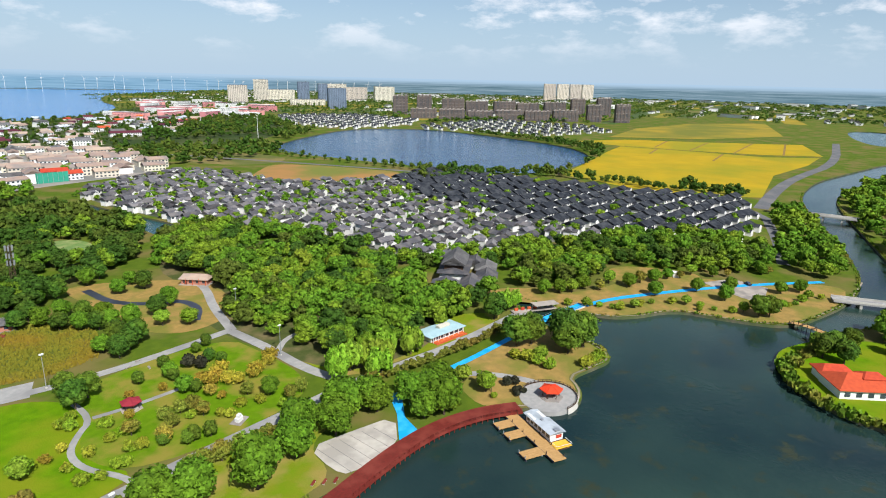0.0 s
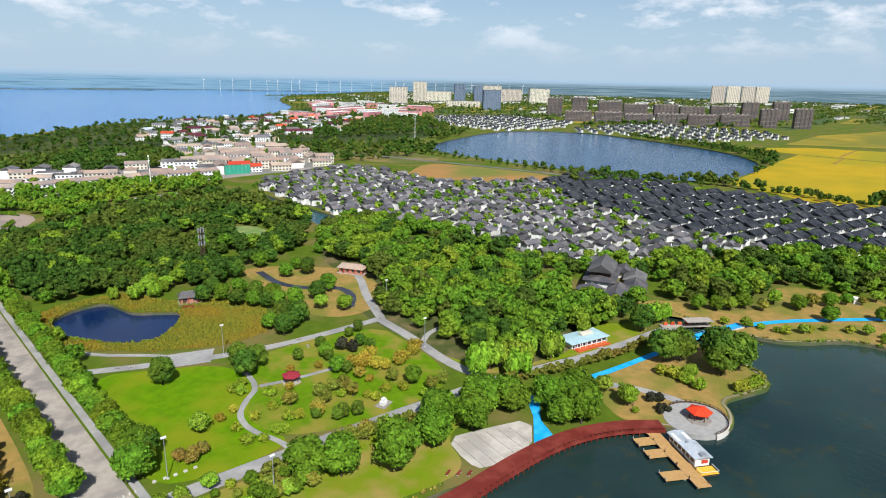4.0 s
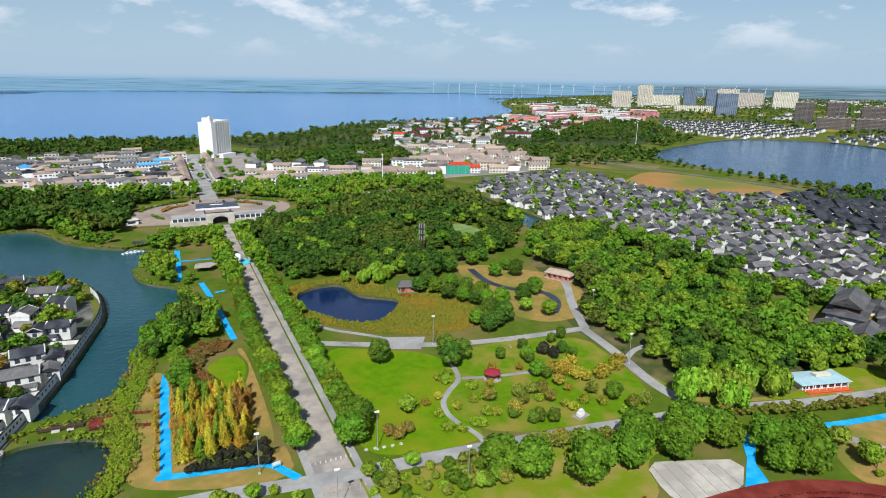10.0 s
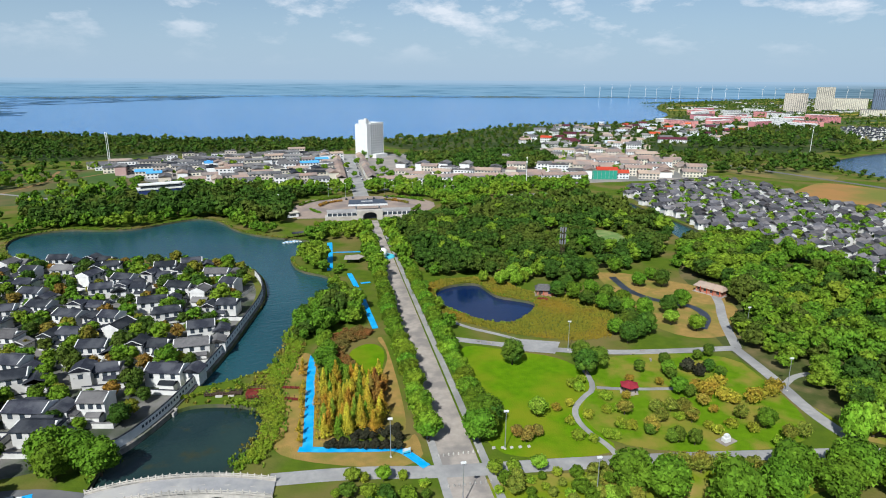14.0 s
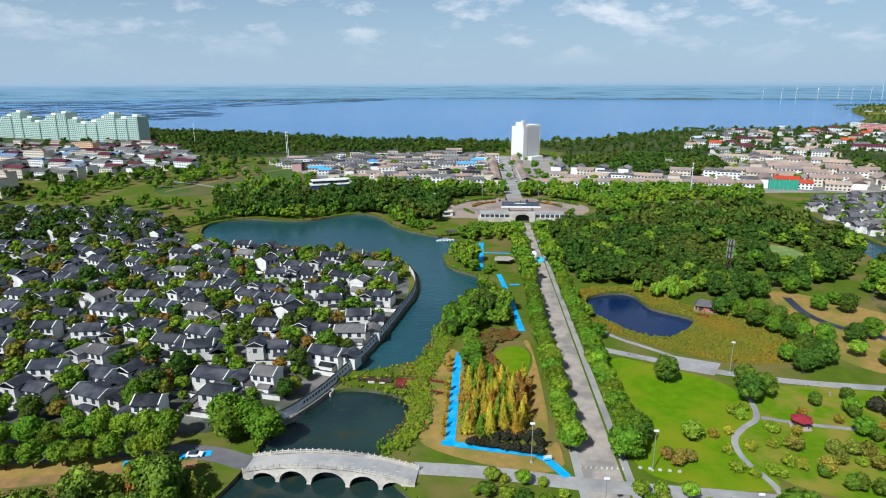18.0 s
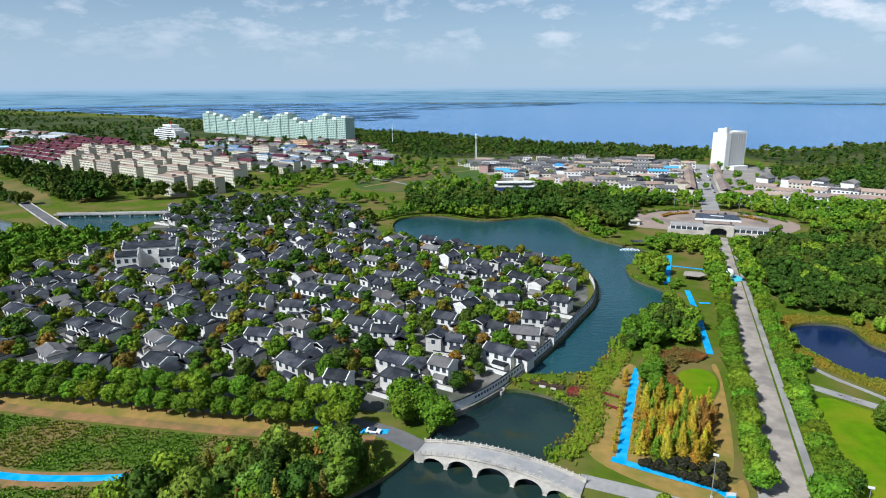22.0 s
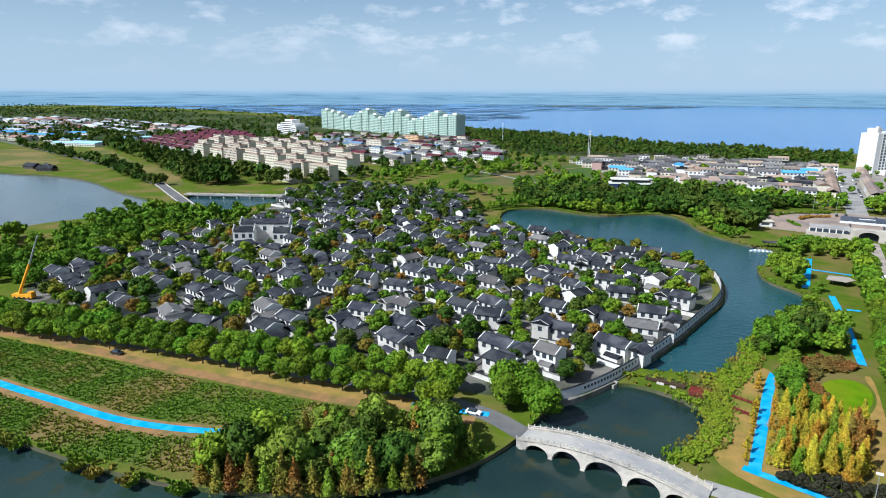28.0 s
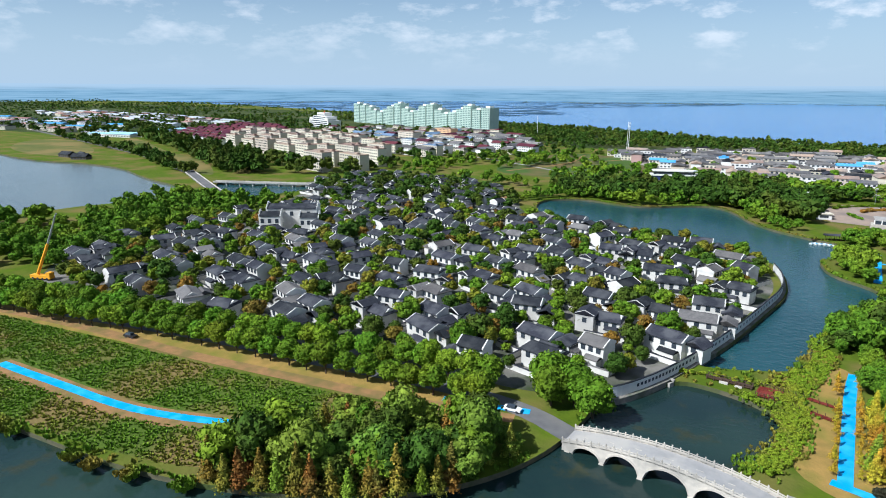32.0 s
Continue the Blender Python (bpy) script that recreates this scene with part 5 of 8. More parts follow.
woods("woods", scatter(list(FARWOOD2), 44, 86, lambda x, y: noise.noise((x * 0.003, y * 0.003, 2)) > -0.1), 1.6, WOODS2, "far belts of trees on the western plain", 86, tufts=16, clumps=4)
FAREAST = ((1300, 2150), (1700, 2850), (2900, 3600), (4700, 4300), (4800, -800), (2300, -600), (2150, 380), (1560, 440), (1300, 900), (1100, 1500))
FARCROP = (FIELDGREEN, mat("far_crop", (0.07, 0.10, 0.03), (0.055, 0.085, 0.028), 0.02), RICE2, FIELDGREEN, FALLOW)
strips = [Shape() for _ in FARCROP]
far_r, belts, far_walls, far_roofs = random.Random(77), [], Shape(), Shape()
for row in range(-12, 64):
    y, x = row * 78, 1250 + far_r.uniform(0, 120)
    while x < 4700:
        l, w = far_r.uniform(130, 420), far_r.uniform(40, 70)
        cx, cy = x + l / 2, y + 0.12 * (x - 1250)
        if inside(cx, cy, FAREAST):
            if far_r.random() < 0.55:
                strips[far_r.randrange(len(FARCROP))].box(cx, cy, 0.0, l * 0.94, w, 0.12, 7)
            if far_r.random() < 0.85:
                belts += [(cx - l / 2 + k * 11 + far_r.uniform(-5, 5), cy + 36 + far_r.uniform(-12, 12)) for k in range(int(l / 11))]
            if far_r.random() < 0.4:
                belts += [(cx + far_r.uniform(-l, l) / 2, cy + far_r.uniform(-30, 30)) for k in range(int(l / 9))]
            if far_r.random() < 0.3:
                for k in range(far_r.randint(2, 6)):
                    hx, hy, hl = cx + far_r.uniform(-90, 90), cy - 34 + far_r.uniform(-6, 6), far_r.uniform(12, 34)
                    far_walls.box(hx, hy, 0, hl, 11, 6.5, 7)
                    far_roofs.gable(hx, hy, 6.5, hl, 11, 2.6, 0.5)
        x += l
for s_, m_ in zip(strips, FARCROP):
    solid("far_fields", s_, m_, "long strips of field on the far plain", "fields", kind="stuff")
hamlets = thing("far_hamlets", 0, 0, 0, 0, "scattered white farmhouses on the far plain", "houses", kind="stuff")
part("walls", far_walls, WHITE, hamlets)
part("roofs", far_roofs, GREYROOF, hamlets)
woods("woods", belts, 1.35, WOODS2, "far thin belts of trees between fields", 27, high=7.0, rad=5.0)
MIDPLAIN = ((430, 600), (600, 620), (640, 700), (890, 830), (940, 900), (1150, 1300), (1050, 1420), (760, 1130), (520, 830), (430, 760))
woods("woods", scatter(list(MIDPLAIN), 17, 18, lambda x, y: free(x, y, 6) and noise.noise((x * 0.008, y * 0.008, 3)) > -0.12), 1.3, WOODS2, "scattered trees on the plain by the town lake", 28, tufts=28, clumps=4)
WESTPLAIN = ((-1900, 620), (-1240, 560), (-1110, 640), (-1160, 820), (-1250, 1000), (-1300, 1180), (-1900, 1250))
woods("woods", scatter(list(WESTPLAIN), 17, 19, lambda x, y: noise.noise((x * 0.01, y * 0.01, 5)) > -0.05), 1.3, WOODS2, "scattered dark trees on the western plain", 29, tufts=28, clumps=4)
TOWNTREES = ((-1000, 1000), (-560, 1120), (-420, 900), (-262, 770), (-330, 640), (-450, 500), (-730, 600), (-980, 700))
woods("woods", scatter(list(TOWNTREES), 24, 20), 1.0, WOODS2, "street trees among town roofs", 30, tufts=40, clumps=4)
woods("woods", scatter([(-262, 770), (-180, 870), (-21, 885), (420, 830), (480, 750), (420, 600), (-140, 620)], 36, 21), 0.9, WOODS, "green trees among town roofs", 36, tufts=60, clumps=5)
for poly, step, size, m, label, seed in (
    (((-14, 384), (10, 388), (25, 390), (25, 426), (4, 426), (-10, 415)), 6.0, 0.78, WOODS, "green trees beside the park gate", 72),
    (((44, 395), (58, 400), (90, 424), (112, 450), (106, 478), (80, 442), (46, 428)), 6.0, 0.8, WOODS2, "dark trees beside the park gate", 73),
    (((-62, 452), (-34, 455), (-30, 528), (-12, 552), (10, 560), (-60, 566)), 7.0, 0.95, WOODS2, "dark trees beside the forecourt", 79),
    (((97, 480), (132, 486), (132, 524), (100, 530), (88, 546), (60, 556), (62, 550), (92, 530)), 7.0, 0.9, WOODS, "green trees round the forecourt", 80),
    (((44, 205), (52, 228), (48, 300), (46, 300), (44.5, 240)), 5.5, 0.8, WOODS, "green trees between avenue and pond", 74),
    (((-3.5, 195), (9, 194), (4, 206), (2.5, 214), (-2, 222), (0, 238), (-5, 234), (-3.5, 214)), 4.2, 0.6, WOODS, "low green trees beside the glade", 75),
    (((250, 120), (252, 130), (256, 128), (254, 122)), 6.5, 1.0, WOODS, "trees by the old garden hall", 77),
    (((300, -30), (330, -40), (420, -60), (380, -130), (300, -90), (262, -40)), 8.0, 1.1, WOODS, "green trees behind the lake villa", 78)):
    woods("woods", scatter(list(poly), step, seed, lambda x, y: free(x, y, 3.4, seed not in (75, 76)) and not (seed == 75 and inside(x, y, GLADE))), size, m, label, seed, tufts=300, clumps=7)

# ------------------------------------------------ houses


def windows_on(parent, spots, w=1.3, h=1.5):
    """Windows with a raised sill and head, each a part; spots are (x, y, z, heading) on the wall."""
    key = ("win", w, h)
    if key not in PROTO:
        PROTO[key] = Shape().box(0, 0, 0, w, 0.10, h).box(0, 0, h, w + 0.3, 0.3, 0.12).box(0, 0, h / 2 - 0.03, w, 0.16, 0.06).box(0, 0, 0, 0.06, 0.16, h).mesh("window", GLASS)
    for x, y, z, a in spots:
        part("window", PROTO[key], None, parent, at=pose(x, y, z, 0, 0, a))


def fire_gable(s, x, y, depth, eaves, rise, lift=0.38):
    """A white gable wall that stands a little above the roof, ridge along x."""
    b = depth / 2 + 0.25
    side = [(y - b, eaves - 0.5), (y + b, eaves - 0.5), (y + b, eaves + lift * 0.6), (y, eaves + rise + lift), (y - b, eaves + lift * 0.6)]
    pts = [(x - 0.17, u, w) for u, w in side] + [(x + 0.17, u, w) for u, w in side]
    return s.add(pts, ((4, 3, 2, 1, 0), (5, 6, 7, 8, 9), (0, 1, 6, 5), (1, 2, 7, 6), (2, 3, 8, 7), (3, 4, 9, 8), (4, 0, 5, 9)))


# main length, depth, eaves; side wing length, depth, eaves, set forward; front room length, place
VILLAS = ((10.5, 6.6, 6.4, 6.4, 5.6, 4.6, 2.6, 4.6, -2.4), (9.0, 6.8, 6.2, 7.4, 5.2, 6.0, 3.0, 3.8, -1.6), (11.5, 6.2, 6.0, 5.6, 5.4, 3.4, 1.8, 5.2, 2.0), (8.4, 6.4, 6.6, 6.6, 5.0, 3.4, 2.4, 4.0, 1.6), (12.4, 6.6, 6.2, 5.4, 5.6, 5.4, -1.6, 5.0, 2.6), (8.8, 6.2, 5.2, 7.6, 5.8, 6.6, 1.4, 3.6, 2.0))


def villa(x, y, turn, style, seed, group="villas", roof=None, label="white plastered villa with dark grey tiled roofs", size=1.0):
    key = ("villa", style, roof.name if roof else "", size)
    m = pose(x, y, 0, 0, 0, turn) @ Matrix.Diagonal((size, size, size, 1))
    if key in PROTO:
        return copy_thing(PROTO[key], m)
    roof = roof or TILE
    h = thing("villa", 0, 0, 0, 0, label, "house", group)
    L, D, E, L2, D2, E2, fwd, L3, px = VILLAS[style]
    D, D2, E, E2 = D * 1.08, D2 * 1.06, E * 0.92, E2 * 0.92
    side = -1 if style % 2 else 1
    walls = Shape().house(0, 0, 0, L, D, E, 1.5)
    if style in (0, 3, 4):
        fire_gable(walls, -L / 2, 0, D, E, 1.5)
        fire_gable(walls, L / 2, 0, D, E, 1.5)
    part("wall", walls, PLASTER, h)
    part("roof", Shape().gable(0, 0, E, L - (0.9 if style in (0, 3, 4) else 0), D, 1.5, 0.55, 0.24, 0.0 if style in (0, 3, 4) else 1.6).box(0, 0, E + 1.66, L - 1.0 if style in (0, 3, 4) else L - 3.0, 0.3, 0.26), roof, h)
    across = pose(side * (L / 2 + D2 / 2 - 0.6), -fwd, 0, 0, 0, 90)
    wing = Shape().house(0, 0, 0, L2, D2, E2, 1.3)
    if style in (1, 2, 5):
        fire_gable(wing, -L2 / 2, 0, D2, E2, 1.3)
    part("wing_wall", wing.turned(across), PLASTER, h)
    part("wing_roof", Shape().gable(0, 0, E2, L2 - (0.5 if style in (1, 2, 5) else 0), D2, 1.3, 0.5, 0.24).turned(across), roof, h)
    low = pose(px, -D / 2 - 1.4, 0)
    part("porch_wall", Shape().house(0, 0, 0, L3, 2.8, 2.7, 0.6).turned(low), PLASTER, h)
    part("porch_roof", Shape().gable(0, 0, 2.7, L3, 2.8, 0.6, 0.3, 0.2).turned(low), roof, h)
    if style in (0, 2, 4):
        part("back_wing_wall", Shape().house(-side * 2, D / 2 + 2.0, 0, 5.4, 4.4, 4.2, 1.1), PLASTER, h)
        part("back_wing_roof", Shape().gable(-side * 2, D / 2 + 2.0, 4.2, 5.4, 4.4, 1.1, 0.6), roof, h)
    windows_on(h, [(-L * 0.3, -D / 2 - 0.02, E - 2.3, 0), (0, -D / 2 - 0.02, E - 2.3, 0), (L * 0.3, -D / 2 - 0.02, E - 2.3, 0), (side * (L / 2 + D2 / 2 - 0.6), -fwd - L2 / 2 - 0.02, min(E2 - 2.1, 3.4), 0)], 1.5, 1.6)
    a, b = L / 2 + 3.0, D / 2 + 4.6
    wall = part("garden_wall", Shape().box(-side * 1.5, -b, 0, 2 * a, 0.3, 1.8).box(-side * (a + 1.35), -1, 0, 0.3, 2 * b - 2.4, 1.8), PLASTER, h)
    part("coping", Shape().box(-side * 1.5, -b, 1.8, 2 * a + 0.3, 0.55, 0.16).box(-side * (a + 1.35), -1, 1.8, 0.55, 2 * b - 2.9, 0.16), roof, wall)
    PROTO[key] = h
    h.matrix_basis = m
    return h


def lattice(poly, dx, dy, turn, seed, jitter=0.08, keep=lambda x, y: True):
    """Rows of places inside a plot, laid out along the rows' own direction."""
    r = random.Random(seed)
    c, s = math.cos(radians(turn)), math.sin(radians(turn))
    us, ws = [x * c + y * s for x, y in poly], [y * c - x * s for x, y in poly]
    out, row, w = [], 0, min(ws)
    while w < max(ws):
        u = min(us) + (row % 2) * dx * 0.3
        while u < max(us):
            a, b = u + r.uniform(-jitter, jitter) * dx, w + r.uniform(-jitter, jitter) * dy
            p = a * c - b * s, a * s + b * c
            if inside(p[0], p[1], poly) and keep(*p):
                out.append(p)
            u += dx
        w += dy
        row += 1
    return out


PENINSULA = ((-285, 136), (-320, 160), (-328, 240), (-335, 310), (-300, 360), (-200, 358), (-180, 364), (-91, 355), (-44, 340), (-37, 300), (-40, 262), (-44, 232), (-50, 208), (-56, 190), (-64, 172), (-100, 162), (-142, 156), (-186, 146), (-243, 132))
vsites = []
for i, (x, y) in enumerate(scatter(list(PENINSULA), 21.5, 21, lambda x, y: math.hypot(x + 285, y - 266) > 24, jitter=0.26)):
    villa(x, y, random.choice((-14, -14, -14, -24, 70, 4)) + random.uniform(-8, 8), (i * 5 + i // 7) % 6, i, roof=TILE2 if i % 9 == 4 else None, label="white plastered villa with pale grey roofs" if i % 9 == 4 else "white plastered villa with dark grey tiled roofs")
    vsites.append((x, y))
spots = scatter(list(PENINSULA), 7.2, 22, lambda x, y: math.hypot(x + 281, y - 258) > 19 and all((x - a) ** 2 + (y - b + 1) ** 2 > 50 for a, b in vsites))
gardens = spots
AUTUMN = leafy("leaf_autumn", (0.20, 0.10, 0.022), (0.15, 0.12, 0.02), (0.24, 0.13, 0.02), vary=0, coarse=0.06)
YELLOWING = leafy("leaf_mixed", (0.13, 0.165, 0.014), (0.19, 0.18, 0.018), (0.17, 0.12, 0.022), vary=0, coarse=0.05)
for k, (tone, size, label) in enumerate(((WOODS, 0.88, "green garden trees between white villas"), (WOODS2, 0.98, "dark garden trees between white villas"), (YELLOWING, 0.84, "yellowing garden trees between white villas"), (WOODS, 0.8, "green garden trees between white villas"), (WOODSLIME, 0.82, "light green garden trees between white villas"), (WOODS2, 0.8, "dark garden trees between white villas"), (AUTUMN, 0.72, "rusty autumn trees between white villas"))):
    woods("garden_trees", gardens[k::7], size * 0.88, tone, label, 33 + k, tufts=220, clumps=7)
NECK = ((-340, 340), (-395, 400), (-380, 470), (-300, 470), (-230, 440), (-190, 380), (-300, 364))
for i, (x, y) in enumerate(scatter(list(NECK), 23, 23, lambda x, y: not wet(x, y, 6), jitter=0.2)):
    villa(x, y, random.choice((-12, 70, -22)) + random.uniform(-5, 5), i % 6, i)
woods("garden_trees", scatter(list(NECK), 8.5, 24, lambda x, y: not wet(x, y, 3)), 0.85, WOODS2, "garden trees between white villas", 31)

# the dark-roofed village by the canal
VILLAGE = ((270, 530), (330, 555), (404, 568), (430, 530), (412, 440), (484, 376), (580, 370), (592, 182), (610, 62), (450, 30), (415, 100), (370, 150), (300, 160), (276, 205), (296, 262), (276, 300), (262, 370))




def row_house(shape_wall, shape_roof, shape_win, x, y, turn, r, longer=0.0):
    m = pose(x, y, 0, 0, 0, turn)
    L, D, E = r.uniform(8.0, 11) + longer * 1.3, r.uniform(5.4, 6.4) + longer * 1.25, r.uniform(4.8, 5.8) - longer * 0.2
    rise = 1.6 + longer * 0.25
    a = Shape().house(0, 0, 0, L, D, E, rise).turned(m)
    shape_wall.add(a.v, a.f)
    b = Shape().gable(0, 0, E, L, D, rise, 0.75, 0.24).turned(m)
    shape_roof.add(b.v, b.f)
    s = r.choice((-1, 1)) * L * r.uniform(0.15, 0.3)
    up = E * r.choice((0.6, 0.92, 0.92))
    a = Shape().house(0, 0, 0, 4.4, 4.6, up, 1.5).turned(m @ pose(s, -D / 2 - 1.8, 0, 0, 0, 90))
    shape_wall.add(a.v, a.f)
    b = Shape().gable(0.25, 0, up, 3.7, 4.6, 1.5, 0.25, 0.2).turned(m @ pose(s, -D / 2 - 1.8, 0, 0, 0, 90))
    shape_roof.add(b.v, b.f)
    w = Shape()
    for k in (-0.33, 0, 0.33):
        w.box(L * k, -D / 2 - 0.02, E - 2.1, 1.2, 0.1, 1.3)
    w.turned(m)
    shape_win.add(w.v, w.f)


ROWS = ((452, 28), (612, 60), (594, 182), (580, 372), (500, 372), (440, 300), (405, 200), (400, 120))
vsites = scatter(list(VILLAGE), 15.4, 25, lambda x, y: not wet(x, y, 5) and not inside(x, y, ROWS), jitter=0.24) + lattice(ROWS, 17.5, 17.0, -12, 65, 0.07)
r = random.Random(8)
near = [p for p in vsites if math.hypot(p[0], p[1]) < 318]
far = [p for p in vsites if math.hypot(p[0], p[1]) >= 318]
for i, (x, y) in enumerate(near):
    villa(x, y, r.choice((4, 14, 26, -10, -60)) + r.uniform(-8, 8), (i * 5 + i // 5) % 6, i, "village houses", (TILE, SLATE, TILE2, SLATE, BLUEGREY if i % 10 == 4 else SLATE)[i % 5], "white village house with grey tiled roofs", 0.8)
wa, ro, wi, ro2 = Shape(), Shape(), Shape(), Shape()
for x, y in far:
    row_house(wa, ro if inside(x, y, ROWS) else ro2, wi, x, y, (r.choice((-12, -12, -12, 0)) if inside(x, y, ROWS) else r.choice((-12, 6, 20, 78))) + r.uniform(-3, 3), r, 3.4 if inside(x, y, ROWS) else 0.0)
far_village = thing("village_houses", 0, 0, 0, 0, "rows of white houses with dark grey roofs", "houses", kind="stuff")
part("walls", wa, PLASTER, far_village)
part("roofs", ro, TILE, far_village)
part("roofs", ro2, SLATE, far_village)
part("windows", wi, GLASS, far_village)
woods("garden_trees", scatter(list(VILLAGE), 12.0, 26, lambda x, y: not inside(x, y, ROWS) or random.random() < 0.3), 0.72, WOODS, "green garden trees among village houses", 32)


# ------------------------------------------------ larger buildings


def block(name, x, y, turn, sx, sy, floors, wall, roofm, label, group="", flat=True, fh=3.1, cols=0, category="building", rise=1.8, wide=0.5):
    """A building with one window part a storey and side, and a roof of its own."""
    b = thing(name, x, y, 0, turn, label, category, group)
    h = floors * fh
    distant, wins = math.hypot(x, y) > 560, Shape()
    body = part("wall", Shape().box(0, 0, 0, sx, sy, h) if flat else Shape().house(0, 0, 0, sx, sy, h, rise), wall, b)
    if flat:
        rf = Shape().box(0, 0, h, sx - 0.6, sy - 0.6, 0.15)
        for u in (-1, 1):
            rf.box(u * (sx / 2 - 0.15), 0, h, 0.3, sy, 0.8).box(0, u * (sy / 2 - 0.15), h, sx - 0.6, 0.3, 0.8)
        rf.box(sx * 0.2, 0, h, min(4, sx * 0.3), min(4, sy * 0.4), 2.2)
    else:
        rf = Shape().gable(0, 0, h, sx, sy, rise, 0.5)
    part("roof", rf, roofm, b)
    n = cols or max(2, int(sx / 3.4))
    for f in range(floors):
        s = wins if distant else Shape()
        for k in range(n):
            s.box((k + 0.5) * sx / n - sx / 2, -(sy / 2 + 0.03), f * fh + 0.9, sx / n * wide, 0.1, fh * 0.45)
        if not distant:
            part("window_strip", s, GLASS, b)
    if distant:
        me = body.data
        k = len(me.polygons)
        shell = Shape().add([v.co[:] for v in me.vertices], [tuple(p.vertices) for p in me.polygons]).add(wins.v, wins.f)
        both = mesh_of("wall", shell.v, shell.f, wall)
        both.materials.append(GLASS)
        both.polygons.foreach_set("material_index", [0] * k + [1] * len(wins.f))
        body.data = both
    return b


def tower():
    b = thing("tower_block", 66, 848, 0, 45, "white thirteen-storey tower block by the lake", "building")
    part("wall", Shape().box(0, 0, 0, 34, 21, 45), WHITE, b)
    part("stair_core", Shape().box(-13.4, -2, 45, 7, 12, 5.5).box(-15, -7, 45, 3, 3, 7.5), WHITE, b)
    part("parapet", Shape().box(4, -10.2, 45, 26, 0.5, 1.4).box(16.7, 0, 45, 0.5, 20.4, 1.4).box(4, 10.2, 45, 26, 0.5, 1.4), WHITE, b)
    for k in range(7):
        part("mullion", Shape().box(-10 + k * 4.4, -10.62, 2, 0.7, 0.24, 43), WHITE, b)
    for f in range(13):
        for k in range(6):
            part("window", PROTO.setdefault("towerwin", Shape().box(0, 0, 0, 2.2, 0.2, 1.7).mesh("window", GLASS)), None, b, at=pose(-7.8 + k * 4.4, -10.53, 2.2 + f * 3.3))
        for k in range(4):
            part("window", PROTO["towerwin"], None, b, at=pose(17.03, -7 + k * 4.6, 2.2 + f * 3.3, 0, 0, 90))
    part("podium", Shape().box(4, -14, 0, 24, 8, 5), WHITE, b)


tower()


def hotel():
    """Two long stepped slabs of mint-green rooms."""
    for x, y, turn, steps in ((-930, 1182, -18, (13, 12, 11, 9, 8, 10, 12, 14, 11, 9, 10)), (-696, 1104, -19, (13, 14, 11, 9, 10, 12, 14, 12, 13))):
        b = thing("hotel_slab", x, y, 0, turn, "long pale mint-green hotel slab with stepped roofs", "building", "hotel slabs")
        for k, fl in enumerate(steps):
            u = (k - (len(steps) - 1) / 2) * 25
            tint = MINT
            part("wall", Shape().box(u, (k % 3) * 2, 0, 25, 24, fl * 3.5), tint, b)
            part("roof_house", Shape().box(u, (k % 3) * 2, fl * 3.5, 12, 10, 3.4), WHITE, b)
            w = Shape()
            for f in range(fl):
                for j in range(5):
                    w.box(u - 10 + j * 5, (k % 3) * 2 - 12.05, f * 3.5 + 1.1, 3.0, 0.3, 1.9)
            part("window_grid", w, mat("hotel_glass", (0.10, 0.17, 0.16), (0.08, 0.14, 0.135), 0.2, rough=0.2), b)


hotel()
r = random.Random(4)
# apartment slabs and red-roofed rows of the western town
APART = ((-725, 570), (-592, 519), (-452, 462), (-430, 470), (-439, 565), (-531, 645), (-669, 728), (-810, 765), (-893, 750))
for i, (x, y) in enumerate(lattice(APART, 50, 33, -16, 41, 0.05)):
    block("apartment_block", x, y, -16, r.choice((36, 38, 30)), 11, r.choice((5, 6, 6)), r.choice((CREAM, CREAM, BEIGE)), TAN, "cream apartment slab with a tan roof", "apartment slabs")
REDROWS = ((-990, 660), (-796, 572), (-754, 596), (-840, 790), (-989, 905), (-1144, 916))
for i, (x, y) in enumerate(lattice(REDROWS, 33, 25, -16, 42, 0.06)):
    block("terrace", x, y, -16, 27, 9, 3, r.choice((WHITE, CREAM, WHITE)), MAROON, "white terrace of houses with a maroon roof", "maroon terraces", flat=False, rise=2.6)
LOWTOWN = ((-547, 632), (-478, 616), (-432, 643), (-385, 690), (-330, 720), (-380, 800), (-545, 960), (-681, 880), (-746, 840))
for i, (x, y) in enumerate(lattice(LOWTOWN, 34, 27, -16, 43, 0.22)):
    block("terrace", x, y, -16 + r.choice((0, 0, 0, 90)), r.uniform(16, 30), 11, r.choice((2, 3, 3, 4)), r.choice((WHITE, WHITE, CREAM)), r.choice((MAROON, GREYROOF, TILE2, BLUEGREY)), "low white terrace with a pitched roof", "low terraces", flat=r.random() < 0.15, rise=2.5)
for x, y, w, fl, m in ((-590, 905, 42, 5, mat("orange_wall", (0.66, 0.42, 0.24), (0.58, 0.37, 0.22), 0.2)), (-560, 760, 36, 6, BEIGE), (-470, 690, 60, 3, WHITE), (-520, 800, 50, 4, CREAM)):
    block("building", x, y, -16, w, 15, fl, m, TAN, "flat-roofed town block above low roofs", "town blocks")
WESTTOWN = ((-880, 1000), (-700, 1030), (-560, 1050), (-420, 900), (-560, 975), (-700, 900), (-860, 850))
for i, (x, y) in enumerate(lattice(WESTTOWN, 44, 36, -16, 44, 0.25)):
    block("building", x, y, -16, r.uniform(18, 36), r.uniform(10, 14), r.choice((2, 3)), r.choice((WHITE, CREAM, BEIGE)), r.choice((GREYROOF, TAN, MAROON)), "low town building with a plain roof", "town buildings", flat=r.random() < 0.3)
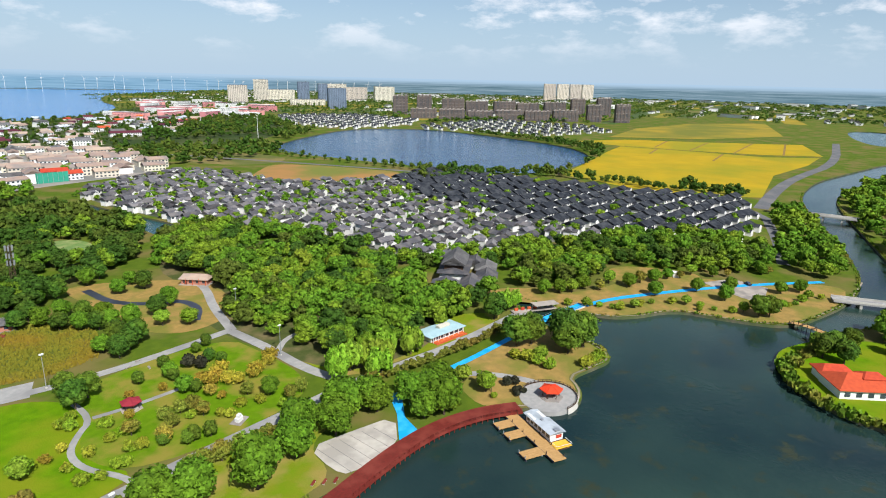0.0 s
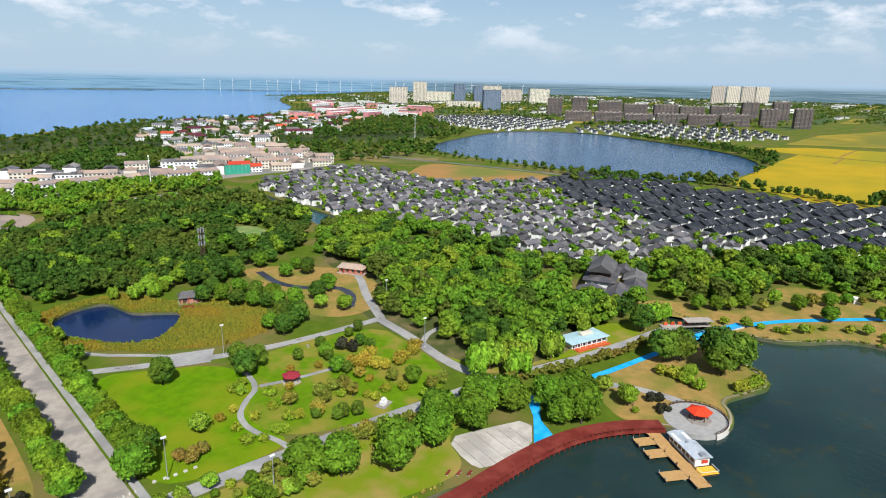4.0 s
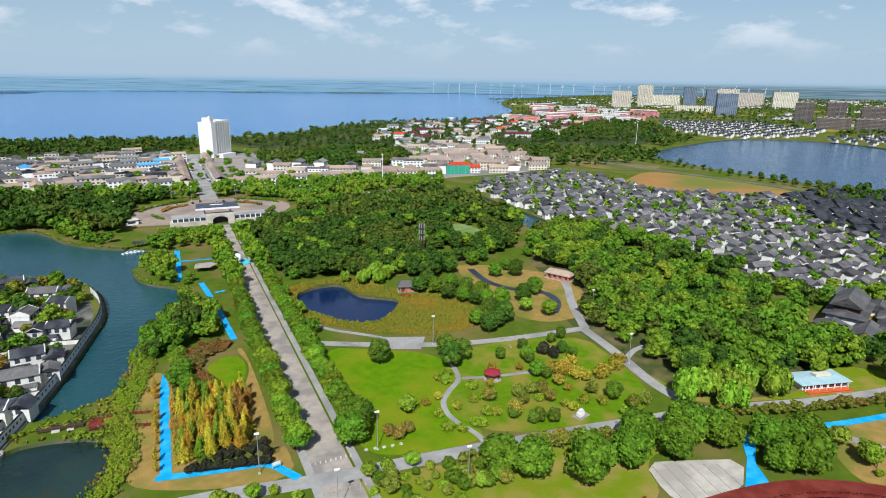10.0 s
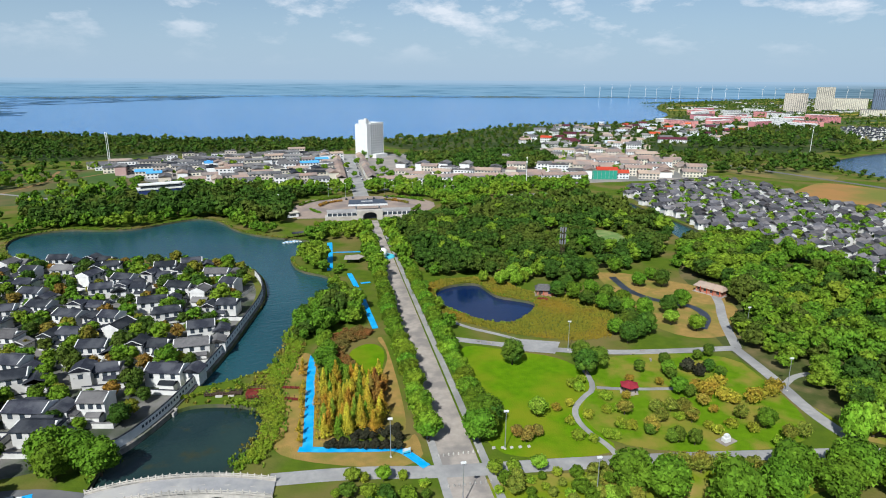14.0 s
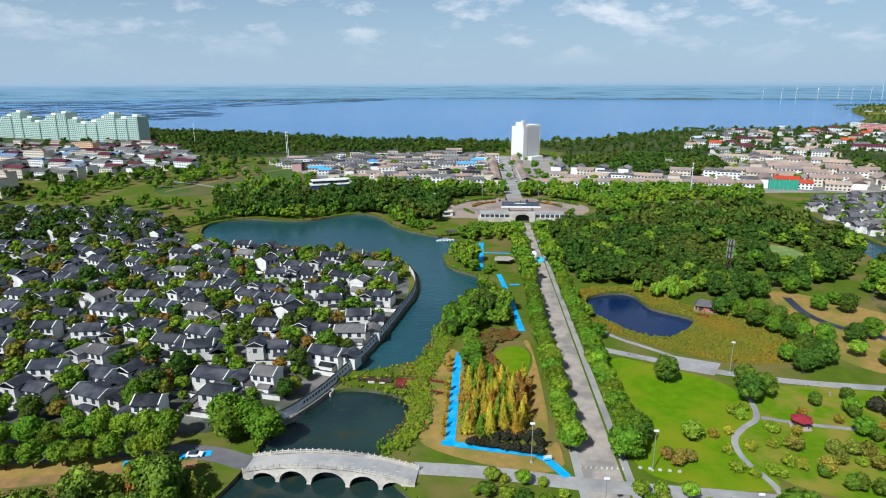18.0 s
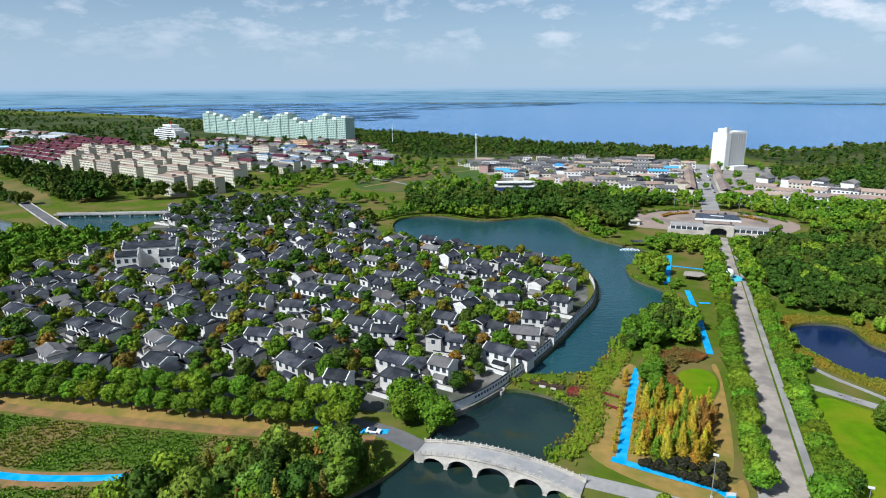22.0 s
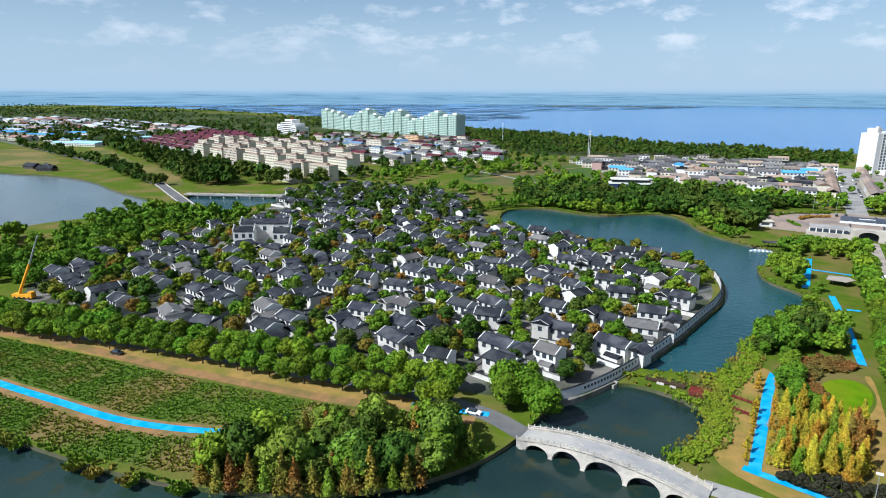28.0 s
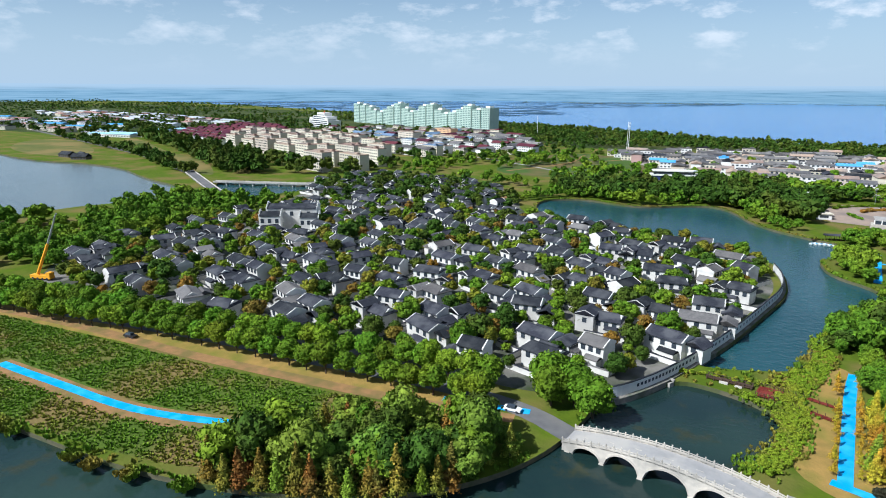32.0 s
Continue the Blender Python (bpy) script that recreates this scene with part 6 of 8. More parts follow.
PALEBLUE = mat("pale_blue_roof", (0.34, 0.55, 0.72), (0.30, 0.50, 0.66), 0.1, vary=0.1)
for x, y, w, tr in ((-1062, 596, 92, 14), (-1052, 618, 80, 14), (-1098, 722, 60, 60), (-1180, 640, 80, 14)):
    block("market_hall", x, y, tr, w, 20, 1, WHITE, PALEBLUE, "long low white hall with a pale blue roof", "pale blue halls", flat=False, fh=5)
for x, y, tr in ((-790, 388, 8), (-768, 394, -14), (-752, 384, 30)):
    block("lake_shed", x, y, tr, 18, 11, 1, mat("dark_plank", (0.12, 0.10, 0.085), (0.09, 0.075, 0.065), 0.8), TILE, "dark timber shed at the lake edge", "lake sheds", flat=False, fh=3.4, rise=3.2)
FACTORY = ((-2300, 980), (-1700, 880), (-1244, 790), (-1150, 960), (-1385, 1045), (-1670, 1125), (-2200, 1180))
SHEET = (GREYROOF, mat("blue_roof", (0.10, 0.34, 0.62), (0.09, 0.3, 0.55), 0.1), mat("pinkish_roof", (0.36, 0.20, 0.18), (0.30, 0.17, 0.155), 0.1, vary=0.2), mat("pale_roof", (0.45, 0.48, 0.52), (0.38, 0.41, 0.45), 0.1, vary=0.2))
for i, (x, y) in enumerate(lattice(FACTORY, 98, 52, -14, 45, 0.1)):
    block("factory_hall", x, y, -14, r.uniform(66, 92), r.uniform(22, 30), 2, r.choice((CREAM, WHITE, mat("brick_wall", (0.288, 0.128, 0.096), (0.24, 0.112, 0.08), 0.2))), r.choice((SHEET[0], SHEET[0], SHEET[2], SHEET[3], SHEET[3])), "long factory hall with a sheet roof", "factory halls", flat=False, fh=4)
FACTORY2 = ((-1500, 560), (-1250, 560), (-1230, 720), (-1280, 770), (-1700, 850), (-1900, 700))
for i, (x, y) in enumerate(lattice(FACTORY2, 84, 60, 12, 46, 0.2)):
    block("factory_hall", x, y, 12, r.uniform(40, 66), r.uniform(16, 26), r.choice((2, 3)), r.choice((CREAM, WHITE)), r.choice(SHEET), "works building with a sheet roof", "works buildings", flat=False, fh=3.6)
woods("woods", scatter(list(WESTSCRUB), 30, 88, lambda x, y: not inside(x, y, FACTORY) and not inside(x, y, FACTORY2) and noise.noise((x * 0.006, y * 0.006, 8)) > -0.25), 1.35, WOODS2, "dark trees round the western works", 88)
PINKISH = mat("faded_pink_wall", (0.44, 0.288, 0.256), (0.384, 0.256, 0.232), 0.2)
OLDTOWN = ((-262, 770), (-180, 870), (-21, 885), (20, 850), (20, 606), (-30, 620), (-140, 640))
for i, (x, y) in enumerate(scatter(list(OLDTOWN), 22.5, 46, jitter=0.2)):
    block("town_house", x, y, r.choice((10, 10, 100)), r.uniform(14, 24), r.uniform(8, 12), r.choice((2, 2, 3)), r.choice((WHITE, CREAM, BEIGE, PINKISH if i % 4 == 0 else WHITE)), r.choice((GREYROOF, GREYROOF, TAN, TILE2, TILE2, SHEET[1] if i % 9 == 0 else TILE)), "old town house with a weathered roof", "old town houses", flat=r.random() < 0.25)
EASTTOWN = ((286, 602), (411, 592), (440, 640), (480, 760), (430, 800), (340, 770), (300, 690), (286, 640))
for i, (x, y) in enumerate(lattice(EASTTOWN, 30, 21, -18, 47, 0.06)):
    red = math.hypot(x - 315, y - 632) < 24
    block("town_house", x, y, -18 if i % 5 else 72, r.uniform(20, 28), r.uniform(11, 14), r.choice((2, 2, 3)), r.choice((WHITE, CREAM, BEIGE)), REDTILE if red else TAN, "cream town building with a red tiled roof" if red else "cream town building with a tan tiled roof", "market town buildings", flat=False, rise=2.6)
MIDTOWN = ((76, 640), (80, 664), (150, 650), (286, 612), (286, 690), (330, 790), (420, 830), (520, 900), (400, 900), (300, 850), (190, 700), (90, 700))
for i, (x, y) in enumerate(scatter(list(MIDTOWN), 27, 247, jitter=0.2)):
    if inside(x, y, TOWNWOOD) and i % 3:
        continue
    block("town_house", x, y, r.choice((-22, -22, 68)), r.uniform(16, 30), r.uniform(9, 13), r.choice((1, 2, 2, 3)), r.choice((WHITE, CREAM)), (TAN, GREYROOF, TAN, TILE2, TAN, TAN, GREYROOF)[i % 7], "low cream town house among trees", "town houses among trees", flat=r.random() < 0.2, rise=2.2)
net = thing("scaffold_sheet", 297, 606, 0, -10, "green netting on a scaffold round a new shop", "scaffold")
part("netting", Shape().box(0, 0, 0, 26, 0.4, 9.5).box(-13, 7, 0, 0.4, 14, 9.5), mat("green_netting", (0.05, 0.30, 0.20), (0.04, 0.25, 0.17), 0.4), net)
for k in range(7):
    part("pole", Shape().rod((-12.6 + k * 4.2, -0.4, 0), (-12.6 + k * 4.2, -0.4, 10.2), 0.12, 5), METAL, net)
for x, y in ((93, 706), (115, 702), (141, 700), (165, 692)):
    block("white_house", x, y, 60, 16, 12, 3, WHITE, GREYROOF, "white three-storey house with stepped gable roof", "white houses", flat=False, rise=2.5)
RESORT = ((350, 900), (700, 1000), (960, 1250), (880, 1420), (480, 1330), (330, 1050))
for i, (x, y) in enumerate(scatter(list(RESORT), 52, 48, jitter=0.35)):
    block("resort_house", x, y, r.uniform(-40, 40), r.uniform(11, 26) if i % 9 else 48, 11, r.choice((2, 2, 3)), WHITE, r.choice((MAROON, TAN, GREYROOF, TAN, REDTILE if i % 2 else SHEET[3])), "white house with a tiled roof by the lake", "lakeside houses", flat=False, rise=3)
CAMPUS = ((780, 1350), (1100, 1250), (1400, 1500), (1500, 1900), (1350, 2100), (1150, 1750))
PINK = mat("pink_wall", (0.62, 0.25, 0.25), (0.55, 0.22, 0.22), 0.1, vary=0.2)
for i, (x, y) in enumerate(scatter(list(CAMPUS), 110, 49, jitter=0.25)):
    block("campus_block", x, y, r.choice((20, -70)), r.uniform(60, 95), 16, r.choice((4, 5)), r.choice((PINK, PINK, WHITE)), r.choice((WHITE, GREYROOF)), "pink and white campus building", "campus blocks")
wa, ro, wi = Shape(), Shape(), Shape()
LAKETOWN = ((960, 830), (1000, 1000), (1180, 1250), (1420, 1150), (1330, 880), (1150, 800))
LAKETOWN2 = ((1100, 740), (1150, 780), (1480, 760), (1480, 480), (1300, 380), (1110, 460))
for x, y in lattice(LAKETOWN, 30, 26, 20, 50, 0.15) + lattice(LAKETOWN2, 32, 28, -20, 51, 0.12):
    row_house(wa, ro, wi, x, y, -16, r)
lake_houses = thing("lake_houses", 0, 0, 0, 0, "white row houses with dark roofs by the lake", "houses", kind="stuff")
part("walls", wa, PLASTER, lake_houses)
part("roofs", ro, TILE, lake_houses)
part("windows", wi, GLASS, lake_houses)
for i, (x, y, sx, sy, fl, w) in enumerate(((1620, 1900, 70, 30, 20, CREAM), (1690, 1960, 40, 30, 16, CREAM), (1880, 2060, 60, 40, 26, CREAM), (1980, 2050, 120, 40, 14, CREAM), (2080, 2010, 50, 40, 24, SOLAR), (2150, 1960, 40, 40, 22, SOLAR), (2300, 2010, 90, 40, 22, CREAM), (2380, 1960, 110, 35, 18, CREAM), (2330, 1750, 90, 35, 20, CREAM), (1780, 1700, 130, 40, 6, WHITE), (1650, 1440, 60, 40, 20, SOLAR))):
    block("high_rise", x, y, -42, sx, sy, fl, r.choice((CREAM, BEIGE, CREAM)) if w is not SOLAR else mat("blue_glass_wall", (0.16, 0.20, 0.27), (0.13, 0.17, 0.23), 0.05), GREYROOF, "tall white high-rise block" if w is CREAM else "tall block of the new town", "new-town high-rises", fh=3.4, cols=max(5, int(sx / 6)), wide=0.62)
SLABBAND = mat("slab_band", (0.34, 0.30, 0.27), (0.29, 0.255, 0.23), 0.2)


def flats(x, y, turn, wide, deep, floors, label, group):
    """A slab of flats: recessed bays between stair cores, balcony bands, windows and roof houses."""
    b = thing("slab_tower", x, y, 0, turn, label, "building", group)
    h, n = floors * 3.1, max(2, round(wide / 11))
    part("wall", Shape().box(0, 0, 0, wide, deep, h), BROWNWALL, b)
    step, bands, panes, tops = wide / n, Shape(), Shape(), Shape()
    for k in range(n):
        u = (k + 0.5) * step - wide / 2
        part("stair_core", Shape().box(u, -deep / 2 - 0.7, 0, step * 0.42, 1.4, h + (3.2 if k % 2 else 1.2)), BROWNWALL, b)
        tops.box(u, 0, h, step * 0.5, deep * 0.5, 3.0 if k % 2 == 0 else 4.6)
        for f in range(floors):
            panes.box(u + step * 0.36, -deep / 2 - 0.06, f * 3.1 + 0.9, step * 0.22, 0.14, 1.7)
            panes.box(u - step * 0.36, -deep / 2 - 0.06, f * 3.1 + 0.9, step * 0.22, 0.14, 1.7)
            panes.box(u, -deep / 2 - 1.43, f * 3.1 + 0.9, step * 0.2, 0.1, 1.6)
    for f in range(2, floors, 3):
        bands.box(0, -deep / 2 - 0.12, f * 3.1, wide + 0.2, 0.24, 0.5)
    bands.box(0, 0, h, wide + 0.8, deep + 0.8, 0.7)
    part("band", bands, SLABBAND, b)
    part("windows", panes, GLASS, b)["kind"] = "stuff"
    part("roof_house", tops, SLABBAND, b)


for i in range(9):
    tall = i in (0, 1, 7, 8)
    flats(1560 + i * 52 - (i % 2) * 15, 1110 - i * 62, -52, 44 if tall else 68, 18, (17, 18, 15, 13, 13, 12, 13, 17, 18)[i], "brown slab tower of flats with balcony bands", "brown slab towers")
for i in range(8):
    flats(1430 + i * 40, 940 - i * 66, -52, 70 if i < 6 else 40, 15, (8, 8, 7, 8, 8, 9, 14, 15)[i], "brown lower slab of flats", "brown lower slabs")
for i in range(4):
    block("slab_tower", 3560 + i * 110, 1440 - i * 40, -60, 70, 30, 30, BEIGE, BEIGE, "far beige tower of flats", "far flats", fh=3.2, cols=8)
FARTOWN = ((2300, 900), (3200, 2400), (4600, 2600), (4700, -600), (2300, -400))
for i, (x, y) in enumerate(scatter(list(FARTOWN), 390, 52, jitter=0.4)):
    block("far_building", x, y, r.uniform(0, 90), r.uniform(40, 140), r.uniform(20, 40), r.choice((2, 3, 5)), WHITE, GREYROOF, "far white building on the plain", "far buildings", cols=6)
for i in range(9):
    block("shop_row", 68 + i * 24.5, 612 + 5 * math.sin(i * 0.45), 2, 23.5, 12, 2, WHITE, TAN, "low white shop row with a tan tiled roof", "shop rows", flat=False, rise=2.2)
for i in range(9):
    for x in (50.5, 19.5):
        block("shop_row", x, 632 + i * 24, 90 if x > 30 else -90, 22, 9, 2, r.choice((WHITE, CREAM)), TAN, "tan-roofed shop house along the street", "street shops", flat=False, rise=2.0)
hallw = thing("clubhouse", -282, 266, 0, 35, "large white clubhouse with stepped gables and dark roofs", "building")
hallw.scale = (1.2, 1.2, 1.1)
for i, (x, y, sx, sy, h0) in enumerate(((0, 0, 24, 11, 11.0), (-9, -8, 10, 8, 8.6), (9, -7, 9, 8, 7.4), (0, 9, 14, 8, 9.0))):
    part("wall", Shape().house(x, y, 0, sx, sy, h0, 1.6), PLASTER, hallw)
    part("roof", Shape().gable(x, y, h0, sx - 1.4, sy, 1.6, 0.3), TILE, hallw)
    for s in (-1, 1):
        part("stepped_gable", Shape().box(x + s * sx / 2, y, h0, 0.5, sy * 0.9, 1.0).box(x + s * sx / 2, y, h0 + 1.0, 0.5, sy * 0.55, 1.0).box(x + s * sx / 2, y, h0 + 2.0, 0.5, sy * 0.25, 0.9), PLASTER, hallw)
    for k in range(3):
        part("window", Shape().box(x - sx / 3 + k * sx / 3, y - sy / 2 - 0.03, h0 - 3.6, 1.6, 0.1, 2.2), GLASS, hallw)

# ------------------------------------------------ the arched stone bridge


def arch_bridge():
    ax, ay, bx, by = -61.5, 141.5, -15.5, 138.5
    span = math.hypot(bx - ax, by - ay)
    b = thing("stone_bridge", ax, ay, 0, math.degrees(math.atan2(by - ay, bx - ax)), "pale grey stone bridge with five arches and balustrades", "bridge")
    half, n = 3.6, 92

    def top(u):
        return 0.5 + 2.9 * (1 - (2 * u - 1) ** 2)

    arches = ((0.055, 0.20), (0.215, 0.385), (0.40, 0.61), (0.625, 0.80), (0.815, 0.945))

    def under(u):
        for a, c in arches:
            if a < u < c:
                k = (2 * (u - a) / (c - a) - 1) ** 2
                return WATER_Z - 0.2 + (top((a + c) / 2) - 0.6 - WATER_Z) * math.sqrt(max(0, 1 - k))
        return -2.6

    us = [i / n for i in range(n + 1)]
    for side in (-1, 1):
        s = Shape()
        for u, w in zip(us[:-1], us[1:]):
            x0, x1 = u * span, w * span
            y0, y1 = side * half, side * (half - 0.5)
            z0, z1 = (under(u), under(w))
            s.add([(x0, y0, z0), (x1, y0, z1), (x1, y0, top(w)), (x0, y0, top(u)), (x0, y1, z0), (x1, y1, z1), (x1, y1, top(w)), (x0, y1, top(u))], ((0, 1, 2, 3), (7, 6, 5, 4), (0, 4, 5, 1)))
        part("spandrel_wall", s, BRIDGESTONE, b)
        rim = Shape()
        for a, c in arches:
            m = [a + (c - a) * i / 14 for i in range(15)]
            for u, w in zip(m[:-1], m[1:]):
                z0, z1 = under(u + 1e-6), under(w - 1e-6)
                y0 = side * (half + 0.12)
                rim.add([(u * span, y0, z0), (w * span, y0, z1), (w * span, y0, z1 + 0.45), (u * span, y0, z0 + 0.45), (u * span, y0 - side * 0.2, z0 + 0.45), (w * span, y0 - side * 0.2, z1 + 0.45)], ((0, 1, 2, 3), (3, 2, 5, 4)))
        part("arch_ring", rim, BRIDGESTONE, b)
        post = Shape().box(0, 0, 0, 0.26, 0.26, 1.25).box(0, 0, 1.25, 0.32, 0.32, 0.12).box(0, 0, 1.37, 0.2, 0.2, 0.2, 0, 0.4).mesh("post", BRIDGESTONE)
        count = 27
        for i in range(count + 1):
            u = i / count
            part("post", post, None, b, at=pose(u * span, side * (half - 0.15), top(u) - 0.05))
        for i in range(count):
            u, w = i / count, (i + 1) / count
            s = Shape()
            for lo, hi, t in ((0.12, 0.62, 0.10), (0.82, 1.0, 0.16)):
                y0, y1 = side * (half - 0.15) - t / 2, side * (half - 0.15) + t / 2
                s.add([(u * span, y0, top(u) + lo), (w * span, y0, top(w) + lo), (w * span, y0, top(w) + hi), (u * span, y0, top(u) + hi), (u * span, y1, top(u) + lo), (w * span, y1, top(w) + lo), (w * span, y1, top(w) + hi), (u * span, y1, top(u) + hi)], ((0, 1, 2, 3), (7, 6, 5, 4), (3, 2, 6, 7), (0, 4, 5, 1)))
            part("rail_panel", s, BRIDGESTONE, b)
    deck, vault = Shape(), Shape()
    for u, w in zip(us[:-1], us[1:]):
        deck.add([(u * span, -half + 0.5, top(u) - 0.06), (w * span, -half + 0.5, top(w) - 0.06), (w * span, half - 0.5, top(w) - 0.06), (u * span, half - 0.5, top(u) - 0.06)], ((0, 1, 2, 3),))
        vault.add([(u * span, -half + 0.4, under(u)), (w * span, -half + 0.4, under(w)), (w * span, half - 0.4, under(w)), (u * span, half - 0.4, under(u))], ((3, 2, 1, 0),))
    part("deck", deck, BRIDGEDECK, b)
    part("vault", vault, BRIDGESTONE, b)
    for i in range(5):
        part("pier_foot", Shape().box(span * (0.2075, 0.3925, 0.6175, 0.8075, 0.03)[i], 0, -2.6, 1.2, 2 * half + 0.8, 1.5), BRIDGESTONE, b)
    for s in range(7):
        u = 0.1 + s * 0.13
        part("lane_mark", Shape().box(u * span, 0, top(u) - 0.055, 2.2, 0.16, 0.02), BRIDGESTONE, b)


arch_bridge()

# ------------------------------------------------ the white wall round the villa peninsula
WALL = ((-66, 159), (-61, 163), (-57, 168), (-52, 179), (-48, 191), (-43.5, 209), (-38.5, 232), (-34.5, 257), (-30, 285), (-32, 306), (-37, 322))
QUAYSTONE = mat("weathered_quay_stone", (0.24, 0.22, 0.19), (0.17, 0.16, 0.14), 0.8, third=(0.12, 0.13, 0.09), coarse=0.2, bump=0.3)
quay = thing("lakeside_wall", 0, 0, 0, 0, "white plastered wall with dark tile coping on a stone quay", "wall")
pts = soften(list(WALL), 2, closed=False)
hole = Shape().box(0, 0, 0, 0.9, 0.12, 0.9, 0, 1).mesh("lattice_window", SOLAR)
for (a, b), (c, d) in zip(pts[:-1], pts[1:]):
    l, t = math.hypot(c - a, d - b), math.degrees(math.atan2(d - b, c - a))
    m = pose((a + c) / 2, (b + d) / 2, 0, 0, 0, t)
    part("wall_panel", Shape().box(0, 0, 0.4, l + 0.05, 0.35, 3.1), WHITE, quay, at=m)
    part("coping", Shape().box(0, 0, 3.5, l + 0.1, 0.6, 0.12).box(0, 0, 3.62, l + 0.1, 0.32, 0.16), TILE, quay, at=m)
    part("quay_stone", Shape().box(0, -0.5, -2.5, l + 0.2, 1.6, 2.95, 0, 1.0), QUAYSTONE, quay, at=m)
    for k in (-0.25, 0.25):
        if l > 3:
            part("lattice_window", hole, None, quay, at=m @ pose(k * l, -0.16, 1.7))
solid("landing_step", Shape().box(0, 0, -1.5, 2.4, 1.8, 1.4).box(0.9, 0, -1.5, 0.8, 1.8, 1.9), STONE, "small stone landing step at the water", "step", at=pose(-49, 184, 0.1, 0, 0, 70))

# ------------------------------------------------ red footways and timber weir between lagoon and pond
plat = thing("red_platform", -25, 190.3, 0, -6, "small brick-red timber platform with a low rail", "platform")
for i in range(9):
    part("board", Shape().box(-2.6 + i * 0.65, 0, 0.5, 0.6, 6.4, 0.14), REDDECK, plat)
for i in range(6):
    for s in (-1, 1):
        part("post", Shape().box(-2.7 + i * 1.08, s * 3.2, 0.0, 0.16, 0.16, 1.5), DARKWOOD, plat)
part("rail", Shape().box(0, 3.2, 1.3, 5.6, 0.1, 0.1).box(0, -3.2, 1.3, 5.6, 0.1, 0.1), DARKWOOD, plat)
for line in (((-22.5, 192.5), (-17, 193.5), (-9.5, 191.5)), ((-22.5, 188), (-17, 186), (-9.5, 183.5))):
    f = thing("red_footway", 0, 0, 0, 0, "narrow brick-red plank footway with posts", "footway")
    for i, (x, y) in enumerate(along(line, 0.9)):
        t = math.degrees(math.atan2(line[1][1] - line[0][1], line[1][0] - line[0][0]))
        part("board", PROTO.setdefault("footboard", Shape().box(0, 0, 0.28, 0.84, 1.5, 0.12).mesh("board", REDDECK)), None, f, at=pose(x, y, 0.02, 0, 0, t))
        if i % 2 == 0:
            for s in (-0.75, 0.75):
                part("post", PROTO.setdefault("footpost", Shape().box(0, 0, -0.1, 0.12, 0.12, 1.3).mesh("post", DARKWOOD)), None, f, at=pose(x, y, 0, 0, 0, t) @ pose(0, s, 0))
weir = thing("timber_weir", -35, 192, 0, -4, "weathered timber weir bridge between pond and lagoon", "weir")
part("deck", Shape().box(0, 0, 0.5, 12, 2.2, 0.2), DARKWOOD, weir)
for i in range(7):
    for s in (-1, 1):
        part("post", Shape().box(-5.7 + i * 1.9, s * 1.0, -2, 0.22, 0.22, 3.4), BARK, weir)
part("rail", Shape().box(0, 1.0, 1.2, 12, 0.12, 0.12).box(0, -1.0, 1.2, 12, 0.12, 0.12), BARK, weir)
part("sluice", Shape().box(-1.2, -1.3, -2, 2.2, 0.8, 2.6), STONE, weir)
part("sluice", Shape().box(2.6, -1.3, -2, 1.8, 0.8, 2.4), STONE, weir)

# ------------------------------------------------ the red lakeside deck, pavilion and jetty
DECK = ((88, 90), (98, 89), (112, 89), (129, 88), (142.5, 85), (155.5, 78.5), (165.5, 69.5))
deck = thing("lakeside_deck", 0, 0, 0, 0, "curved dark red timber deck along the lake", "deck")
line = soften(list(DECK), 3, closed=False)
pts = along(line, 1.05)
for i, ((a, b), (c, d)) in enumerate(zip(pts[:-1], pts[1:])):
    t = math.degrees(math.atan2(d - b, c - a))
    part("plank", PROTO.setdefault("deckplank", Shape().box(0, 0, 0.42, 1.12, 6.0, 0.16).mesh("plank", REDDECK)), None, deck, at=pose(a, b, 0, 0, 0, t))
    if i % 2 == 0:
        part("post", PROTO.setdefault("deckpost", Shape().box(0, -2.9, -2.5, 0.24, 0.24, 4.0).mesh("post", REDDECK)), None, deck, at=pose(a, b, 0, 0, 0, t))
    part("rail", PROTO.setdefault("deckrail", Shape().box(0, -2.9, 1.35, 1.2, 0.14, 0.12).box(0, -2.9, 0.85, 1.2, 0.1, 0.1).box(0, -3.02, -0.3, 1.2, 0.12, 0.75).mesh("rail", REDDECK)), None, deck, at=pose(a, b, 0, 0, 0, t))
ring = [(176.4 + 10.2 * math.cos(k * math.tau / 40), 65.3 + 9.3 * math.sin(k * math.tau / 40)) for k in range(40)]
terrace = thing("round_terrace", 0, 0, 0, 0, "round grey stone terrace on the lake", "terrace")
part("paving", Shape().prism(ring, -2.5, 0.2), PAVE, terrace)
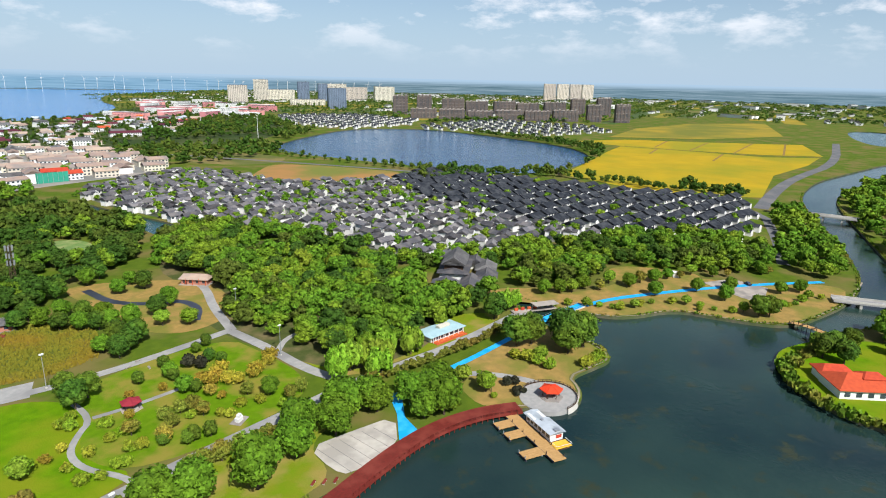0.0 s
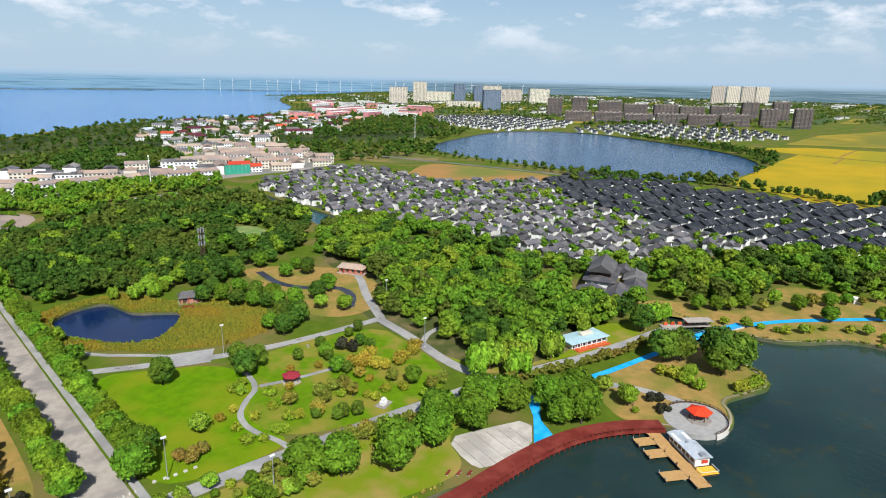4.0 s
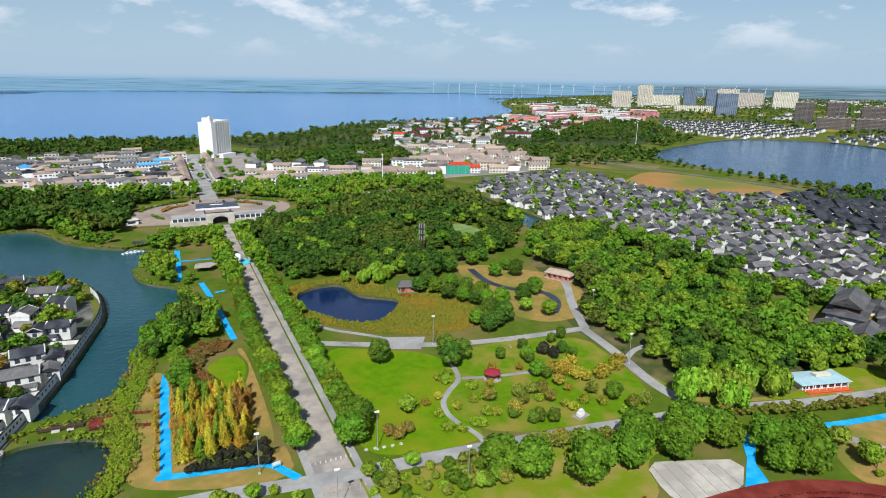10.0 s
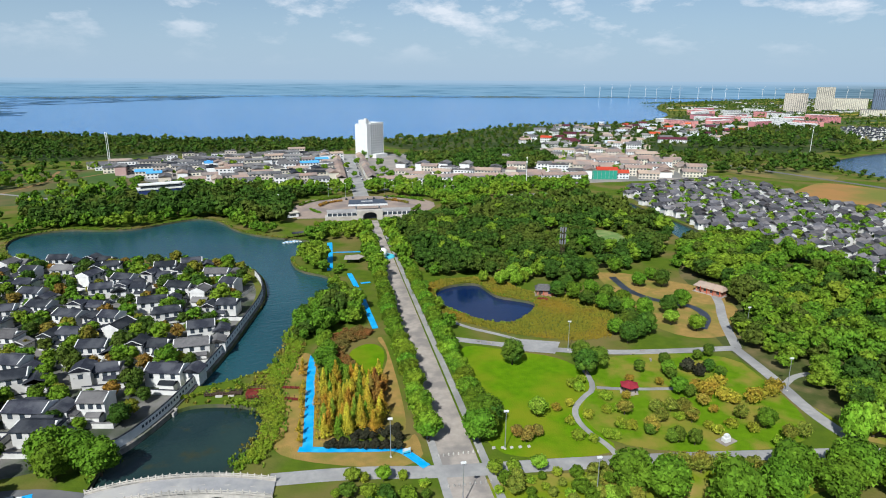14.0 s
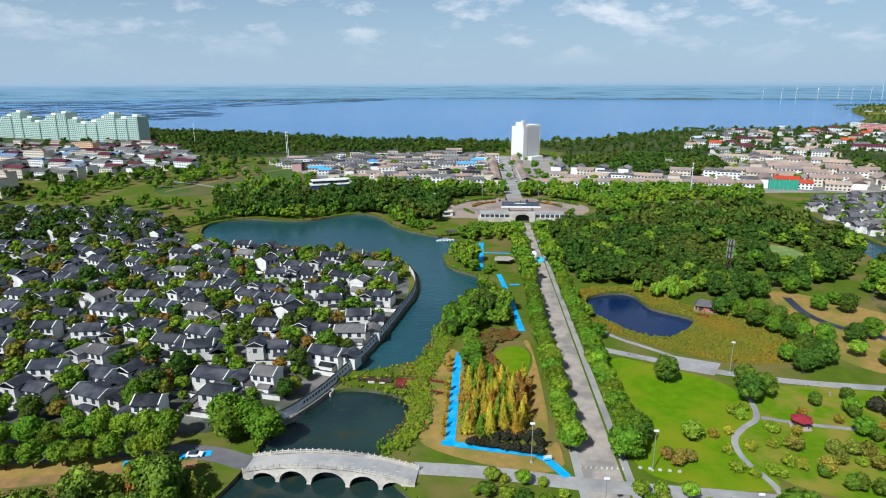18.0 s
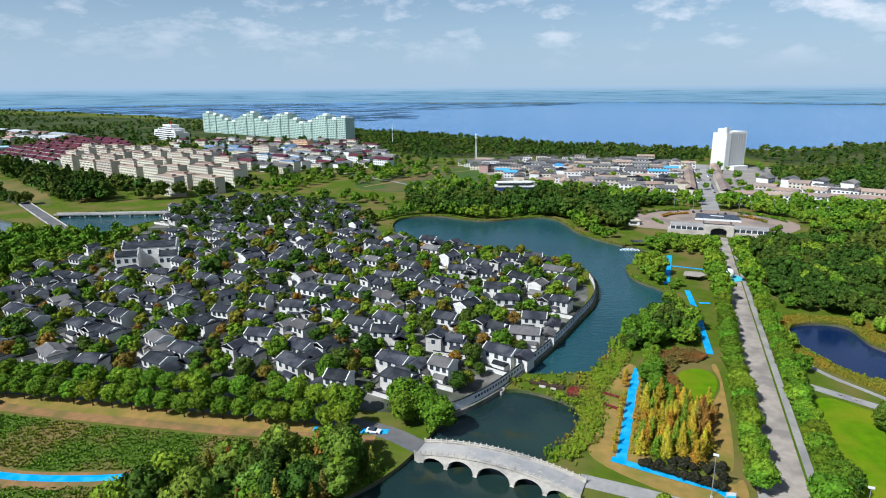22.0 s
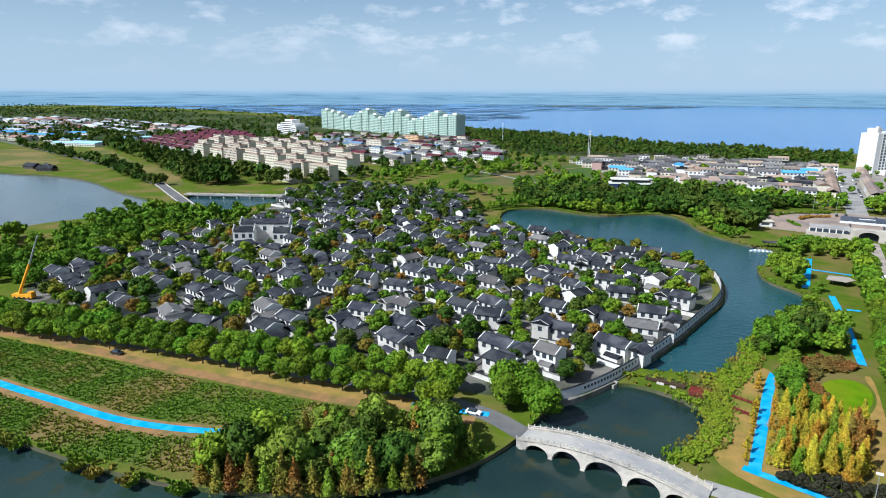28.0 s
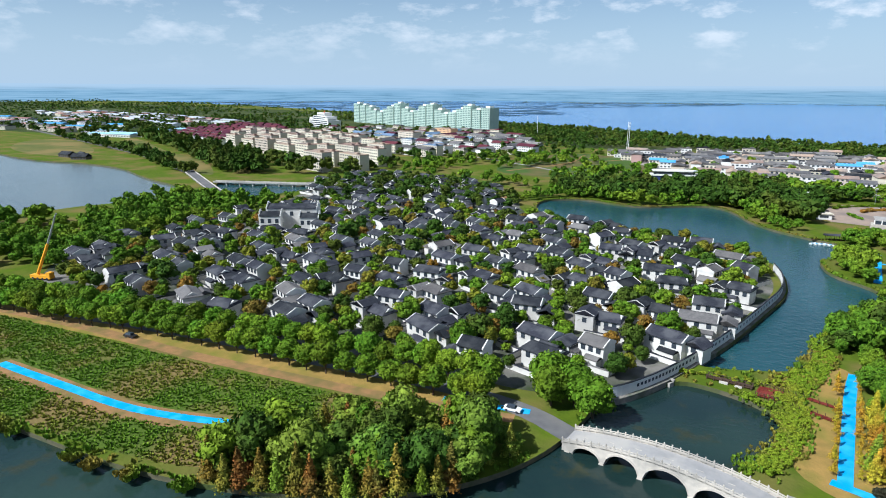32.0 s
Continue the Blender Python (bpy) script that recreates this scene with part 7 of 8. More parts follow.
for k in range(-13, 9):
    (a, b), (c, d) = ring[k], ring[k + 1]
    part("kerb", Shape().add([(a, b, -2.4), (c, d, -2.4), (c * 1.004 - 0.7, d * 1.004 - 0.26, 0.45), (a * 1.004 - 0.7, b * 1.004 - 0.26, 0.45), (177 + (a - 177) * 1.07, 65 + (b - 65) * 1.07, -2.4), (177 + (c - 177) * 1.07, 65 + (d - 65) * 1.07, -2.4), (177 + (c - 177) * 1.04, 65 + (d - 65) * 1.04, 0.45), (177 + (a - 177) * 1.04, 65 + (b - 65) * 1.04, 0.45)], ((4, 5, 6, 7), (7, 6, 2, 3))), STONE, terrace)
    t = math.degrees(math.atan2(d - b, c - a))
    part("railing", PROTO.setdefault("terracerail", Shape().box(0, 0, 0, 0.14, 0.14, 1.1).box(0.8, 0, 0.95, 1.75, 0.08, 0.1).box(0.8, 0, 0.5, 1.75, 0.06, 0.08).box(0.8, 0, 0.1, 1.75, 0.05, 0.3).mesh("railing", DARKWOOD)), None, terrace, at=pose(a, b, 0.2, 0, 0, t))


def pavilion(x, y, r, roofm, label, high=3.0, sides=6, turn=0, plinth=0.5, steep=0.36):
    p = thing("pavilion", x, y, 0, turn, label, "pavilion")

    def loop(rad):
        return [(rad * math.cos(k * math.tau / sides), rad * math.sin(k * math.tau / sides)) for k in range(sides)]

    part("plinth", Shape().prism(loop(r * 1.12), 0.0, plinth).prism(loop(r * 1.3), 0.0, plinth * 0.5), PLAZA, p)
    for a, b in loop(r * 0.86):
        part("post", Shape().rod((a, b, plinth - 0.02), (a, b, high + 0.2), 0.15, 8), DARKWOOD, p)
    s = Shape()
    lo, up = loop(r * 1.25), loop(r * 0.30)
    for k in range(sides):
        q = (k + 1) % sides
        s.add([(*lo[k], high), (*lo[q], high), (*up[q], high + r * steep), (*up[k], high + r * steep), (*lo[k], high - 0.22), (*lo[q], high - 0.22)], ((0, 1, 2, 3), (5, 1, 0, 4)))
    s.add([(*q, high + r * steep) for q in up], (tuple(range(sides)),))
    s.add([(*q, high - 0.2) for q in lo], (tuple(range(sides - 1, -1, -1)),))
    rf = part("roof", s.weld(), roofm, p)
    for k in range(sides):
        part("hip", Shape().rod((*lo[k], high + 0.05), (*up[k], high + r * steep + 0.05), 0.10, 5), roofm, rf)
    part("finial", Shape().rod((0, 0, high + r * steep - 0.05), (0, 0, high + r * steep + 0.6), 0.25, 6, 0.05), roofm, rf)
    part("seat", Shape().box(0, r * 0.5, plinth - 0.01, r * 0.8, 0.5, 0.45).box(0, -r * 0.5, plinth - 0.01, r * 0.8, 0.5, 0.45), STONE, p)
    return p


KIOSKRED = mat("vermilion_tile", (0.64, 0.056, 0.02), (0.56, 0.048, 0.016), 1.0, rough=0.6)
pavilion(176.5, 64.5, 3.1, KIOSKRED, "open hexagonal pavilion with a bright red roof").location.z = 0.2
pavilion(97.5, 169.5, 2.6, mat("crimson_tile", (0.28, 0.028, 0.04), (0.22, 0.025, 0.035), 0.8, rough=0.6), "small garden pavilion with a dark red roof", 2.6, 6, 10, 0.3)

jetty = thing("boat_jetty", 153.5, 61, 0, 57, "orange timber jetty with three mooring arms", "jetty")
for i in range(28):
    part("plank", PROTO.setdefault("jettyplank", Shape().box(0, 0, -0.42, 0.96, 4.0, 0.2).mesh("plank", TIMBER)), None, jetty, at=pose(-13.5 + i * 1.0, 0, 0))
for i, (x, l) in enumerate(((6.5, 5.5), (0.5, 5.5), (-9.5, 6.5))):
    for k in range(4):
        part("arm_plank", Shape().box(x + k * 0.95, 2.1 + l / 2, -0.43, 0.9, l, 0.2), TIMBER, jetty)
    part("fender", Shape().box(x + 1.4, 2.0 + l, -0.9, 4.0, 0.3, 0.5), SOLAR, jetty)
    for k in (0, 3.2):
        part("support_post", Shape().rod((x + k, 2.0 + l, -3), (x + k, 2.0 + l, 0.5), 0.14), METAL, jetty)
for i in range(10):
    part("support_post", Shape().rod((-13 + i * 3, (1 if i % 2 else -1) * 1.9, -3), (-13 + i * 3, (1 if i % 2 else -1) * 1.9, 0.6), 0.13), DARKWOOD, jetty)
part("edge_beam", Shape().box(0.4, -2.05, -0.75, 28.4, 0.14, 0.5).box(0.4, 2.05, -0.75, 28.4, 0.14, 0.5), SOLAR, jetty)
ROOFSHEET = mat("roof_sheet", (0.47, 0.50, 0.53), (0.38, 0.41, 0.44), 0.5, rough=0.5, third=(0.30, 0.33, 0.35), coarse=0.3, bump=0.3)
boat = thing("house_boat", 157.4, 58.6, 0, 57, "moored house boat with a pale grey roof", "boat")
part("hull", Shape().prism([(-9, -2.6), (7, -2.6), (8, -1.6), (8, 1.6), (7, 2.6), (-9, 2.6)], WATER_Z - 0.4, -0.25), DARKWOOD, boat)
part("cabin", Shape().box(0.5, 0, -0.25, 12.5, 4.4, 2.5), WHITE, boat)
for k in range(6):
    part("window", Shape().box(-4.4 + k * 2, 2.22, 0.6, 1.4, 0.1, 1.1), GLASS, boat)
part("roof", Shape().gable(-2.0, 0, 2.3, 8.0, 5.0, 0.5, 0.3, 0.15), ROOFSHEET, boat)
part("lower_roof", Shape().gable(5.2, 0, 1.9, 5.0, 4.6, 0.4, 0.3, 0.15), ROOFSHEET, boat)
part("vent_box", Shape().box(-5.5, 0, 2.9, 1.4, 1.6, 0.5).box(1, 0.6, 2.7, 0.8, 0.8, 0.5), METAL, boat)
part("prow_deck", Shape().box(-8.0, 0, -0.25, 3.4, 5.4, 0.12), mat("yellow_paint", (0.75, 0.42, 0.04), (0.65, 0.36, 0.04), 1.0, rough=0.5), boat)
part("banner", Shape().box(-6.0, -0.6, 0.7, 0.12, 1.8, 1.0), REDTILE, boat)
part("prow_rail", Shape().box(-9.6, 0, 0.5, 0.1, 5.2, 0.1).box(-8, 2.6, 0.5, 3.2, 0.1, 0.1).box(-8, -2.6, 0.5, 3.2, 0.1, 0.1), WHITE, boat)


def skiff(x, y, turn, label="small white rowing boat on the water", size=1.0):
    s = thing("boat", x, y, WATER_Z, turn, label, "boat", "moored boats")
    hull = [(-2.2, -0.7), (1.4, -0.75), (2.4, 0), (1.4, 0.75), (-2.2, 0.7)]
    part("hull", Shape().prism([(a * size, b * size) for a, b in hull], -0.2, 0.45), WHITE, s)
    part("well", Shape().box(-0.4 * size, 0, 0.40, 2.6 * size, 0.9 * size, 0.07), BLUE if size > 1 else METAL, s)
    part("thwart", Shape().box(0.2 * size, 0, 0.46, 0.3, 1.2 * size, 0.1), TIMBER, s)
    return s


skiff(148.5, 56.2, 20, size=1.2)
for i in range(7):
    skiff(-25 + i * 2.1, 396.5 + i * 0.6, 62, "white pleasure boat moored at the pier", 1.15)

# ------------------------------------------------ park buildings


def tea_house(name, x, y, turn, sx, sy, high, wall, roofm, label, posts=True, rise=1.4, hip=1.5):
    h = thing(name, x, y, 0, turn, label, "building")
    part("plinth", Shape().box(0, 0, 0, sx + 2.0, sy + 2.0, 0.35), PLAZA, h)
    part("wall", Shape().box(0, 0, 0.35, sx, sy, high), wall, h)
    rf = part("roof", Shape().gable(0, 0, high + 0.35, sx, sy, rise, 1.0, 0.22, hip), roofm, h)
    part("ridge", Shape().box(0, 0, high + 0.35 + rise + 0.15, sx + 2 - 2 * hip, 0.3, 0.25), roofm, rf)
    for k in range(max(2, int(sx / 3))):
        u = (k + 0.5) * sx / max(2, int(sx / 3)) - sx / 2
        part("window", Shape().box(u, -sy / 2 - 0.03, 1.2, 1.5, 0.12, 1.5), GLASS, h)
        if posts:
            part("post", Shape().box(u + 1.2, -sy / 2 - 0.85, 0.35, 0.22, 0.22, high), REDTILE, h)
    part("door", Shape().box(-sx * 0.32, -sy / 2 - 0.06, 0.35, 1.3, 0.1, 2.1), DARKWOOD, h)
    return h


TERRA = mat("terracotta_wall", (0.44, 0.192, 0.128), (0.368, 0.16, 0.112), 0.6)
tea_house("pond_pavilion", 104, 267, -18, 8, 5, 3.2, TERRA, TILE2, "terracotta pavilion house with a grey roof by the pond")
solid("pond_landing", Shape().box(0, 0, 0.1, 5, 3.4, 0.25).box(0, -1.6, 0.2, 5, 0.12, 0.9), REDDECK, "small red landing stage at the pond", "deck", at=pose(100.5, 261, 0, 0, 0, -18))
tea_house("tea_house", 185, 254, -62, 13, 5, 3.2, TERRA, TAN, "long low terracotta tea house with a tan roof")
TEAL = mat("teal_roof", (0.36, 0.50, 0.52), (0.30, 0.43, 0.46), 0.5, rough=0.5)
rest = thing("restaurant", 200, 121.5, 0, -14, "low white lakeside restaurant with a pale teal roof", "building")
rest.scale = (0.85, 0.85, 0.72)
part("wall", Shape().box(0, 0, 0.3, 21, 9, 3.4), WHITE, rest)
part("roof", Shape().gable(0, 0, 3.5, 21, 9, 0.4, 1.2, 0.2, 3.0), TEAL, rest)
part("roof_box", Shape().box(2, 0.5, 4.2, 7, 2.6, 1.2), CREAM, rest)
part("terrace", Shape().box(0, -6.2, 0.1, 20, 4.0, 0.35), REDTILE, rest)
part("step", Shape().box(3, -10.5, 0.08, 2.2, 5.0, 0.15), PAVE, rest)
for k in range(7):
    part("window", Shape().box(-9 + k * 3, -4.53, 1.0, 2.3, 0.1, 2.0), GLASS, rest)
    part("post", Shape().box(-10 + k * 3.3, -5.6, 0.3, 0.2, 0.2, 3.2), WHITE, rest)
part("terrace_rail", Shape().box(0, -8.1, 0.9, 20, 0.1, 0.1).box(-9.9, -6.2, 0.9, 0.1, 4, 0.1).box(9.9, -6.2, 0.9, 0.1, 4, 0.1), REDTILE, rest)

hall = thing("garden_hall", 271, 151, 0, 24, "old-style timber garden hall with stacked dark tiled roofs", "building")
hall.scale = (1.2, 1.2, 1.2)
for i, (x, y, sx, sy, lo, hi, rise) in enumerate(((0, 4, 20, 11, 0, 5.0, 0), (0, 4, 15, 8, 5.0, 8.6, 2.6), (-16, -4, 12, 6, 0, 3.4, 1.6), (-6, -10, 10, 7, 0, 3.6, 1.8), (8, -9, 9, 7, 0, 3.4, 1.8), (17, -4, 9, 8, 0, 3.2, 1.6), (16, 8, 9, 8, 0, 5.6, 1.8), (-20, 6, 8, 9, 0, 3.4, 1.6))):
    part("wall", Shape().box(x, y, lo, sx, sy, hi - lo), DARKWOOD if i in (1, 3) else PLASTER, hall)
    part("roof", Shape().gable(x, y, hi, sx, sy, rise or 1.3, 1.3, 0.25, 1.2 if i in (0, 3, 4) else 0.0), TILE2 if i in (1, 4, 6) else SLATE, hall)
    if rise:
        part("ridge", Shape().box(x, y, hi + rise + 0.2, sx + 0.6, 0.35, 0.35), TILE2, hall)
    for k in range(3):
        part("window", Shape().box(x - sx / 3 + k * sx / 3, y - sy / 2 - 0.04, lo + 1.0, 1.6, 0.12, 1.6), GLASS, hall)

villa_red = thing("lake_villa", 240, -22, 0, -62, "white lake villa with an orange-red tiled hip roof", "house")
part("wall", Shape().box(0, 0, 0, 20, 13, 3.6).box(-4, 9, 0, 11, 7, 3.4), WHITE, villa_red)
part("roof", Shape().gable(0, 0, 3.6, 20, 13, 3.0, 0.8, 0.25, 6.0), REDTILE, villa_red)
part("porch_roof", Shape().gable(-4, 9.5, 3.4, 11, 7, 1.8, 0.7, 0.25, 3.0), REDTILE, villa_red)
part("upper_roof", Shape().gable(3, 0, 6.0, 7, 5, 1.2, 0.6, 0.25, 2.2), REDTILE, villa_red)
part("upper_wall", Shape().box(3, 0, 4.5, 6.6, 4.6, 1.8), WHITE, villa_red)
for k in range(5):
    part("window", Shape().box(-7.6 + k * 3.8, -6.54, 0.9, 1.8, 0.1, 1.6), GLASS, villa_red)
for k in range(3):
    part("column", Shape().rod((-8 + k * 4, 13.2, 0), (-8 + k * 4, 13.2, 3.4), 0.2, 8), WHITE, villa_red)

# ------------------------------------------------ the park gate
gate = thing("park_gate", 34, 452, 0, 0, "long white park gate with an arch and dark flat roof", "gate")
curve = [(5.2 * math.cos(math.pi * k / 14), 3.2 + 2.6 * math.sin(math.pi * k / 14)) for k in range(15)]
arch = Shape().prism([(5.2, 0), (9.5, 0), (9.5, 7.0), (-9.5, 7.0), (-9.5, 0), (-5.2, 0)] + curve[::-1], -3, 3).turned(pose(0, 0, 0, 90))
part("arch", arch, PALESTONE, gate)
# dark upright sheet in the opening, in place of the shade inside the arch
part("arch_soffit", Shape().box(0, 1.5, 0.3, 10.2, 0.4, 5.2), SOLAR, gate)
roof = part("flat_roof", Shape().prism([(-15, 15.4), (15, 15.4), (14, 33), (-14, 33)], 8.2, 8.9), SOLAR, gate, "dark panelled flat roof with a white fascia")
part("fascia", Shape().prism([(-15.2, 15.1), (15.2, 15.1), (13.2, 15.8), (-13.2, 15.8)], 7.2, 8.6), WHITE, roof)
part("skylight", Shape().box(0, 25, 8.9, 9, 1.6, 0.25), WHITE, roof)
for x in (-9, 9):
    part("roof_column", Shape().box(x, 19, 0, 1.2, 1.2, 8.4), WHITE, gate)
for s in (-1, 1):
    w = part("wing_wall", Shape().prism([(s * 9.4, -2), (s * 33, -3), (s * 33, 6), (s * 9.4, 7)][::s], 0, 3.0), PALESTONE, gate)
    part("wing_roof", Shape().add([(s * 9, -0.5, 5.6), (s * 31, 1.0, 5.2), (s * 32, 9.0, 6.2), (s * 10, 8, 6.8), (s * 9, -0.5, 5.2), (s * 31, 1.0, 4.8), (s * 32, 9.0, 5.8), (s * 10, 8, 6.4)], ((0, 1, 2, 3)[::s], (7, 6, 5, 4)[::s], (4, 5, 1, 0)[::s], (5, 6, 2, 1)[::s], (6, 7, 3, 2)[::s], (7, 4, 0, 3)[::s])), PAVE, gate)
    for k in range(6):
        part("wing_glass", Shape().box(s * (11.5 + k * 3.6), -0.2, 3.0, 3.0, 0.15, 2.0), GLASS, gate)
        part("wing_pier", Shape().box(s * (13.4 + k * 3.6), -0.4, 2.9, 0.5, 0.5, 2.6), WHITE, gate)
kiosk = thing("ticket_house", -24, 470, 0, 20, "small white ticket house by the forecourt", "building")
part("wall", Shape().box(0, 0, 0, 9, 6, 3.4), WHITE, kiosk)
part("roof", Shape().box(0, 0, 3.4, 10.4, 7.4, 0.4), CREAM, kiosk)
part("window", Shape().box(0, -3.03, 1.2, 5, 0.1, 1.4), GLASS, kiosk)
ball = thing("stone_globe", 33.3, 348, 0, 0, "large white globe fountain on a teal pad", "sculpture")
bm = bmesh.new()
bmesh.ops.create_uvsphere(bm, u_segments=20, v_segments=12, radius=2.6, matrix=Matrix.Translation((0, 0, 2.7)))
me = bpy.data.meshes.new("globe")
bm.to_mesh(me)
bm.free()
me.materials.append(WHITE)
for p in me.polygons:
    p.use_smooth = True
part("globe", me, WHITE, ball)
part("collar", Shape().rod((0, 0, 0.1), (0, 0, 0.9), 2.2, 20, 1.5), WHITE, ball)
part("pad", Shape().rod((0, 0, 0.08), (0, 0, 0.22), 7.0, 28), mat("teal_pad", (0.10, 0.50, 0.60), (0.08, 0.44, 0.55), 0.6), ball)
shell = solid("shell_roof", Shape().prism([(-6, -4), (2, -5), (6, 0), (3, 5), (-5, 4)], 2.6, 2.9).rod((-3, 0, 0), (-3, 0, 2.7), 0.2).rod((3, 0, 0), (3, 0, 2.7), 0.2), PLAZA, "pale low shelter roof beside the avenue", "shelter", at=pose(16, 340, 0))
pier = thing("boat_pier", -14, 407, 0, 20, "dark timber boat pier with a covered walk", "pier")
part("deck", Shape().box(0, 0, -0.3, 26, 3.4, 0.3), DARKWOOD, pier)
part("canopy", Shape().gable(2, 0, 2.6, 18, 2.6, 0.6, 0.3), TILE, pier)
for k in range(8):
    for s in (-1, 1):
        part("post", Shape().box(-6 + k * 2.3, s * 1.3, -2, 0.18, 0.18, 4.6), DARKWOOD, pier)

# blue footbridge and the other bridges
fb = thing("blue_footbridge", 252, 88.5, 0, -15, "long low footbridge with a bright blue deck", "bridge")
part("deck", Shape().box(0, 0, 0.5, 28, 4.0, 0.4), BLUE, fb)
part("beam", Shape().box(0, 2.0, 0.1, 28, 0.3, 0.7).box(0, -2.0, 0.1, 28, 0.3, 0.7), STONE, fb)
for k in range(5):
    part("pier", Shape().box(-11 + k * 5.5, 0, -3, 0.8, 3.6, 3.4), STONE, fb)
part("rail", Shape().box(0, 1.9, 1.5, 28, 0.08, 0.08).box(0, -1.9, 1.5, 28, 0.08, 0.08), METAL, fb)
mb = thing("market_bridge", 247, 101, 0, -38, "pale footbridge with a flat canopy and red stalls", "bridge")
part("deck", Shape().box(0, 0, 0.3, 22, 3.4, 0.3), PLAZA, mb)
part("canopy", Shape().box(5, -0.6, 3.0, 12, 5.0, 0.3), PLAZA, mb)
for k in range(5):
    part("post", Shape().box(0 + k * 2.6, 1.4, 0.3, 0.2, 0.2, 2.8), WHITE, mb)
for k in range(4):
    part("stall", Shape().box(-8.5 + k * 3.2, 1.0, 0.6, 1.6, 0.8, 1.1), REDTILE, mb)
ft = thing("timber_footbridge", 291, -7, 0, 58 + 180, "brown timber footbridge with a gentle hump", "bridge")
for k in range(20):
    z = 0.9 + 0.8 * (1 - ((k - 9.5) / 9.5) ** 2)
    part("plank", Shape().box(-9.5 + k, 0, z, 0.95, 3.2, 0.2), DARKWOOD if k % 5 == 0 else TIMBER, ft)
    if k % 2 == 0:
        for s in (-1, 1):
            deep = -2.5 if k % 4 == 0 else z
            part("post", Shape().box(-9.5 + k, s * 1.55, deep, 0.18, 0.18, z + 1.1 - deep), DARKWOOD, ft)


def road_bridge(ax, ay, bx, by, w, z, label, m=PAVE, piers=3):
    l = math.hypot(bx - ax, by - ay)
    b = thing("road_bridge", (ax + bx) / 2, (ay + by) / 2, 0, math.degrees(math.atan2(by - ay, bx - ax)), label, "bridge")
    part("deck", Shape().box(0, 0, z - 0.7, l, w, 0.7), m, b)
    for s in (-1, 1):
        part("parapet", Shape().box(0, s * (w / 2 - 0.15), z, l, 0.3, 0.9), STONE, b)
    for k in range(piers):
        part("pier", Shape().box(-l / 2 + (k + 1) * l / (piers + 1), 0, -3, 1.2, w - 1, z + 2.4), STONE, b)


road_bridge(574, 18, 570, -34, 9, 2.2, "pale concrete road bridge over the river")
road_bridge(342, -14, 352, -60, 7, 1.6, "pale concrete road bridge near the park")
road_bridge(-552, 383, -408, 310, 9, 1.8, "long grey road bridge across the western lake", ASPHALT, 7)
road_bridge(-470, 352, -372, 396, 5, 1.2, "low pale causeway bridge across a pool", PAVE, 8)
road_bridge(-372, 396, -290, 430, 5, 1.0, "low pale causeway leading to the villas", PAVE, 5)


# ------------------------------------------------ masts, lamps, crane, turbines


def lamp(x, y, h=12.0, label="tall grey lamp post with floodlights"):
    key = ("lamp", h)
    if key in PROTO:
        return copy_thing(PROTO[key], pose(x, y, 0))
    o = thing("street_lamp", x, y, 0, 0, label, "lamp", "park lamps")
    part("base", Shape().box(0, 0, 0, 0.6, 0.6, 0.4), STONE, o)
    part("pole", Shape().rod((0, 0, 0.3), (0, 0, h), 0.14, 8, 0.08), METAL, o)
    part("lamp_head", Shape().box(0, 0, h - 0.2, 1.3, 0.5, 0.4).box(0.5, 0.3, h - 0.6, 0.4, 0.4, 0.4), WHITE, o)
    PROTO[key] = o
    return o


for x, y in ((15, 147), (47, 145), (63, 120), (150, 160), (30, 124), (90, 204), (168, 205), (55, 545), (5, 545), (20, 548), (80, 545), (105, 520), (-35, 500)):
    lamp(x, y)
for x, y, h in ((190, 551, 32), (653, 726, 44), (-250, 800, 40), (-245, 790, 40), (-470, 1010, 36)):
    o = thing("mast", x, y, 0, 0, "tall slender white steel mast", "mast", "white masts")
    part("pole", Shape().rod((0, 0, 0), (0, 0, h), 0.45, 8, 0.22), WHITE, o)
    part("head", Shape().rod((0, 0, h - 5), (0, 0, h - 3.8), 0.8, 10).rod((0, 0, h - 1), (0, 0, h + 0.3), 0.7, 10), WHITE, o)
lattice = thing("lattice_mast", 127, 304, 0, 0, "dark steel lattice mast with antenna clusters", "mast")
for i, (u, w) in enumerate(((-1, -1), (1, -1), (1, 1), (-1, 1))):
    part("leg", Shape().rod((u * 1.1, w * 1.1, 0), (u * 0.5, w * 0.5, 24), 0.14, 5), DARKWOOD, lattice)
for k in range(12):
    s = 1.1 - k * 0.05
    part("brace", Shape().rod((-s, -s, k * 2), (s, -s, k * 2 + 2), 0.07, 4).rod((s, -s, k * 2), (s, s, k * 2 + 2), 0.07, 4).rod((s, s, k * 2), (-s, s, k * 2 + 2), 0.07, 4).rod((-s, s, k * 2), (-s, -s, k * 2 + 2), 0.07, 4), DARKWOOD, lattice)
for k in range(3):
    for a in range(6):
        part("antenna", Shape().box(1.5 * math.cos(a * 1.047), 1.5 * math.sin(a * 1.047), 15 + k * 3.4, 0.5, 0.5, 2.2), METAL, lattice)
crane = thing("mobile_crane", -294, 134, 0, 20, "yellow mobile crane with a raised telescopic boom", "crane")
part("carrier", Shape().box(0, 0, 0.7, 10, 2.6, 1.4).box(4, 0, 2.1, 2, 2.4, 1.3), mat("crane_yellow", (0.80, 0.38, 0.03), (0.72, 0.33, 0.03), 0.8, rough=0.5), crane)
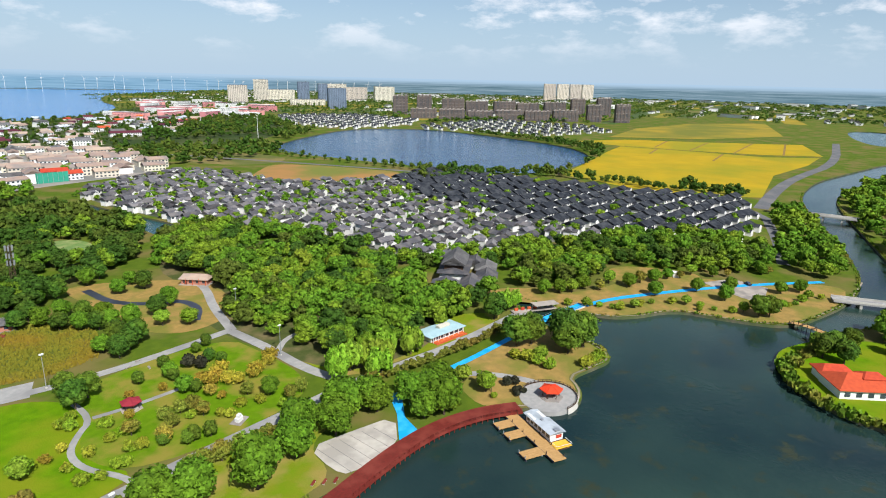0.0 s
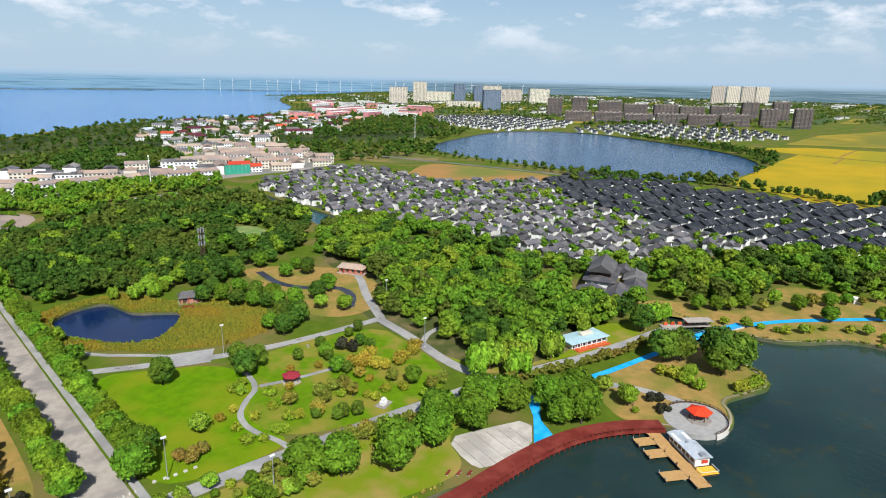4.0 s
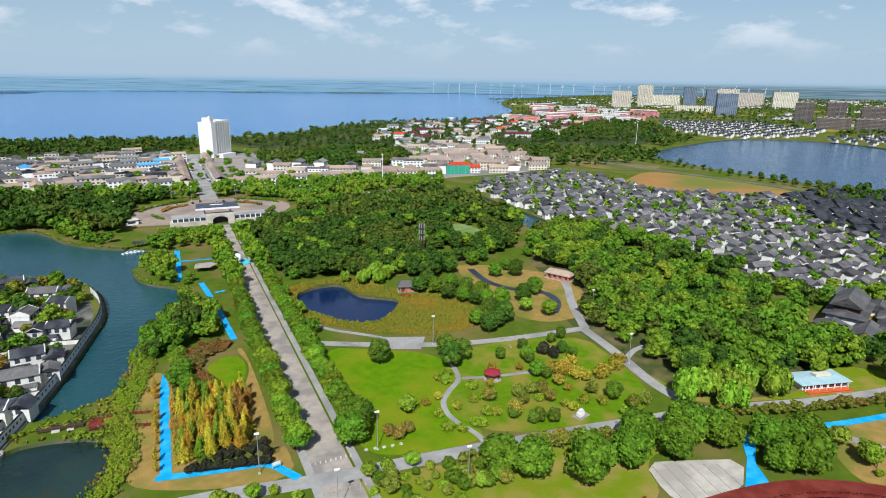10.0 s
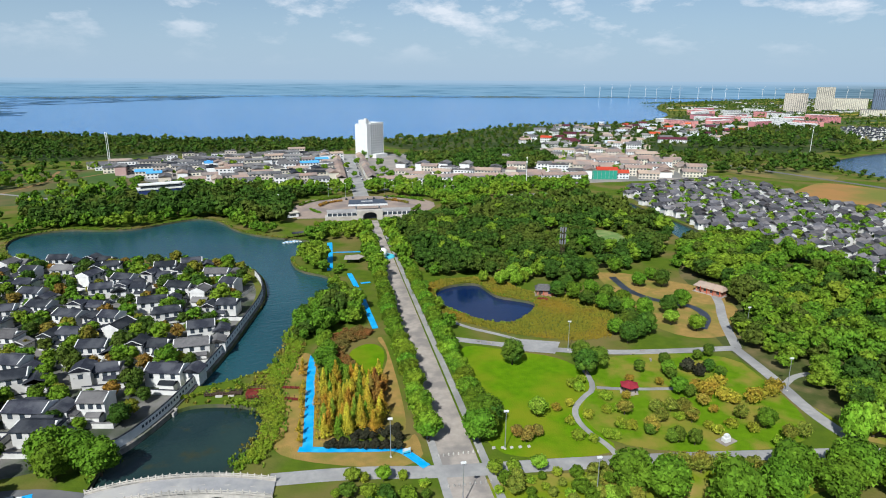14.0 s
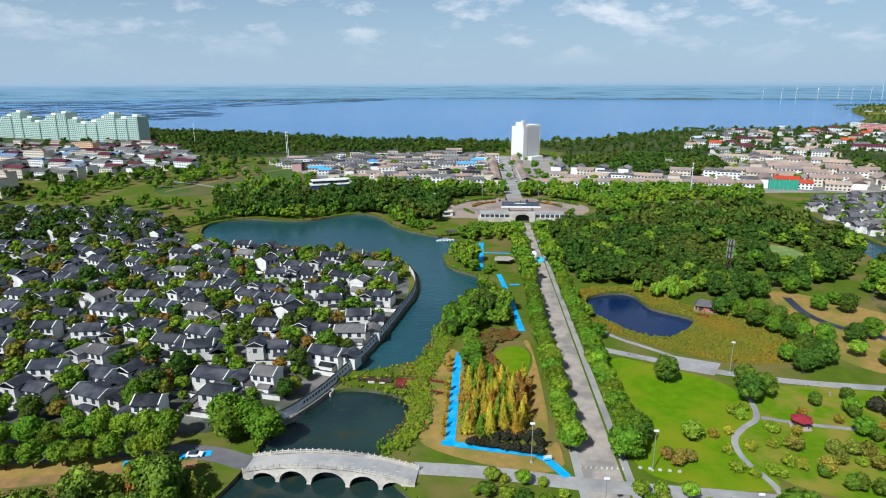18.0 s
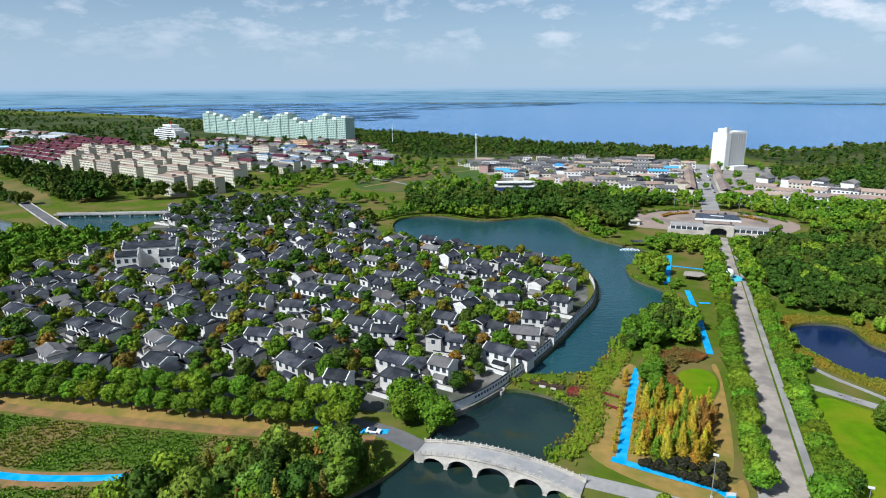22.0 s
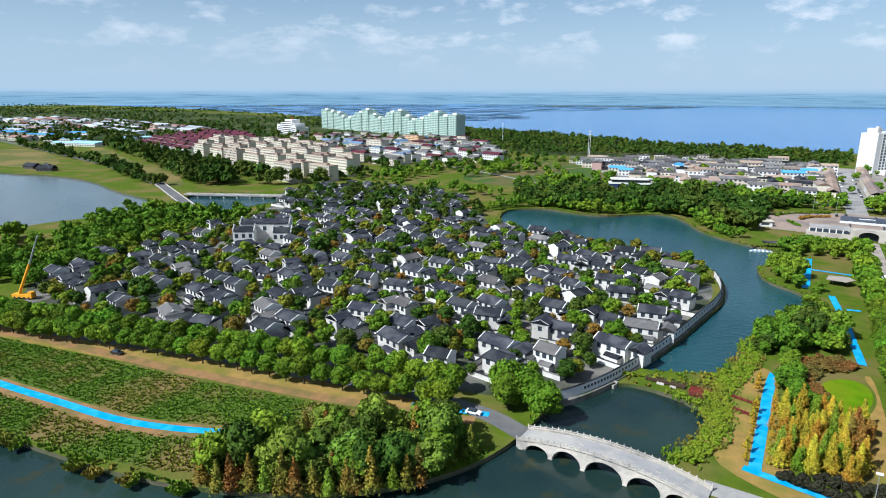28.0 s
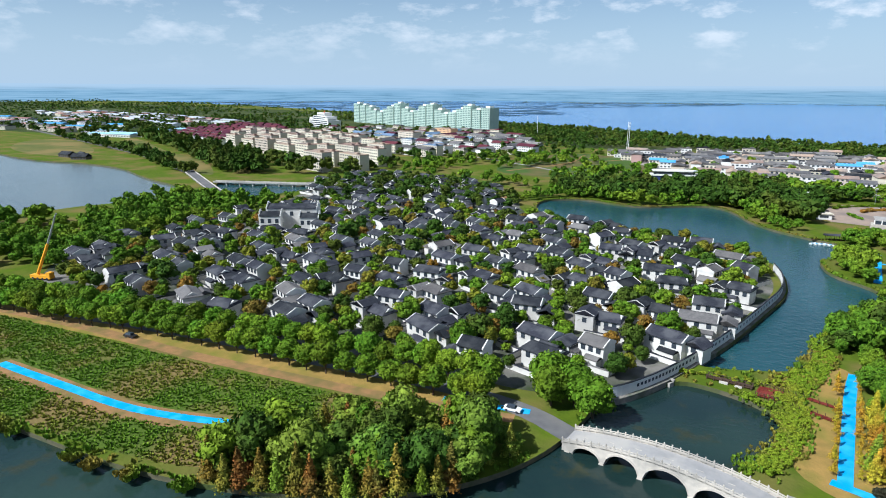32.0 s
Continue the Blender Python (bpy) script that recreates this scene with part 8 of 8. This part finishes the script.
for k in range(4):
    part("wheel", Shape().rod((-3.6 + k * 2.4, -1.35, 0.6), (-3.6 + k * 2.4, 1.35, 0.6), 0.6, 12), SOLAR, crane)
part("boom", Shape().rod((-2, 0, 2.4), (5.5, 0, 16), 0.65, 6, 0.55), MATS["crane_yellow"], crane)
part("boom_tip", Shape().rod((5.3, 0, 15.6), (12, 0, 29), 0.42, 6, 0.3), METAL, crane)
for i in range(26):
    a = radians(24 + i * 1.15 + random.uniform(-0.4, 0.4))
    d = 4300 + random.uniform(0, 480)
    o = thing("wind_turbine", d * math.sin(a), d * math.cos(a), 0, random.uniform(-30, 60), "white three-bladed wind turbine far across the lake", "turbine", "wind turbines")
    part("tower", Shape().rod((0, 0, -3), (0, 0, 66), 1.1, 8, 0.7), WHITE, o)
    part("nacelle", Shape().box(0, -1, 65, 3, 6, 3), WHITE, o)
    spin = random.uniform(0, 120)
    for k in range(3):
        t = radians(spin + k * 120)
        part("blade", Shape().rod((0, -4.5, 66.5), (28 * math.sin(t), -4.5, 66.5 + 28 * math.cos(t)), 0.55, 5, 0.2), WHITE, o)

# ------------------------------------------------ cars, stones, benches, small park things


def car(x, y, turn, m, label, z=0.1):
    o = thing("car", x, y, z, turn, label, "car", "parked cars")
    part("body", Shape().prism([(-2.2, 0), (2.2, 0), (2.25, 0.45), (1.3, 0.62), (-2.15, 0.68)], -0.88, 0.88).turned(Matrix.Translation((0, 0, 0.35)) @ pose(0, 0, 0, 90)), m, o)
    part("cabin", Shape().box(-0.3, 0, 0.95, 2.6, 1.6, 0.6, 0, 0.78), GLASS, o)
    for u in (-1.35, 1.35):
        for w in (-0.8, 0.8):
            part("wheel", PROTO.setdefault("wheel", Shape().rod((0, -0.12, 0), (0, 0.12, 0), 0.33, 10).mesh("wheel", SOLAR)), None, o, at=pose(u, w, 0.33))
    return o


BLACKPAINT = mat("black_paint", (0.02, 0.02, 0.022), (0.025, 0.025, 0.028), 1, rough=0.25, spec=0.6)
WHITEPAINT = mat("white_paint", (0.8, 0.8, 0.8), (0.76, 0.76, 0.76), 1, rough=0.3, spec=0.6)
car(-203, 119, 12, BLACKPAINT, "black parked car on a dirt track")
car(-78, 145.2, 8, WHITEPAINT, "white car on the road by the stone bridge")
car(-84, 172, 70, BLACKPAINT, "dark parked car between villas")
car(-88, 176, 70, SOLAR, "dark parked car in a villa court")
for i in range(18):
    car(r.choice((28.6, 41.6)) + random.uniform(-0.4, 0.4), 590 + i * 13 + random.uniform(-3, 3), 90 + random.uniform(-3, 3), r.choice((WHITEPAINT, BLACKPAINT, SOLAR, WHITEPAINT)), "parked car along the town street")
for i in range(8):
    car(333 + i * 2.2, 44 - i * 3.4, 40, r.choice((WHITEPAINT, SOLAR)), "parked car on the shore plaza") if i % 3 == 0 else None
rock = thing("carved_stone", 111, 137, 0, 20, "pale carved stone sculpture on a small pad", "sculpture")
part("pad", Shape().box(0, 0, 0.03, 5.2, 3.6, 0.2), PLAZA, rock)
part("stone", Shape().prism([(-1.6, -0.8), (0.6, -1.0), (1.7, 0), (1.0, 0.9), (-1.2, 0.8)], 0.2, 1.4).prism([(-1.0, -0.6), (0.4, -0.6), (0.8, 0.4), (-0.8, 0.5)], 1.4, 2.3), WHITE, rock)
for i, (x, y, t) in enumerate(((103, 96, 20), (105, 94, 20), (101, 98, 20), (117, 190, 70), (113, 196, 10), (118, 198, 10), (62, 216, -25), (58, 218, -25))):
    o = thing("bench", x, y, 0, t, "low red-brown bench on the lawn" if i < 3 else "pale stone bench by the path", "bench", "park benches")
    part("seat", Shape().box(0, 0, 0.4, 2.2, 0.7, 0.12), REDDECK if i < 3 else PLAZA, o)
    part("leg", Shape().box(-0.8, 0, 0, 0.2, 0.6, 0.42), STONE, o)
    part("leg", Shape().box(0.8, 0, 0, 0.2, 0.6, 0.42), STONE, o)
for y in (131.5, 145):
    for i in range(9):
        solid("bollard", PROTO.setdefault("bollard", Shape().box(0, 0, 0, 0.42, 0.42, 0.5).box(0, 0, 0.5, 0.3, 0.3, 0.2, 0, 0.5).mesh("bollard", STONE)), WHITE, "low white stone bollard across the avenue", "bollard", "avenue bollards", at=pose(28 + i * 1.4, y, 0.06))
for i, (x, y) in enumerate(((44, 146), (46.5, 145.6), (49, 145.2), (51.5, 145), (54, 144.8))):
    solid("planter_stone", Shape().box(0, 0, 0, 0.9, 0.7, 0.5, 0, 0.8), STONE, "pale edging stone round a flower bed", "stone", "edging stones", at=pose(x, y, 0, 0, 0, 10))
for x, y, h in ((170.5, 88, 4.6), (172, 86, 4.2), (169, 82.5, 5.0)):
    o = thing("palm", x, y, 0, random.uniform(0, 90), "slim fan palm on dry grass", "palm", "fan palms")
    part("trunk", Shape().rod((0, 0, 0), (0.2, 0, h), 0.16, 6, 0.12), BARK, o)
    s = Shape()
    for k in range(22):
        a, e = k * 2.4, 0.9 - (k % 5) * 0.4
        q = Vector((math.cos(a) * math.cos(e), math.sin(a) * math.cos(e), math.sin(e)))
        side = Vector((-math.sin(a), math.cos(a), 0)) * 0.35
        o0 = Vector((0.2, 0, h))
        s.add([o0, o0 + q * 0.9 + side, o0 + q * 1.6 - Vector((0, 0, 0.3)), o0 + q * 0.9 - side], ((0, 1, 2, 3),))
    part("fronds", s, GREEN, o)
for x, y, rad in ((172.5, 75.5, 1.3), (174, 73, 1.2), (171, 74, 1.2), (174.8, 75, 1.1)):
    tree("plum", x, y, rad * 0.62, int(x), "clipped low on the terrace edge")
hut = thing("booth", 338, 58, 0, 20, "small red and white booth on the plaza", "booth")
part("wall", Shape().box(0, 0, 0, 3.4, 3, 2.6), WHITE, hut)
part("sign_panel", Shape().box(1.2, -1.53, 0.2, 2.0, 0.1, 2.2), REDTILE, hut)
part("roof", Shape().box(0, 0, 2.6, 4, 3.6, 0.25), WHITE, hut)
ship = thing("ship_restaurant", -145, 598, 0, 22, "white and blue ship-shaped building on the shore", "building")
part("lower_wall", Shape().prism([(-20, -5), (18, -6), (23, 0), (18, 6), (-20, 5)], 0, 4.0), mat("navy_paint", (0.03, 0.05, 0.16), (0.03, 0.045, 0.13), 0.5, rough=0.4), ship)
part("band", Shape().prism([(-20.5, -5.5), (18, -6.6), (24, 0), (18, 6.6), (-20.5, 5.5)], 4.0, 5.4), WHITE, ship)
part("upper_wall", Shape().prism([(-18, -4), (14, -5), (18, 0), (14, 5), (-18, 4)], 5.4, 8.0), GLASS, ship)
part("roof", Shape().prism([(-19, -5), (15, -6), (20, 0), (15, 6), (-19, 5)], 8.0, 8.9), WHITE, ship)
castle = thing("domed_hotel", -965, 1005, 0, -20, "white stepped hotel with a red spire", "building")
for k, (w, h0, h1) in enumerate(((90, 0, 16), (64, 16, 24), (34, 24, 31))):
    part("wall", Shape().box(0, 0, h0, w, 30 - k * 6, h1 - h0), WHITE, castle)
    for f in range(int((h1 - h0) / 4)):
        part("window_strip", Shape().box(0, -15.1 + k * 3, h0 + 1.4 + f * 4, w * 0.9, 0.3, 1.7), GLASS, castle)
part("spire", Shape().rod((0, 0, 31), (0, 0, 37), 2.2, 8, 0.3), REDTILE, castle)
for s in (-1, 1):
    part("wing", Shape().box(s * 36, -6, 16, 14, 18, 4.5), WHITE, castle)

# ------------------------------------------------ low growth: reeds, bank bushes, meadow rows


def tufts(name, spots, size, material, label, seed, category="plants", tall=1.0):
    """Small upright tufts, joined: three crossed blades each, with a bushy top."""
    r = np.random.RandomState(seed)
    V, F, k = [], [], 0
    for x, y in spots:
        s = size * r.uniform(0.6, 1.4)
        m = 7
        a = r.uniform(0, math.tau, m)
        o = np.stack([x + np.cos(a) * s * 0.45, y + np.sin(a) * s * 0.45, np.full(m, 0.05)], 1)
        t = np.stack([-np.sin(a), np.cos(a), 0 * a], 1) * s * 0.42
        up = np.stack([np.cos(a) * s * 0.25, np.sin(a) * s * 0.25, s * tall * r.uniform(0.5, 1.0, m)], 1)
        q = np.stack([o - t, o + t, o + t * 0.5 + up, o - t * 0.6 + up * 0.9], 1).reshape(-1, 3)
        V.append(q)
        b = k + np.arange(m)[:, None] * 4
        F.append(np.concatenate([b + [0, 1, 2], b + [0, 2, 3]]))
        k += 4 * m
    return solid(name, tri_mesh(name, np.concatenate(V), np.concatenate(F), material), material, label, category, kind="stuff")


REEDLEAF = mat("leaf_reed", (0.215, 0.19, 0.0198), (0.163, 0.174, 0.0198), 0.15, rough=0.8, third=(0.24, 0.17, 0.0198), coarse=0.05, island=0.09, spec=0.05)
GRASSLEAF = leafy("leaf_grass", (0.124, 0.211, 0.0183), (0.0891, 0.167, 0.0122), (0.214, 0.176, 0.0306), vary=0, coarse=0.06)
CROPLEAF = leafy("leaf_crop", (0.093, 0.184, 0.0122), (0.13, 0.221, 0.0153), (0.176, 0.184, 0.0229), vary=0, coarse=0.05)
tufts("reeds", scatter(list(REEDS), 0.8, 61, lambda x, y: not inside(x, y, WATERS[-1]), jitter=1.3), 0.5, REEDLEAF, "orange-green reeds round the pond", 61, tall=1.3)
tufts("meadow_plants", scatter(list(MEADOW), 0.86, 62, jitter=1.2, keep= lambda x, y: not near_line(x, y, list(BLUES[8][0]), 3.6) and noise.noise((x * 0.09, y * 0.09, 3)) > -0.45), 0.50, CROPLEAF, "low rows of dark green plants on the meadow", 62, tall=0.8)


bank_spots = []
for w, off in ((WATERS[0], 2.2), (WATERS[1], 1.8), (WATERS[3], 2.5), (WATERS[7], 1.6)):
    loop = w + w[:1]
    for step in (1.3, 1.7, 2.3):
        bank_spots += [(x + random.uniform(-off, off), y + random.uniform(-off, off)) for x, y in along(loop, step)]
bank_spots = [(x, y) for x, y in bank_spots if math.hypot(x, y) > 70 and math.hypot(x, y) < 700 and not (y < 70 and x < 200) and not wet(x, y) and not near_line(x, y, list(DECK), 6) and not near_line(x, y, list(WALL), 5.5) and not (-68 < x < -8 and 134 < y < 147) and math.hypot(x - 177, y - 65) > 13]
tufts("bank_grass", bank_spots, 0.75, GRASSLEAF, "long green and straw-coloured grass on the banks", 63, tall=1.1)
SHALLOW = [(x + random.uniform(-2.2, 2.2), y + random.uniform(-1.6, 1.6)) for c in ((-178, 71), (-172, 71.5), (-150, 74), (-143, 74.5), (-133, 77), (-120, 81), (-190, 70)) for x, y in [c] * 60]
tufts("bank_reeds", SHALLOW, 0.8, GRASSLEAF, "bright green reed clumps in the shallows below the meadow", 69, tall=1.2)
ISLETREED = [(x, y) for x, y in along(((290, -10), (270, -9), (254, -2), (246, 1), (237, -1), (225, -9), (218, -19), (215, -32)), 0.35)]
tufts("bank_reeds", [(x + random.uniform(-2.4, 2.4), y + random.uniform(-2.4, 2.4)) for x, y in ISLETREED], 1.5, GRASSLEAF, "tall pale green reeds round the villa islet", 64, tall=1.3)
bush = [(x + random.uniform(-3, 2), y + random.uniform(-2.5, 2.5)) for x, y in along(((-30, 186), (-24, 182), (-19, 175), (-17, 166), (-20, 156), (-24, 148)), 0.8)] + [(x, y) for x, y in along(((-24, 202), (-17, 212), (-16, 224), (-17, 238), (-13, 250)), 1.4)] + [(x + random.uniform(-2, 2), y + random.uniform(-2, 2)) for x, y in along(((-47, 190), (-40, 194), (-31, 196), (-22, 199)), 1.0)]
BANKLEAF = leafy("leaf_bank", (0.150, 0.245, 0.014), (0.195, 0.270, 0.016), (0.225, 0.250, 0.02), vary=0, coarse=0.05)
BAND = ((-28, 150.5), (-19, 152), (-15.5, 165), (-14.5, 180), (-17, 192), (-14, 204), (-10, 228), (-16, 234), (-20, 216), (-22, 200), (-24, 190), (-21, 178), (-21, 168), (-25, 158))
woods("bank_bushes", scatter(list(BAND), 1.15, 66, lambda x, y: not wet(x, y, 0) and not near_line(x, y, list(DECK), 3)), 0.5, BANKLEAF, "thick light green growth on the waterside", 66, high=2.0, rad=1.5, tufts=150, clumps=4, category="bushes")
woods("bank_bushes", bush, 0.55, BANKLEAF, "yellowish green bushes on the pond bank", 65, high=2.2, rad=1.6, tufts=200, clumps=5, category="bushes")
tufts("bank_reeds", [(x + random.uniform(-2.2, 2.2), y + random.uniform(-2.2, 2.2)) for x, y in bush * 3 + scatter(list(BAND), 0.9, 67)], 0.6, GRASSLEAF, "long yellow-green waterside grass between bushes", 68, tall=1.5)
for rad, a0, a1, tone in ((44, 20, 70, GREEN), (44, 110, 165, GREEN), (30, 15, 60, RUST), (30, 120, 170, RUST), (36, 190, 215, GREEN), (36, 325, 350, GREEN)):
    arc = [(34 + 1.35 * rad * math.cos(radians(a)) * 0.92, 500 + rad * math.sin(radians(a))) for a in range(a0, a1, 2)]
    woods("hedge", arc, 0.9, tone, "low clipped hedge on the forecourt", rad + a0, high=1.8, rad=1.5, tufts=60, clumps=4, category="hedge")
woods("hedge", [(x, y) for x in range(-6, 24, 2) for y in (437, 440, 443)], 0.9, LIME, "clipped green hedge before the park gate", 99, high=1.8, rad=1.5, tufts=70, clumps=4, category="hedge")
for k in range(6):
    car(8 + k * 9 + (k % 2) * 3, 528 + (k % 3) * 5, 90, (WHITEPAINT, BLACKPAINT, SOLAR)[k % 3], "parked car on the forecourt")
board = thing("notice_board", 19.5, 147.5, 0, 15, "white park notice board with a teal panel", "sign")
for s in (-1, 1):
    part("post", Shape().box(s * 1.1, 0, 0, 0.12, 0.12, 2.2), METAL, board)
part("panel", Shape().box(0, 0, 0.7, 2.4, 0.1, 1.4), WHITE, board)
part("lower_panel", Shape().box(0, -0.07, 0.75, 2.2, 0.03, 0.5), mat("teal_pad", (0.10, 0.50, 0.60)), board)
HEDGE = leafy("leaf_hedge", (0.213, 0.084, 0.0255), (0.16, 0.0924, 0.0255), (0.128, 0.109, 0.0255), vary=0)
woods("hedge", scatter(list(RUSTBAND), 1.35, 66, lambda x, y: not near_line(x, y, list(DECK), 2)), 0.75, HEDGE, "loose rust-brown shrubs round a glade", 66, high=2.2, rad=1.5, tufts=160, clumps=5, category="shrubs")
woods("hedge", [p for p in along(((150, 119.5), (170, 112.5), (195, 105.5), (230, 101)), 2.2)], 0.9, leafy("leaf_hedge_olive", (0.115, 0.150, 0.018), (0.15, 0.155, 0.02), (0.16, 0.12, 0.022), vary=0), "row of olive hedge trees along the road", 67, high=4.0, rad=2.2, tufts=240, category="hedge")
woods("hedge", [p for p in along(((66, 128), (92, 126), (116, 121), (140, 118)), 2.6)], 0.85, MATS["leaf_hedge_olive"], "row of olive hedge trees along the road", 68, high=4.0, rad=2.2, tufts=240, category="hedge")

# far islands and fish pens in the lake
for i, (a0, a1, d, w) in enumerate(((-27, -4, 4450, 26), (-22, -10, 4250, 34), (-3, 9, 4500, 24), (6, 20, 4350, 40), (14, 36, 4600, 40), (-46, -30, 4400, 40), (-60, -44, 4250, 30))):
    pts = [(math.sin(radians(a0 + (a1 - a0) * k / 12)) * (d + 60 * math.sin(k * 1.7 + i)), math.cos(radians(a0 + (a1 - a0) * k / 12)) * (d + 60 * math.sin(k * 1.7 + i))) for k in range(13)]
    isl = solid("island", ribbon(pts, w * 1.6, 0.0), FALLOW, "long low wooded islet far out in the lake", "island", kind="structure")
    woods("island_trees", [(x + random.uniform(-w, w), y + random.uniform(-w, w)) for x, y in along(pts, 8)], 0.75, WOODS2, "dark trees on a far lake islet", 70 + i, high=6.0, rad=5.0)
pens = Shape()
rp = random.Random(12)
for i in range(900):
    a, d = radians(rp.uniform(-66, -8)), 2050 + 2300 * rp.random() ** 1.3
    if a > radians(-24) and d < 2900 + 60 * (math.degrees(a) + 24):
        continue
    x, y, l, t = d * math.sin(a), d * math.cos(a), rp.uniform(40, 150), rp.choice((18, 18, 22, 108))
    if inside(x, y, LAND_EDGE):
        continue
    pens.box(x, y, WATER_Z, l, 5.0, 0.7, t).box(x + 8, y + 30, WATER_Z, l * 0.8, 4.0, 0.6, t).box(x - 14, y + 14, WATER_Z, 34, 4.0, 0.7, t + 90)
solid("fish_pens", pens, mat("pen_net", (0.05, 0.09, 0.12), (0.04, 0.075, 0.10), 0.1), "dark lines of fish pen netting on the lake", "fish pens", kind="stuff")
